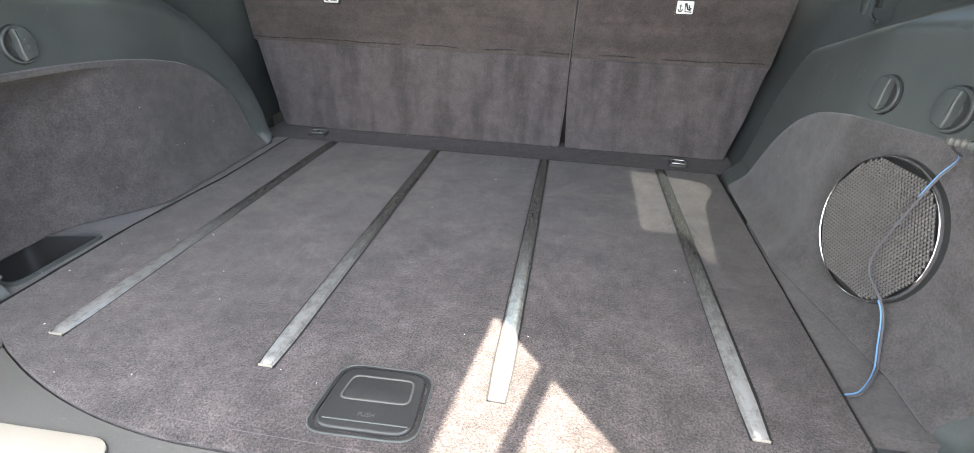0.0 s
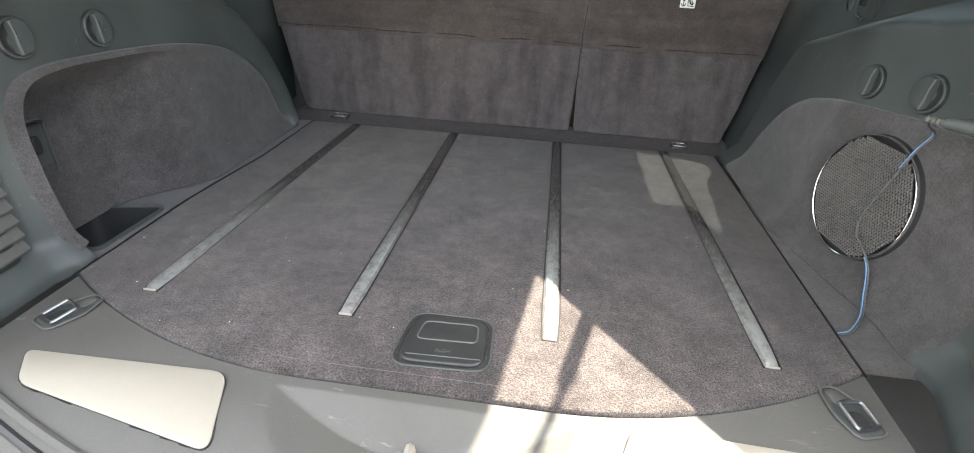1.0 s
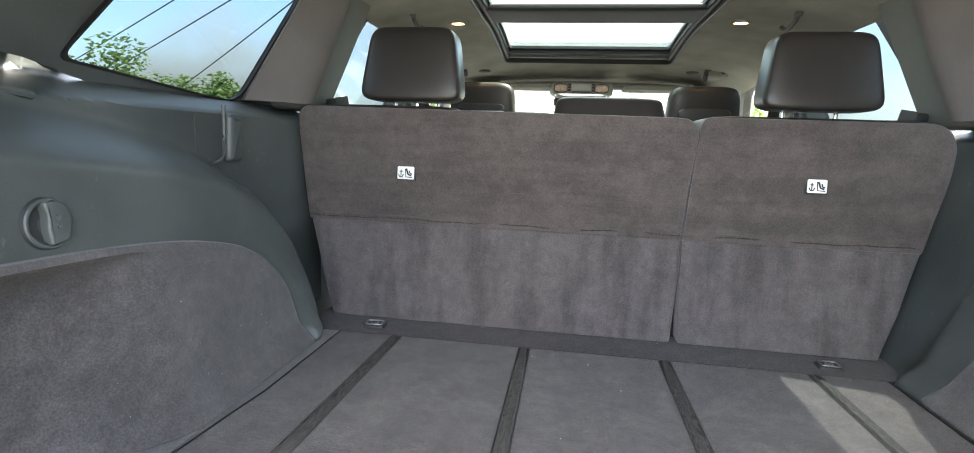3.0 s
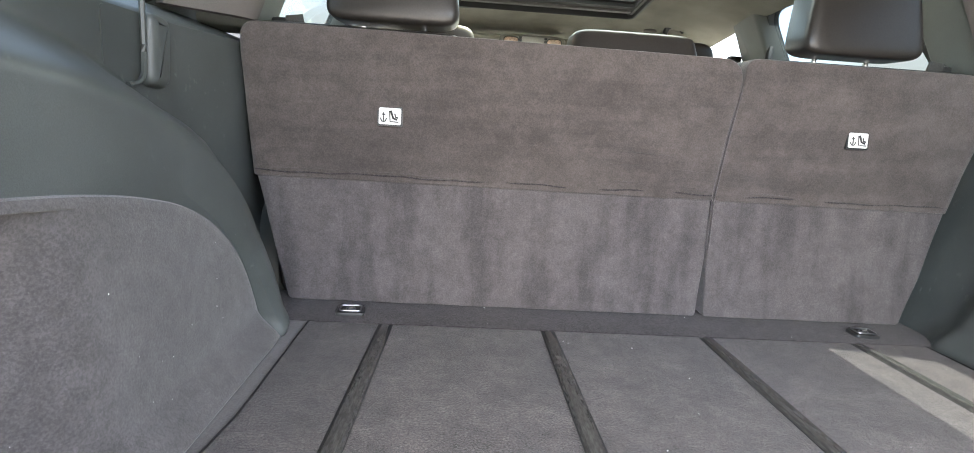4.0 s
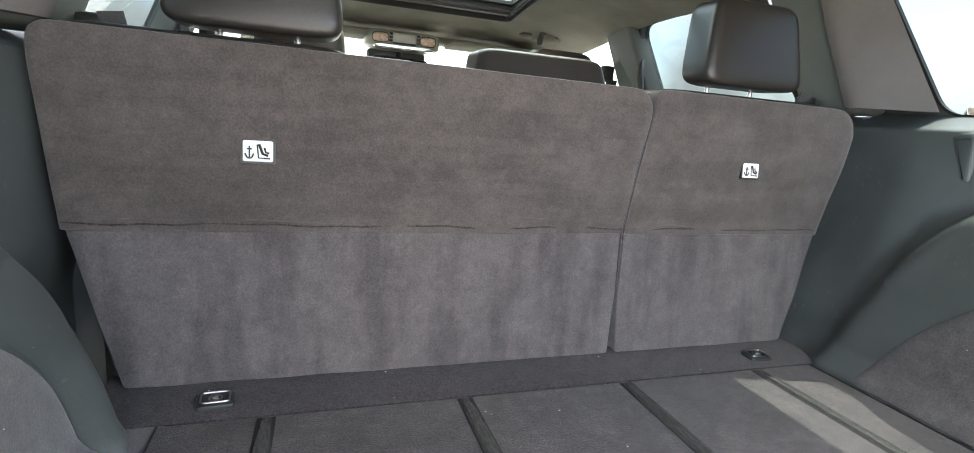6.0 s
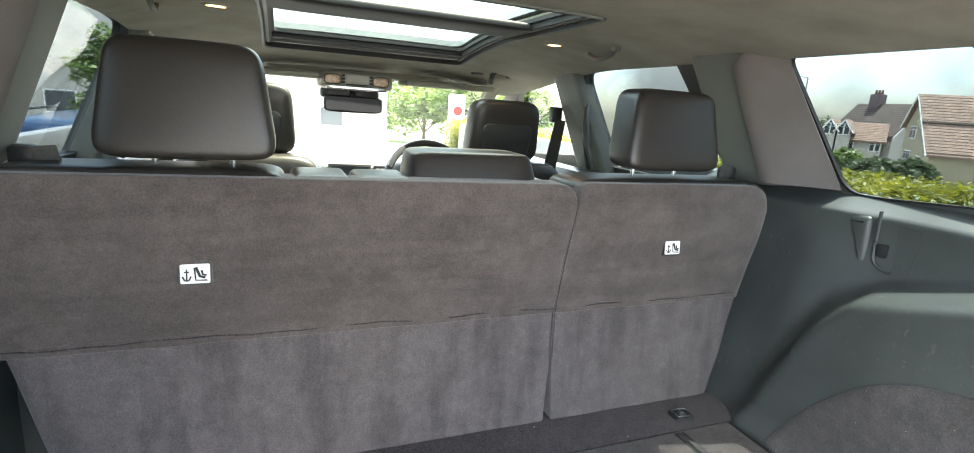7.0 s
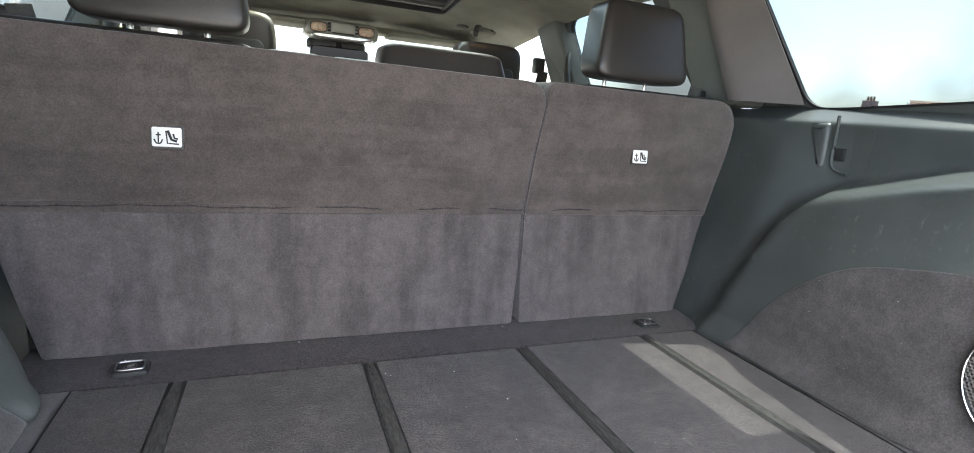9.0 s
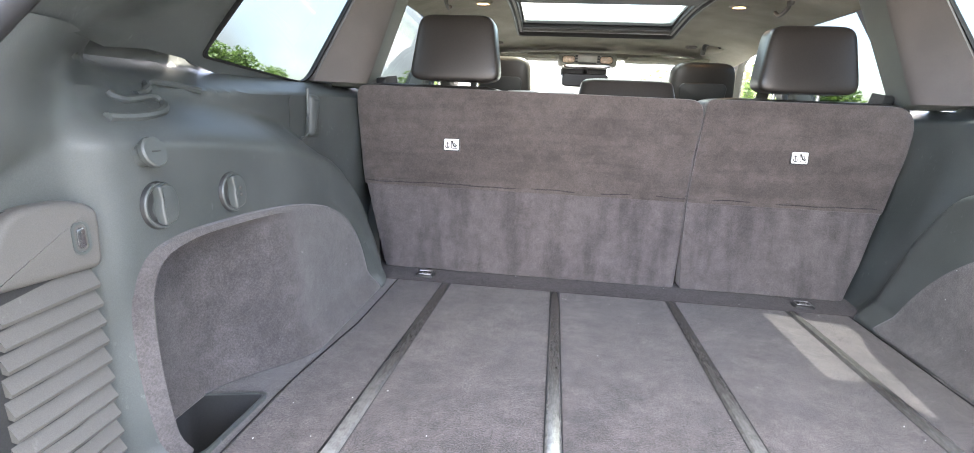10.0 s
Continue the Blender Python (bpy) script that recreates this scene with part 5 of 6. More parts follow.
for sgn, side in ((-1, "left"), (1, "right")):
    up = empty("cabin_wall_" + side, label="dark cabin side with pillars and door frames", category="cabin side", kind="structure")
    f = flank(sgn)
    # rear quarter panel with its window, the rear pillar
    outer = [Vector(p) for p in ((0.135, 0.524), (0.42, 0.526), (0.50, 0.531), (0.58, 0.524), (0.70, 0.500), (1.10, 0.488), (1.20, 0.492), (1.36, 0.80), (1.36, 0.86), (0.600, 0.86), (0.512, 0.80), (0.1605, 0.55))]
    part("quarter_panel", panel_round(outer, QUARTER, sgn), PLASTIC, up, "moulded rear pillar trim")
    qs = [Vector((0.89, 0.65)) + (p - Vector((0.89, 0.65))) * 1.012 for p in QUARTER]
    qi = [Vector((0.89, 0.65)) + (p - Vector((0.89, 0.65))) * 0.984 for p in QUARTER]
    part("window_seal", ring_bm(qs, qi, f, 0.004, -0.007), RUBBER, up)
    win = empty("window_quarter_" + side, label="tinted rear quarter window with a black seal", category="window", kind="structure")
    part("pane", prism(QUARTER, f, -0.002, -0.006), PRIVACY, win)
    # C pillar
    cp = rounded([(1.150, 0.500), (1.285, 0.496), (1.388, 0.80), (1.225, 0.80)], [0.03, 0.03, 0.03, 0.03], 5)
    part("middle_pillar", prism(cp, lambda u, v, w: (sgn * (0.705 - 0.28 * (v - 0.52) - w), u, v), 0.01, -0.08, 0.010, 4), PILLAR_GREY, up, "grey pillar trim")
    def pad(t, v):
        # from the window seal round to the pillar
        rear, front = 1.052 + 0.375 * (v - 0.512), 1.178 + 0.27 * (v - 0.510)
        front -= 0.025 * sstep(0.745, 0.782, v) ** 2
        y = rear + (front - rear) * t
        x = (0.798 - 0.42 * (v - 0.52)) * (1 - sstep(-0.25, 0.85, t)) + (0.683 - 0.28 * (v - 0.52)) * sstep(-0.25, 0.85, t)
        x += 0.010 * sstep(0.90, 1.0, t) ** 2 + 0.012 * sstep(0.752, 0.782, v) ** 2
        return (sgn * x, y, v)
    part("pillar_pad", thicken(grid_bm(steps(0, 1, 16), steps(0.509, 0.782, 24), pad), (sgn * 0.02, 0.012, 0)), PILLAR, up, "taupe padded pillar cover")
    # rear door
    door_out = [Vector(p) for p in ((1.29, 0.40), (1.98, 0.40), (2.04, 0.84), (1.45, 0.84))]
    part("rear_door_frame", angle_frame(door_out, REAR_DOOR, flank(sgn, 0.77, 0.38), 0.0, -0.035), PLASTIC_BLACK, up)
    w2 = empty("window_rear_" + side, label="tinted rear door window", category="window", kind="structure")
    part("pane", prism(REAR_DOOR, flank(sgn, 0.77, 0.38), -0.018, -0.022), PRIVACY, w2)
    part("door_trim", box_bm(min(sgn * 0.70, sgn * 0.78), max(sgn * 0.70, sgn * 0.78), 1.31, 2.9, -0.40, 0.425, 0.02), PLASTIC, up)
    # B pillar with belt and grab bar
    bp = rounded([(1.88, 0.38), (2.08, 0.38), (2.13, 0.78), (1.98, 0.80)], 0.02)
    part("door_pillar", prism(bp, lambda u, v, w: (sgn * (0.735 - 0.36 * (v - 0.52) - w), u, v), 0.01, -0.06, 0.015, 3), PILLAR_GREY, up, "grey door pillar")
    part("pillar_handle", tube_bm(smooth_curve([(sgn * 0.70, 1.955, 0.66), (sgn * 0.685, 1.93, 0.60), (sgn * 0.69, 1.915, 0.50), (sgn * 0.71, 1.91, 0.44)], 6), 0.012, 8), PLASTIC_BLACK, up)
    # front door
    fd = [Vector(p) for p in ((2.06, 0.38), (3.12, 0.34), (2.70, 0.70), (2.50, 0.84), (2.06, 0.84))]
    part("front_door_frame", angle_frame(fd, FRONT_DOOR, flank(sgn, 0.765, 0.40), 0.0, -0.035), PLASTIC_GREY, up)
    w3 = empty("window_front_" + side, label="clear front door window", category="window", kind="structure")
    part("pane", prism(FRONT_DOOR, flank(sgn, 0.765, 0.40), -0.018, -0.022), CLEAR, w3)
    # lower body, closing the boot on the outside
    part("body_side", box_bm(min(sgn * 0.86, sgn * 0.90), max(sgn * 0.86, sgn * 0.90), -0.10, 3.9, -0.55, 0.50, 0.02), PAINT, up)
    # outer skin between the opening and the windows, closing on the trim by the glass
    def skin(t, z):
        rx, ry = lerp_table(RIM_X, z) + 0.06, lerp_table(RIM_Y, z) - 0.012
        x = rx + (0.875 - 0.40 * max(0, z - 0.5) - rx) * sstep(-0.1, 0.35, t)
        x += (0.818 - 0.42 * max(0, z - 0.52) - x) * sstep(0.72, 1.0, t)
        return (sgn * x, ry + max(0.05, lerp_table(SKIN_END, z) - ry) * t, z)
    part("quarter_skin", grid_bm(steps(0, 1, 14), steps(-0.5, 0.86, 28), skin), PAINT, up)
    part("waist_skin", grid_bm(steps(0.55, 1.36, 20), steps(0, 1, 3), lambda y, t: (sgn * (0.820 + 0.055 * t), y, 0.522 - 0.075 * (min(y, 1.0) - 0.64) - 0.03 * t)), PAINT, up)
    rim = [(sgn * lerp_table(RIM_X, z), lerp_table(RIM_Y, z), z) for z in steps(-0.03, 0.84, 30)]
    part("opening_seal", tube_bm([Vector(q) + Vector((sgn * 0.006, -0.006, 0)) for q in rim], 0.011, 10), RUBBER, up, "black rubber opening seal")
    part("opening_edge", tube_bm([Vector(q) + Vector((sgn * 0.045, -0.012, 0.0)) for q in rim], 0.028, 10), PAINT, up, "pale painted body edge")

# headliner with the sunroof opening
RL, RR, RY0, RY1 = -0.362, 0.312, 1.285, 2.255


def roof_z(x, y):
    a = min(1, abs(x) / 0.66)
    return 0.828 - 0.055 * a ** 4 - 0.085 * sstep(1.75, 2.70, y) - 0.012 * sstep(0.7, 0.3, y)


def roof_rect(grow, r, front=0.0):
    """The outline of the sunroof opening, grown by that much."""
    return rounded([(RL - grow, RY0 - grow), (RR + grow, RY0 - grow), (RR + grow, RY1 + grow - front), (RL - grow, RY1 + grow - front)], r)


def even(ol, k=8):
    """Each edge of an outline cut into k, so that alike outlines keep the same number of points."""
    n = len(ol)
    return [Vector(ol[i]).lerp(Vector(ol[(i + 1) % n]), j / k) for i in range(n) for j in range(k)]


def over_roof(h):
    return lambda u, v, w: (u, v, roof_z(0, v) + h + w)


def lean_bar(x0, x1, y0, y1, h0, h1, n=12):
    """A bar lying along the slope of the roof."""
    bm = grid_bm(steps(x0, x1, 2), steps(y0, y1, n), lambda x, y: (x, y, roof_z(0, y) + h0))
    return thicken(bm, (0, 0, h1 - h0))


xs = steps(-0.68, RL, 10) + steps(RL, RR, 16)[1:] + steps(RR, 0.68, 10)[1:]
ys = steps(0.515, RY0, 20) + steps(RY0, RY1, 20)[1:] + steps(RY1, 2.72, 14)[1:]
bm = grid_bm(xs, ys, lambda x, y: (x, y, roof_z(x, y)), lambda x, y: RL < x < RR and RY0 < y < RY1)
thicken(bm, (0, 0, 0.05))
ceiling = tagged(part("ceiling", bm, LINER), "grey-beige cloth headliner with a long sunroof opening", "headliner", kind="structure")

roof = empty("sunroof", label="double glazed sunroof with a dark frame and crossbar", category="sunroof", kind="structure")
part("trim_ring", tube_bm([(p.x, p.y, roof_z(p.x, p.y) - 0.001) for p in even(roof_rect(0.003, 0.035))], 0.0045, 8, True), PILLAR_GREY, roof, "pale beading round the opening")
part("well", ring_bm(even(roof_rect(0.004, 0.035)), even(roof_rect(-0.002, 0.033)), over_roof(-0.006), 0.0, 0.045), RUBBER, roof)
part("frame", ring_bm(even(roof_rect(0.03, 0.03)), even(roof_rect(-0.030, 0.02, 0.075)), over_roof(0.020), 0.0, 0.010), RUBBER, roof)
for a, b in ((RL, RL + 0.022), (RR - 0.022, RR)):
    part("rail", lean_bar(a, b, RY0, RY1, 0.006, 0.022), RUBBER, roof)
    part("rail_channel", lean_bar(a + 0.007, b - 0.007, RY0 + 0.02, RY1 - 0.02, 0.003, 0.008), PLASTIC_GREY, roof)
part("front_rail", lean_bar(RL + 0.02, RR - 0.02, RY1 - 0.085, RY1 - 0.060, 0.008, 0.024, 3), RUBBER, roof)
part("front_lip", lean_bar(RL + 0.02, RR - 0.02, RY1 - 0.045, RY1 - 0.028, 0.004, 0.022, 3), PLASTIC_GREY, roof)
part("crossbar", super_bm(((RL + RR) / 2, 1.690, roof_z(0, 1.69) + 0.012), ((RR - RL) / 2, 0.092, 0.013), 0.5, 0.12), RUBBER, roof)
part("front_pane", lean_bar(RL, RR, 1.69, RY1 - 0.02, 0.034, 0.038), ROOFGLASS, roof)
part("rear_pane", lean_bar(RL, RR, RY0, 1.66, 0.034, 0.038), ROOFGLASS, roof)
part("roof_skin", ring_bm(even(rounded([(-0.60, 0.505), (0.60, 0.505), (0.66, 2.72), (-0.66, 2.72)], 0.05)), even(roof_rect(-0.012, 0.05)), lambda u, v, w: (u, v, 0.885 - 0.08 * (u / 0.7) ** 4 - 0.085 * sstep(1.75, 2.70, v) + w), 0.0, 0.02), PAINT, roof)

# lamps, handles and coat hooks in the headliner
for x in (-0.452, 0.412):
    lamp = empty("reading_lamp", label="small warm reading lamp set in the headliner", category="reading lamp", group="reading lamps")
    m = Matrix.Translation((x, 1.700, roof_z(x, 1.700) - 0.001)) @ pose(0, 0, 0, 180, 0, 0)
    part("bezel", lathe_bm([(0.034, -0.004), (0.032, 0.003), (0.022, 0.005), (0.020, 0.001)], m @ Matrix.Diagonal((1.0, 0.7, 1, 1))), LINER, lamp)
    part("lens", lathe_bm([(0.020, 0.001), (0.014, 0.004), (0, 0.005)], m @ Matrix.Diagonal((1.0, 0.7, 1, 1))), LAMP, lamp, "glowing amber lens")
for x in (-0.47, 0.422):
    sp = empty("ceiling_speaker", label="small round grille in the headliner", category="ceiling grille", group="ceiling grilles")
    m = Matrix.Translation((x, 2.36, roof_z(x, 2.36) - 0.001)) @ pose(0, 0, 0, 180, 0, 0)
    part("disc", lathe_bm([(0.026, -0.004), (0.026, 0.003), (0.020, 0.006), (0, 0.006)], m), PILLAR, sp)
for x in (-0.555, 0.511):
    s = 1 if x > 0 else -1
    g = empty("grab_handle", label="grey folding roof grab handle with coat hook", category="grab handle", group="roof grab handles")
    part("bar", tube_bm(smooth_curve([(x, 1.54, 0.806), (x, 1.56, 0.788), (x + 0.006 * s, 1.63, 0.782), (x + 0.012 * s, 1.69, 0.800)], 5), 0.0062, 8), PLASTIC_GREY, g)
    part("mount", super_bm((x, 1.54, 0.806), (0.008, 0.014, 0.010), 0.5, 0.5), PLASTIC_GREY, g)
for x in (-0.575, 0.492):
    s = 1 if x > 0 else -1
    g = empty("front_grab_handle", label="dark front roof grab handle curling from a pale boss", category="grab handle", group="front grab handles")
    part("boss", super_bm((x + 0.02 * s, 2.36, 0.752), (0.050, 0.060, 0.020), 0.7, 0.7), LINER, g)
    part("bar", tube_bm(smooth_curve([(x - 0.028 * s, 2.31, 0.735), (x - 0.024 * s, 2.30, 0.760), (x, 2.295, 0.774), (x + 0.028 * s, 2.30, 0.766), (x + 0.040 * s, 2.31, 0.752)], 6), 0.0105, 10), PLASTIC_BLACK, g)
    part("bar_end", super_bm((x - 0.030 * s, 2.308, 0.732), (0.010, 0.010, 0.014), 0.6, 0.6), PLASTIC_GREY, g)

# windscreen, its pillars and header
ws = empty("windscreen", label="clear raked windscreen", category="windscreen", kind="structure")
part("pane", thicken(grid_bm(steps(-0.68, 0.68, 12), steps(0, 1, 6), lambda x, t: (x * (0.86 + 0.14 * t), 2.66 + 0.72 * t - 0.10 * (x / 0.68) ** 2, 0.735 - 0.45 * t)), (0, 0, 0.005)), CLEAR, ws)
for sgn in (-1, 1):
    part("front_pillar", tube_bm([(sgn * 0.575, 2.50, 0.765), (sgn * 0.60, 2.66, 0.70), (sgn * 0.70, 3.30, 0.30)], [0.04, 0.035, 0.035], 8), LINER, ws, "pale front pillar trim")
header = part("header_rail", super_bm((0, 2.68, 0.745), (0.60, 0.05, 0.03), 0.4, 0.3), LINER)
tagged(header, "beige cloth-covered header above the windscreen", "header", kind="structure")
for x0, x1 in ((-0.57, -0.175), (0.155, 0.535)):
    v = empty("sun_visor", label="grey-beige folded sun visor", category="sun visor", group="sun visors")
    part("board", box_bm(x0, x1, 2.44, 2.62, 0.695, 0.715, 0.009, 3, None), LINER, v)
    part("vanity_label", box_bm(x0 + 0.04, x0 + 0.15, 2.47, 2.55, 0.6925, 0.694), WHITE, v, "pale printed label") if x0 < 0 else None

cons = empty("overhead_console", label="grey overhead console with two lit amber lamps and buttons", category="overhead console")
part("housing", super_bm((-0.037, 2.53, 0.694), (0.146, 0.07, 0.036), 0.4, 0.4), CONSOLE_GREY, cons)
part("lower_lip", super_bm((-0.037, 2.462, 0.666), (0.118, 0.014, 0.009), 0.5, 0.4), CHROME, cons, "bright lower lip")
part("display", box_bm(-0.083, 0.009, 2.450, 2.47, 0.682, 0.716, 0.004), mat("pale_display", (0.42, 0.40, 0.36), 0.35, var=0.06, bump=0), cons, "pale display panel")
for dx in (-0.090, 0.016):
    for dz in (0.686, 0.699, 0.711):
        part("button", box_bm(dx - 0.006, dx + 0.006, 2.445, 2.460, dz - 0.004, dz + 0.004, 0.0015), PLASTIC_BLACK, cons)
part("slot_bar", box_bm(-0.080, 0.006, 2.447, 2.456, 0.6765, 0.6815, 0.001), PLASTIC_BLACK, cons)
AMBER = mat("amber_lens", (0.62, 0.44, 0.33), 0.22, var=0.25, scale=60, fine=260, bump=0.25)
for dx in (-0.128, 0.054):
    lens = part("map_lamp", super_bm((dx, 2.464, 0.696), (0.030, 0.012, 0.017), 0.6, 0.5), AMBER, cons, "pale amber ribbed lamp lens")
    part("lens_rim", tube_bm([(dx + 0.031 * math.copysign(abs(math.cos(a)) ** 0.6, math.cos(a)), 2.458, 0.696 + 0.018 * math.copysign(abs(math.sin(a)) ** 0.6, math.sin(a))) for a in steps(0, 2 * math.pi, 24)[:-1]], 0.0022, 6, True), PLASTIC_GREY, lens)
mir = empty("rear_view_mirror", label="dark rear-view mirror on a stalk under the console", category="rear-view mirror")
part("shell", super_bm((-0.037, 2.565, 0.603), (0.118, 0.022, 0.034), 0.35, 0.35), PLASTIC_BLACK, mir)
part("glass", prism(rounded([(-0.11, -0.027), (0.11, -0.027), (0.11, 0.027), (-0.11, 0.027)], 0.015), lambda u, v, w: (-0.037 + u, 2.5415 - w, 0.603 + v), 0.002, -0.004), MIRROR, mir, "silvered glass")
part("stalk", tube_bm([(-0.037, 2.575, 0.63), (-0.037, 2.60, 0.69)], 0.012, 8), PLASTIC_BLACK, mir)
part("sensor_box", super_bm((-0.045, 2.62, 0.645), (0.12, 0.03, 0.025), 0.4, 0.4), PLASTIC_BLACK, mir)

# ---- front seats ----
def front_seat(x, name_label):
    s = empty("front_chair", label=name_label, category="front seat", group="front seats")
    part("backrest", super_bm((x, 1.98, 0.10), (0.25, 0.075, 0.36), 0.3, 0.3, 0.18, -0.05), LEATHER, s)
    part("side_bolster", super_bm((x - 0.19, 2.06, 0.10), (0.05, 0.07, 0.30), 0.4, 0.4, 0.1, -0.04), LEATHER, s)
    part("side_bolster", super_bm((x + 0.19, 2.06, 0.10), (0.05, 0.07, 0.30), 0.4, 0.4, 0.1, -0.04), LEATHER, s)
    part("cushion", super_bm((x, 2.25, -0.16), (0.25, 0.26, 0.09), 0.35, 0.35), LEATHER, s)
    h = part("headrest", super_bm((x, 1.975, 0.555), (0.130, 0.05, 0.102), 0.36, 0.36, 0.1, -0.012), LEATHER, s, "black leather headrest")
    part("back_panel", prism(rounded([(-0.082, -0.075), (0.082, -0.075), (0.090, 0.02), (0.075, 0.035), (-0.075, 0.035), (-0.090, 0.02)], 0.014), lambda u, v, w: (x + u, 1.928 - w - 0.115 * v, 0.545 + v), 0.004, -0.02, 0.006, 3), PLASTIC_BLACK, h, "smooth rear shell")
    for dx in (-0.06, 0.06):
        part("post", tube_bm([(x + dx, 1.975, 0.40), (x + dx, 1.975, 0.48)], 0.007, 10), CHROME, s)
    part("lower_panel", prism(rounded([(-0.17, -0.20), (0.17, -0.20), (0.17, 0.25), (-0.17, 0.25)], 0.05), lambda u, v, w: (x + u, 1.915 - w - 0.11 * v, 0.10 + v), 0.0, -0.03, 0.01, 3), PLASTIC, s, "map pocket panel")
    return s


front_seat(0.385, "black leather driver's seat with a padded headrest")
front_seat(-0.405, "black leather front passenger seat with a padded headrest")

# ---- dashboard ----
dash = empty("dashboard", label="black dashboard with a central screen and vents", category="dashboard")
part("top_roll", super_bm((0, 3.02, 0.17), (0.72, 0.30, 0.13), 0.4, 0.25), PLASTIC, dash)
part("binnacle", super_bm((0.36, 2.80, 0.30), (0.20, 0.12, 0.075), 0.5, 0.5), PLASTIC, dash)
part("middle_console", box_bm(-0.16, 0.17, 2.72, 2.95, -0.2, 0.335, 0.03, 3), PLASTIC, dash)
part("screen_frame", box_bm(-0.125, 0.066, 2.702, 2.73, 0.240, 0.342, 0.006), PLASTIC_GREY, dash)
part("screen", box_bm(-0.112, 0.053, 2.699, 2.704, 0.251, 0.331), SCREEN, dash, "dark touch screen")
for k in range(6):
    part("vent_slat", box_bm(0.085, 0.148, 2.70, 2.72, 0.235 + k * 0.016, 0.241 + k * 0.016, 0.001), PLASTIC_GREY, dash)
part("vent_surround", box_bm(0.076, 0.157, 2.715, 2.74, 0.222, 0.335, 0.006), PLASTIC_BLACK, dash)
for dx in (0.31, 0.43):
    part("dial_ring", tube_bm([(dx + 0.048 * math.cos(a), 2.675, 0.33 + 0.048 * math.sin(a)) for a in steps(0, 2 * math.pi, 24)[:-1]], 0.004, 6, True), CHROME, dash)

wheel = empty("steering_wheel", label="black leather steering wheel with a silver insert", category="steering wheel")
mW = Matrix.Translation((0.285, 2.52, 0.285)) @ pose(0, 0, 0, -22, 0, 0)
part("rim", tube_bm([mW @ Vector((0.185 * math.cos(a), 0, 0.185 * math.sin(a))) for a in steps(0, 2 * math.pi, 48)[:-1]], 0.016, 10, True), LEATHER, wheel)
part("silver_insert", tube_bm([mW @ Vector((0.185 * math.cos(a), -0.012, 0.185 * math.sin(a))) for a in steps(2.15, 2.75, 8)], 0.011, 8), STEEL, wheel, "silver rim insert")
part("hub", super_bm((0, 0, 0), (0.075, 0.03, 0.06), 0.5, 0.5), PLASTIC_BLACK, wheel).matrix_basis = mW
for a in (0.1, math.pi - 0.1, -math.pi / 2):
    part("spoke", tube_bm([mW @ Vector((0.05 * math.cos(a), 0, 0.05 * math.sin(a))), mW @ Vector((0.18 * math.cos(a), 0, 0.18 * math.sin(a)))], 0.016, 8, squash=0.5), PLASTIC_BLACK, wheel)
console = part("centre_armrest", super_bm((-0.01, 2.2, 0.08), (0.10, 0.22, 0.10), 0.3, 0.3), LEATHER)
tagged(console, "black leather centre armrest between the front seats", "armrest")
gear = empty("gear_lever", label="black leather gear lever on the centre console", category="gear lever")
part("knob", super_bm((-0.13, 2.52, 0.285), (0.07, 0.05, 0.035), 0.7, 0.7), LEATHER, gear)
part("stalk", tube_bm([(-0.12, 2.52, 0.0), (-0.13, 2.52, 0.26)], 0.014, 8), CHROME, gear)

# seat belts
for sgn in (-1, 1):
    b = empty("seat_belt", label="black webbing seat belt from a pillar guide", category="seat belt", group="rear seat belts")
    part("guide", box_bm(min(sgn * 0.655, sgn * 0.69), max(sgn * 0.655, sgn * 0.69), 1.240, 1.272, 0.500, 0.532, 0.008, 2), PLASTIC_BLACK, b)
    part("webbing", prism([(0.014, 0.0), (0.045, 0.0), (0.056, 0.042), (0.024, 0.046)], lambda u, v, w: (sgn * (0.60 + u), 1.225 + w, 0.490 + v), 0.0, 0.003), mat("belt_webbing", (0.07, 0.07, 0.065), 0.8, var=0.2, scale=200, fine=900, bump=0.4) if sgn < 0 else bpy.data.materials["belt_webbing"], b)
    fb = empty("front_belt", label="dark front seat belt hanging from the door pillar", category="seat belt", group="front seat belts")
    part("guide", box_bm(min(sgn * 0.64, sgn * 0.685), max(sgn * 0.64, sgn * 0.685), 2.10, 2.135, 0.59, 0.65, 0.008, 2), PLASTIC_BLACK, fb)
    part("webbing", prism([(0.655, 0.60), (0.70, 0.60), (0.66, 0.30), (0.60, 0.30)], lambda u, v, w: (sgn * u, 2.10 + w, v), 0.0, 0.003), bpy.data.materials["belt_webbing"], fb)

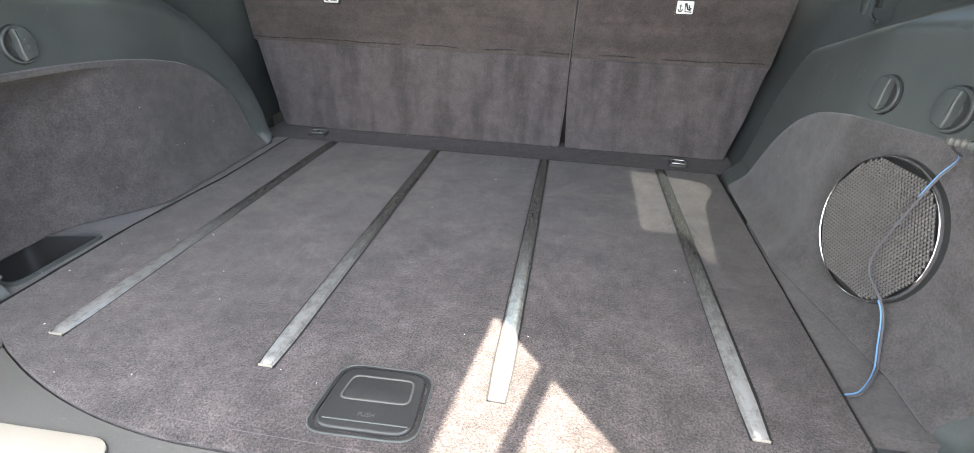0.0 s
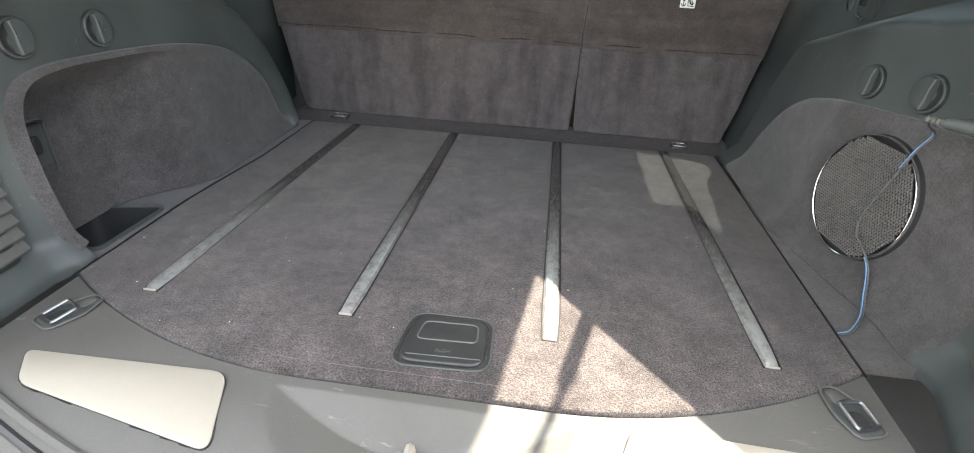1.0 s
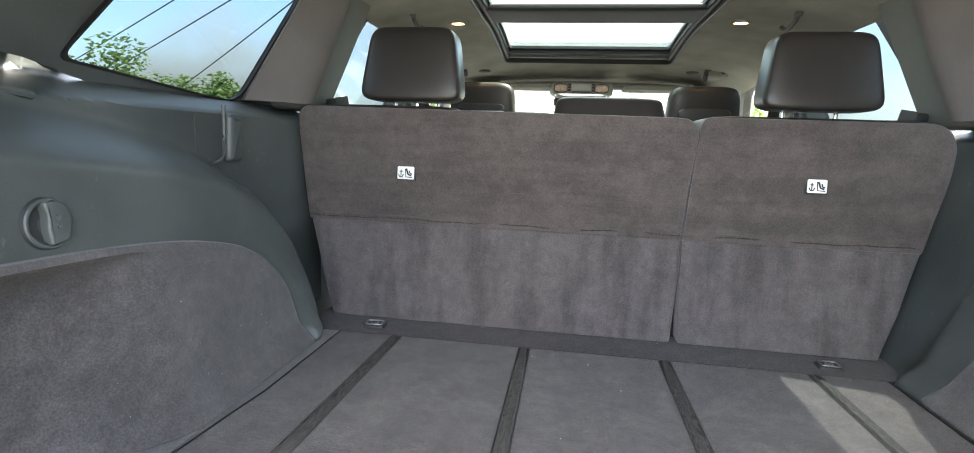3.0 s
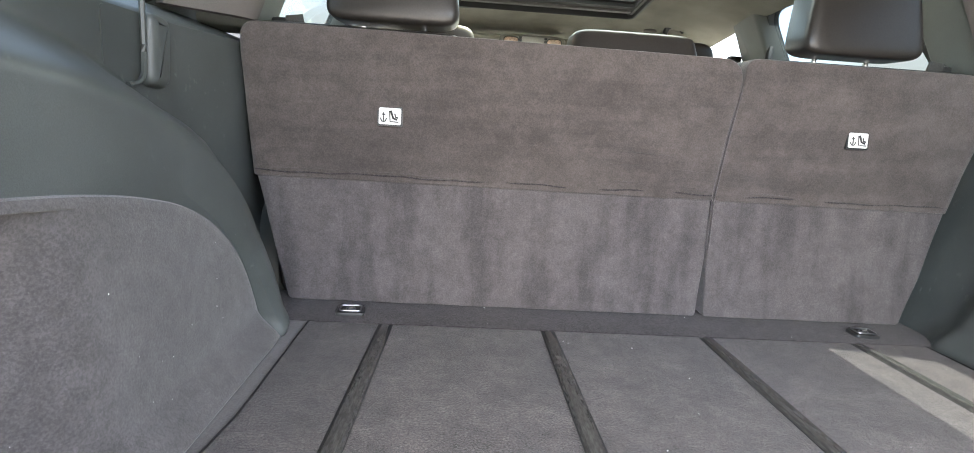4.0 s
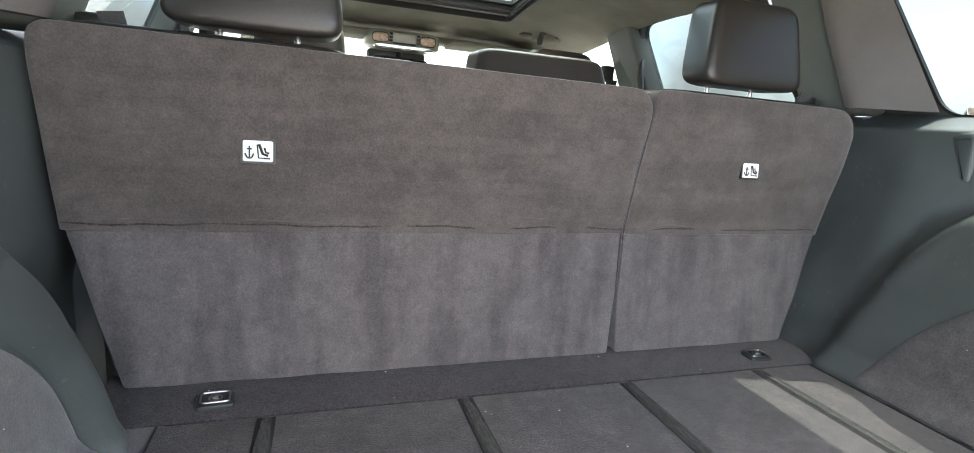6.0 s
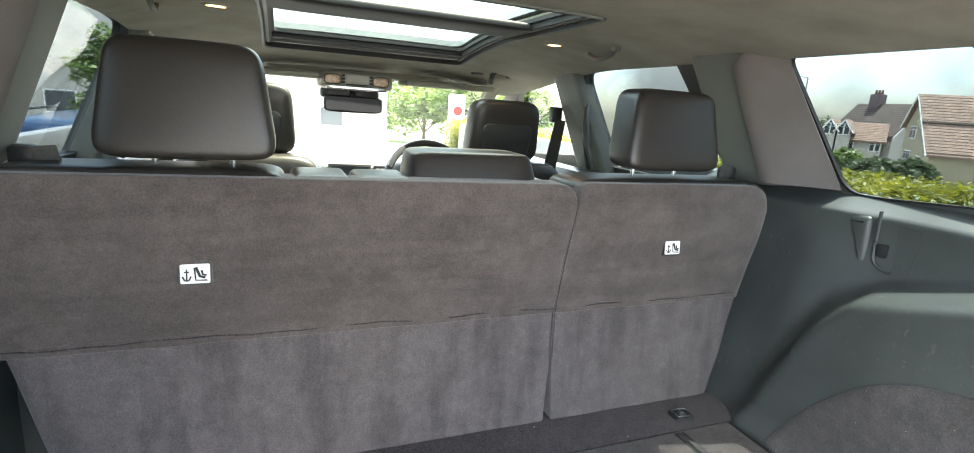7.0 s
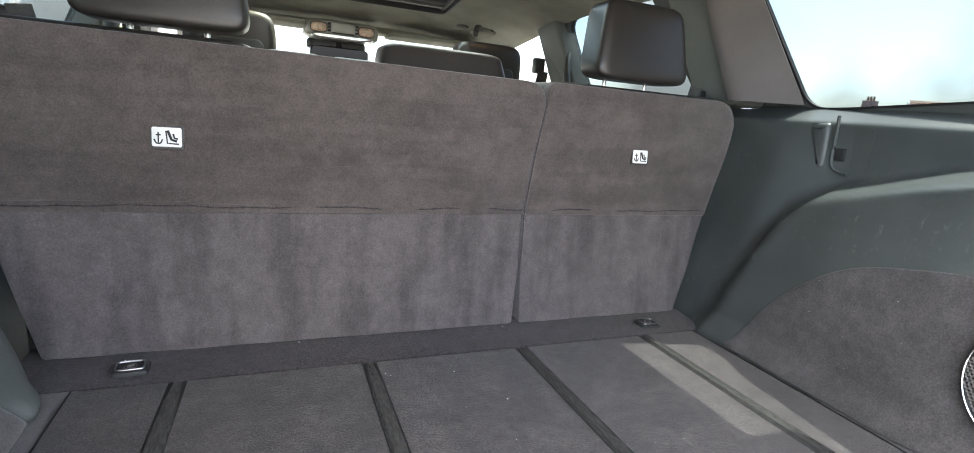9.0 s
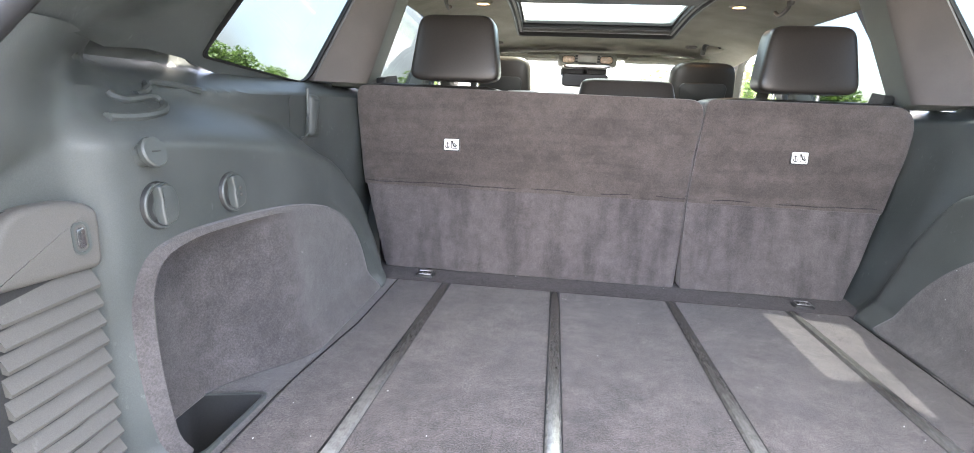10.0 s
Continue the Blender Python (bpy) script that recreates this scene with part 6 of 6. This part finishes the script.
# ---- raised tailgate and its struts ----
gate = empty("tailgate", label="raised grey tailgate on two gas struts", category="tailgate")
def gate_pt(x, t):
    return (x * (1 + 0.30 * t * (1 - 0.5 * t)), 0.512 - 1.049 * t, 0.80 + 0.6135 * t)
# out of view; left side made wider to keep the sun off that lining
part("shell", thicken(grid_bm(steps(-0.60, 0.472, 14), steps(0, 1.15, 20), gate_pt), (0.0, 0.03, 0.045)), PAINT, gate)
for sgn in (-1, 1):
    a, b = Vector((sgn * 0.52, 0.394, 0.716)), Vector((sgn * 0.576, 0.17, 1.0))
    part("strut_tube", tube_bm([a.lerp(b, 0.0), a.lerp(b, 0.55)], 0.011, 10), PLASTIC_BLACK, gate, "black gas strut")
    part("strut_rod", tube_bm([a.lerp(b, 0.5), b], 0.006, 8), CHROME, gate)

# ---- outside ----
def ground_z(x, y):
    return -0.80 - 0.052 * max(0, math.hypot(max(x, 0), max(y - 4, 0)) - 6) - 0.08 * min(max(y, 0), 9) * sstep(-0.5, -2.2, x)


def toward(az, dist):
    """A place at that bearing (degrees from straight ahead, to the right) and distance."""
    a = radians(az)
    return Vector((dist * math.sin(a), dist * math.cos(a)))


gx = [-400, -200, -100, -50, -20, -8, -4, -2.2, -1.6, -1.0, -0.5, 0, 2, 4, 6, 8, 10, 14, 20, 30, 40, 55, 70, 120, 250, 400]
gy = [-400, -200, -80, -30, -10, 0, 4, 7, 10, 14, 20, 30, 40, 55, 70, 120, 250, 400]
ground = tagged(part("ground", grid_bm(gx, gy, lambda x, y: (x, y, ground_z(x, y))), ASPHALT), "worn grey asphalt car park running to the horizon", "ground", kind="structure")
verge = tagged(part("verge", grid_bm([5.2, 8, 14, 25, 36], steps(-30, 90, 12), lambda x, y: (x, y, ground_z(x, y) + 0.02)), GRASS), "strip of grass beyond the hedge", "verge", kind="structure")


def leaves(n, where, size, seed, flat=0.0):
    rnd = random.Random(seed)
    verts, faces = [], []
    for _ in range(n):
        c, s = where(rnd)
        s *= size * rnd.uniform(0.6, 1.3)
        a, b = rnd.uniform(0, 6.283), rnd.uniform(-1.2, 1.2) * (1 - flat)
        u = Vector((math.cos(a), math.sin(a), math.sin(b) * 0.6)).normalized()
        v = u.cross(Vector((rnd.uniform(-1, 1), rnd.uniform(-1, 1), rnd.uniform(0.2, 1)))).normalized()
        k = len(verts)
        verts += [c - u * s, c + v * s * 0.45, c + u * s, c - v * s * 0.45]
        faces.append((k, k + 1, k + 2, k + 3))
    return verts, faces


def raw(name, verts, faces, material, parent=None, label=""):
    me = bpy.data.meshes.new(name)
    me.from_pydata([tuple(v) for v in verts], [], faces)
    me.materials.append(material)
    ob = new(name, me)
    if parent:
        ob.parent = parent
    if label:
        ob["label"] = label
    return ob


def tree(x, y, tall, spread, seed, n=2600, size=0.16, material=LEAF, label="leafy green tree with an uneven crown"):
    t = empty("tree", label=label, category="tree", group="trees round the car park")
    rnd = random.Random(seed)
    g = ground_z(x, y)
    base = Vector((x, y, g))
    top = base + Vector((rnd.uniform(-0.3, 0.3), rnd.uniform(-0.3, 0.3), tall * 0.75))
    bms = [tube_bm([base - Vector((0, 0, 0.1)), base.lerp(top, 0.45) + Vector((0.05, 0.03, 0)), top], [tall * 0.03, tall * 0.02, tall * 0.006], 8)]
    blobs = []
    for k in range(9):
        h = rnd.uniform(0.32, 0.95)
        a = rnd.uniform(0, 6.283)
        r = spread * rnd.uniform(0.25, 0.85) * (1.15 - 0.75 * abs(h - 0.55))
        c = base + Vector((r * math.cos(a), r * math.sin(a), tall * h))
        bms.append(tube_bm([base.lerp(top, max(0.2, h - 0.25)), base.lerp(top, h).lerp(c, 0.5), c], [tall * 0.011, tall * 0.007, tall * 0.003], 6))
        blobs.append((c, spread * rnd.uniform(0.32, 0.55)))
    blobs.append((top, spread * 0.45))
    part("trunk", join(*bms), BARK, t)

    def where(r):
        c, q = r.choice(blobs)
        d = Vector((r.gauss(0, 1), r.gauss(0, 1), r.gauss(0, 0.8)))
        d = d.normalized() * q * r.random() ** 0.45
        return c + d, 1.0
    v, f = leaves(n, where, size, seed + 1)
    raw("crown", v, f, material, t)
    return t


# clipped hedge by the bay
hedge = empty("hedge", label="bright yellow-green clipped hedge along the car park", category="hedge")
HX0, HX1, HTOP = 3.55, 4.55, 0.205


def hedge_where(r):
    y = r.uniform(-4, 13)
    top = HTOP + 0.075 * max(0, 3.7 - max(y, 0.5)) + 0.020 * math.sin(y * 2.1) + 0.05 * noise.noise(Vector((y * 1.7, 0, 0)))
    if r.random() < 0.5:
        x, z = r.uniform(HX0, HX1), top + r.gauss(0, 0.03)
    else:
        x, z = HX0 + r.gauss(0, 0.05), r.uniform(-0.5, top)
    return Vector((x, y, z)), 1.0


v, f = leaves(85000, hedge_where, 0.026, 5)
raw("foliage", v, f, LEAF_Y, hedge, "glossy yellow-green leaves")
part("thicket", box_bm(HX0 + 0.08, HX1 - 0.05, -4, 13, -0.85, HTOP - 0.06, 0.08, 2), LEAF_D, hedge, "dark twiggy inside of the hedge")


# houses
def house(az, dist, turn, wide, deep, eaves, ridge, wall_mat, roof_mat, label, windows, base=-3.9, chimney=True, gable_white=True, cat=0.0):
    h = empty("house", label=label, category="house", group="houses beyond the hedge")
    W, Dp = wide / 2, deep / 2
    W0 = W
    slope = (ridge - eaves) / W
    # cat: how much further down the right slope runs
    R = W + cat
    bm = bmesh.new()
    P = [(-W, -Dp), (R, -Dp), (R, Dp), (-W, Dp)]
    lo = [bm.verts.new((x, y, -1.0)) for x, y in P]
    hi = [bm.verts.new((x, y, ridge - slope * abs(x) - (0.12 if cat else 0))) for x, y in P]
    ra, rb = bm.verts.new((0, -Dp, ridge - 0.12)), bm.verts.new((0, Dp, ridge - 0.12))
    for i in range(4):
        j = (i + 1) % 4
        bm.faces.new((lo[i], lo[j], hi[j], hi[i]))
    bm.faces.new((hi[0], hi[1], ra))
    bm.faces.new((hi[2], hi[3], rb))
    part("wall", bm, wall_mat, h, smooth=False)
    ov = 0.35
    for s, W in ((-1, W), (1, R)):
        rf = part("roof_slope", thicken(grid_bm([0, s * (W + ov)], [-Dp - ov, Dp + ov], lambda x, y: (x, y, ridge - slope * abs(x))), (0, 0, 0.14)), roof_mat, h, "tiled roof slope", smooth=False)
        n = int((W + ov) / 0.24)
        for k in range(n):
            x0 = s * (k * 0.24)
            x1 = s * (k * 0.24 + 0.25)
            part("tile_course", thicken(grid_bm([x0, x1], [-Dp - ov, Dp + ov], lambda x, y, a=x0: (x, y, ridge + 0.15 - slope * abs(x) + (0.035 if abs(x) > abs(a) + 0.01 else 0.0))), (0, 0, 0.03)), roof_mat, rf, smooth=False)
        if gable_white:
            part("barge_board", tube_bm([(0, -Dp - ov, ridge + 0.06), (s * (W + ov), -Dp - ov, ridge - slope * (W + ov) + 0.06)], 0.075, 4), UPVC, h, "white barge board")
    if cat:
        part("gutter", tube_bm([(W0 + 0.02, y, ridge - slope * W0 + 0.16) for y in steps(-Dp - ov, Dp + ov, 4)], 0.17, 6), BARK, h, "dark gutter between the two roof slopes")
    if chimney:
        ch = part("chimney", box_bm(-0.5, 0.5, Dp * 0.3, Dp * 0.3 + 1.3, ridge - 0.6, ridge + 1.25, 0.03), BRICK, h, "dark brick chimney stack")
        for k in range(3):
            part("chimney_pot", lathe_bm([(0.13, 0), (0.15, 0.1), (0.11, 0.45), (0.13, 0.5), (0.0, 0.5)], Matrix.Translation((0, Dp * 0.3 + 0.25 + k * 0.4, ridge + 1.24)), 10), ROOFTILE, ch)
    for face, u, z, w, hh in windows:
        if face == "gable":
            m = Matrix.Translation((u, -Dp - 0.03, z))
        elif face == "right":
            m = Matrix.Translation((W + 0.03, u, z)) @ pose(0, 0, 0, 0, 0, 90)
        else:
            m = Matrix.Translation((-W - 0.03, u, z)) @ pose(0, 0, 0, 0, 0, -90)
        win = part("window", join(box_bm(-w / 2, w / 2, -0.05, 0.02, -hh / 2, hh / 2)), UPVC, h, "white window frame")
        win.matrix_basis = m
        for k in (-1, 1):
            p = part("pane", join(box_bm(k * w / 4 - w / 4 + 0.07, k * w / 4 + w / 4 - 0.07, -0.07, -0.04, -hh / 2 + 0.09, hh / 2 * 0.35), box_bm(k * w / 4 - w / 4 + 0.07, k * w / 4 + w / 4 - 0.07, -0.07, -0.04, hh / 2 * 0.45, hh / 2 - 0.09)), PANE, win)
    at = toward(az, dist)
    h.matrix_basis = pose(at.x, at.y, base, 0, 0, turn)
    return h


W2 = [("gable", 0.0, 4.6, 1.5, 1.3), ("gable", 0.3, 1.5, 1.7, 1.4), ("right", -2.0, 4.3, 1.2, 1.1), ("right", -2.2, 1.5, 1.3, 1.6), ("right", 2.2, 4.3, 1.2, 1.1)]
W3 = [("gable", 0.0, 4.9, 1.1, 1.2), ("gable", 0.2, 1.6, 1.2, 1.4), ("right", -1.0, 1.7, 1.0, 1.5)]
house(61.05, 60.3, -133.7, 4.8, 3.6, 5.6, 8.0, RENDERWALL, ROOFTILE, "cream rendered gabled house with a long clay roof slope", [("gable", -0.2, 4.9, 1.4, 1.1), ("gable", 2.2, 2.3, 1.0, 1.4), ("gable", -0.6, 2.9, 1.6, 0.9)], base=-3.9, chimney=False, cat=2.2)
house(53.75, 72, -60, 1.1, 7.0, 5.0, 5.8, WHITEWALL, ROOFTILE, "narrow pale gabled house front", W3[:2], base=-4.0, chimney=False)
house(54.75, 72, -60, 1.1, 7.0, 5.0, 5.8, WHITEWALL, ROOFTILE, "narrow pale gabled house front", W3[:2], base=-4.0, chimney=False)
house(56.0, 73, -146, 4.6, 3.6, 3.9, 5.6, WHITEWALL, ROOFTILE, "pale rendered house with a clay tiled roof", [("right", -1.2, 3.3, 1.0, 1.1), ("right", 1.2, 3.3, 1.0, 1.1)], base=-4.0, chimney=False)
house(57.5, 76.6, -10.2, 6.6, 8.0, 4.6, 7.9, WHITEWALL, ROOFDARK, "pale gabled house with a dark brick chimney", [("gable", -1.0, 3.4, 1.0, 1.1)], base=-4.0)
house(68.2, 63, -62, 8.4, 8.0, 5.6, 8.4, WHITEWALL, ROOFDARK, "pale rendered house with a low porch", [("gable", -2.1, 5.1, 1.7, 1.6), ("gable", 1.6, 5.1, 1.7, 1.6), ("gable", 1.6, 2.3, 1.7, 1.5)], base=-3.9, chimney=False)
house(66.5, 57.5, -152, 1.6, 2.9, 2.6, 3.5, WHITEWALL, ROOFDARK, "low glazed porch with a dark roof", [("right", -0.7, 1.7, 1.2, 1.0), ("right", 0.7, 1.7, 1.2, 1.0)], base=-3.1, chimney=False, gable_white=False)
house(51.2, 100, -60, 10.0, 9.0, 2.6, 4.8, WHITEWALL, ROOFDARK, "distant low house with a grey roof", W2[:2], base=-4.6, chimney=False)


def shrub(az, dist, rx, rz, seed, base=-3.2, material=LEAF_D):
    s = empty("shrub", label="rounded dark green garden shrub", category="shrub", group="garden shrubs")
    at = toward(az, dist)

    def where(r):
        d = Vector((r.gauss(0, 1), r.gauss(0, 1), r.gauss(0, 1))).normalized()
        k = 1 + 0.12 * noise.noise(d * 2.3)
        q = r.uniform(0.86, 1.0) * k
        return Vector((at.x + d.x * rx * q, at.y + d.y * rx * q, base + abs(d.z) * rz * q)), 1.0
    v, f = leaves(3500, where, 0.16, seed)
    raw("foliage", v, f, material, s)
    part("core", super_bm((at.x, at.y, base + rz * 0.25), (rx * 0.85, rx * 0.85, rz * 0.62), 0.9, 0.9), LEAF_D, s)


shrub(57.2, 42, 2.0, 2.1, 31, -2.9)
shrub(59.6, 42, 1.8, 2.2, 32, -2.9)
shrub(54.9, 46, 1.8, 2.5, 33, -3.0, LEAF)

# street lamp
lamp = empty("street_lamp", label="tall grey street lamp on the road beyond", category="street lamp")
at = toward(50.9, 60)
gz = -4.0
part("column", tube_bm([(at.x, at.y, gz), (at.x, at.y, gz + 4), (at.x, at.y, gz + 9.4)], [0.12, 0.09, 0.06], 8), POLE, lamp)
part("arm", tube_bm([(at.x, at.y, gz + 9.4), (at.x - 0.9, at.y + 0.7, gz + 9.55)], 0.05, 6), POLE, lamp)
part("head", super_bm((at.x - 1.1, at.y + 0.85, gz + 9.55), (0.4, 0.3, 0.08), 0.6, 0.6), POLE, lamp)

# trees
k = 0
for az, dist, tall, spread in ((-49, 42, 7.4, 3.4), (-44, 42, 8.0, 3.6), (-40.5, 44, 7.9, 3.2), (-54, 40, 6.6, 3.2), (-37, 46, 7.6, 3.0), (-33.5, 47, 6.6, 2.8), (-30, 47, 5.8, 2.6)):
    p = toward(az, dist)
    tree(p.x, p.y, tall, spread, 100 + k, 3200, 0.20)
    k += 1
p = toward(-14.6, 16)
tree(p.x, p.y, 3.6, 1.05, 140, 3000, 0.085, LEAF, "young street tree with bright green leaves")
for az, dist, tall, spread in ((14, 42, 5.4, 3.4), (18, 38, 5.0, 3.2), (21, 40, 5.4, 3.0), (24.5, 38, 5.0, 2.2), (10, 48, 5.4, 3.4)):
    p = toward(az, dist)
    tree(p.x, p.y, tall, spread, 200 + k, 2600, 0.26)
    k += 1
for az, dist in ((52.6, 95), (54.0, 96), (50.5, 98)):
    p = toward(az, dist)
    tree(p.x, p.y, 6.8, 3.8, 300 + k, 2600, 0.26, LEAF_D, "distant dark green tree")
    k += 1

# pale buildings ahead and to the left
def block(x0, x1, y0, y1, h, material, label, rows=2, cols=6):
    b = empty("building", label=label, category="building", group="buildings round the car park")
    g = ground_z((x0 + x1) / 2, y0)
    part("wall", box_bm(x0, x1, y0, y1, g - 1, g + h), material, b)
    part("parapet", box_bm(x0 - 0.15, x1 + 0.15, y0 - 0.15, y1 + 0.15, g + h, g + h + 0.35), CONCRETE, b)
    for r in range(rows):
        for c in range(cols):
            cx = x0 + (x1 - x0) * (c + 0.5) / cols
            cz = g + h * (r + 0.55) / rows
            w = part("window", box_bm(cx - 0.7, cx + 0.7, y0 - 0.06, y0 + 0.1, cz - 0.6, cz + 0.6), UPVC, b)
            part("pane", box_bm(cx - 0.62, cx + 0.62, y0 - 0.09, y0 - 0.05, cz - 0.52, cz + 0.52), PANE, w)


block(-14, 6, 34, 46, 4.0, WHITEWALL, "pale showroom building across the forecourt", 1, 3)
block(-26, -16, 40, 48, 3.2, CONCRETE, "pale grey building behind the street tree")

sign = empty("pillar_sign", label="white roadside pillar sign with a red roundel", category="sign")
p = toward(17.0, 26)
part("pillar", box_bm(p.x - 0.36, p.x + 0.36, p.y - 0.2, p.y + 0.2, -2.0, 1.1, 0.03), UPVC, sign)
part("roundel", lathe_bm([(0.22, 0.0), (0.22, 0.05), (0, 0.05)], Matrix.Translation((p.x, p.y - 0.2, 0.35)) @ pose(0, 0, 0, 90, 0, 0)), RED, sign, "red roundel")

board = empty("notice_board", label="dark notice board on two posts", category="notice board")
p = toward(3.0, 20)
part("panel", box_bm(p.x - 0.40, p.x + 0.40, p.y - 0.04, p.y + 0.04, -0.85, -0.55, 0.02), POLE, board)
for dx in (-0.4, 0.4):
    part("post", tube_bm([(p.x + dx, p.y, ground_z(p.x, p.y)), (p.x + dx, p.y, -0.6)], 0.04, 6), POLE, board)


def parked_car(x, y, turn, paint, label):
    """A tall off-road car, its tail towards -y, with the spare wheel on the tail door."""
    c = empty("parked_car", label=label, category="car", group="parked cars")
    part("body", super_bm((0, 0, 0.72), (0.91, 2.15, 0.36), 0.22, 0.18), paint, c)
    part("cabin", super_bm((0, -0.45, 1.30), (0.80, 1.62, 0.36), 0.30, 0.22, 0.14), paint, c)
    part("rear_glass", prism(rounded([(-0.58, 1.14), (0.58, 1.14), (0.52, 1.50), (-0.52, 1.50)], 0.08), lambda u, v, w: (u, -2.075 + 0.10 * (v - 1.14) / 0.36 - w, v), 0.012, -0.05, 0.008), PANE, c, "dark rear window")
    for sx in (-1, 1):
        part("side_glass", prism(rounded([(-1.75, 1.14), (0.85, 1.14), (0.55, 1.50), (-1.65, 1.50)], 0.08), lambda u, v, w, q=sx: (q * (0.795 - 0.10 * (v - 1.14) / 0.36 + w), u, v), 0.012, -0.05), PANE, c, "dark side windows")
        for yy in (-1.35, 1.35):
            w = part("wheel", lathe_bm([(0.22, -0.12), (0.36, -0.12), (0.38, 0), (0.36, 0.12), (0.22, 0.12), (0.0, 0.06)], Matrix.Translation((sx * 0.82, yy, 0.38)) @ pose(0, 0, 0, 0, 90, 0)), RUBBER, c)
            part("rim", lathe_bm([(0.22, 0.0), (0.12, 0.02), (0, 0.02)], Matrix.Translation((sx * 0.945, yy, 0.38)) @ pose(0, 0, 0, 0, 90 * sx, 0)), STEEL, w)
        part("tail_light", box_bm(sx * 0.80 - 0.06, sx * 0.80 + 0.06, -2.17, -2.10, 0.78, 1.02, 0.02), RED, c, "red tail light")
        part("roof_rail", tube_bm([(sx * 0.62, -1.8, 1.68), (sx * 0.62, -1.7, 1.72), (sx * 0.62, 0.5, 1.72), (sx * 0.62, 0.6, 1.67)], 0.018, 6), RUBBER, c)
    part("spare_cover", lathe_bm([(0.0, 0.0), (0.345, 0.0), (0.365, 0.03), (0.365, 0.20), (0.335, 0.235), (0.31, 0.24), (0.0, 0.25)], Matrix.Translation((0.10, -2.12, 0.98)) @ pose(0, 0, 0, 90, 0, 0), 36), SPARE, c, "dark grey spare wheel cover")
    part("bumper", super_bm((0, -2.18, 0.46), (0.88, 0.10, 0.13), 0.3, 0.25), PLASTIC_GREY, c)
    part("wiper", tube_bm([(0.05, -2.13, 1.13), (0.30, -2.11, 1.27)], 0.012, 6), RUBBER, c)
    c.matrix_basis = pose(x, y, ground_z(x, y), 0, 0, turn)


SPARE = mat("spare_wheel_cover", (0.05, 0.052, 0.056), 0.45, var=0.1, bump=0)
parked_car(-3.15, 10.9, 4, BLUECAR, "dark blue off-road car with a spare wheel on its tail door")

# floodlight mast ahead
mast = empty("floodlight_mast", label="slim mast carrying two floodlights on a crossbar", category="floodlight mast")
p = toward(5.6, 24)
mz = 4.0
part("column", tube_bm([(p.x, p.y, -0.8), (p.x, p.y, mz)], [0.09, 0.05], 8), POLE, mast)
part("crossbar", tube_bm([(p.x - 0.85, p.y, mz), (p.x + 0.85, p.y, mz)], 0.05, 6), POLE, mast)
for dx in (-0.85, 0.85):
    part("floodlight", box_bm(p.x + dx - 0.24, p.x + dx + 0.24, p.y - 0.2, p.y + 0.2, mz - 0.05, mz + 0.55, 0.08), POLE, mast)

# overhead wires
for i, (az0, e0, az1, e1) in enumerate(((-48, 8, -33, 19), (-45, 7, -31, 18), (-43, 6, -29, 16.5), (-38, 5, -28, 14))):
    w = empty("overhead_wire", label="thin black overhead wire", category="overhead wire", group="overhead wires")
    a, b = toward(az0, 45), toward(az1, 28)
    A, B = Vector((a.x, a.y, 0.4 + 45 * math.tan(radians(e0)))), Vector((b.x, b.y, 0.4 + 28 * math.tan(radians(e1))))
    A, B = A + (A - B) * 0.8, B + (B - A) * 0.8
    part("cable", tube_bm([A.lerp(B, t) - Vector((0, 0, 1.2 * t * (1 - t))) for t in steps(0, 1, 12)], 0.035, 5), RUBBER, w)
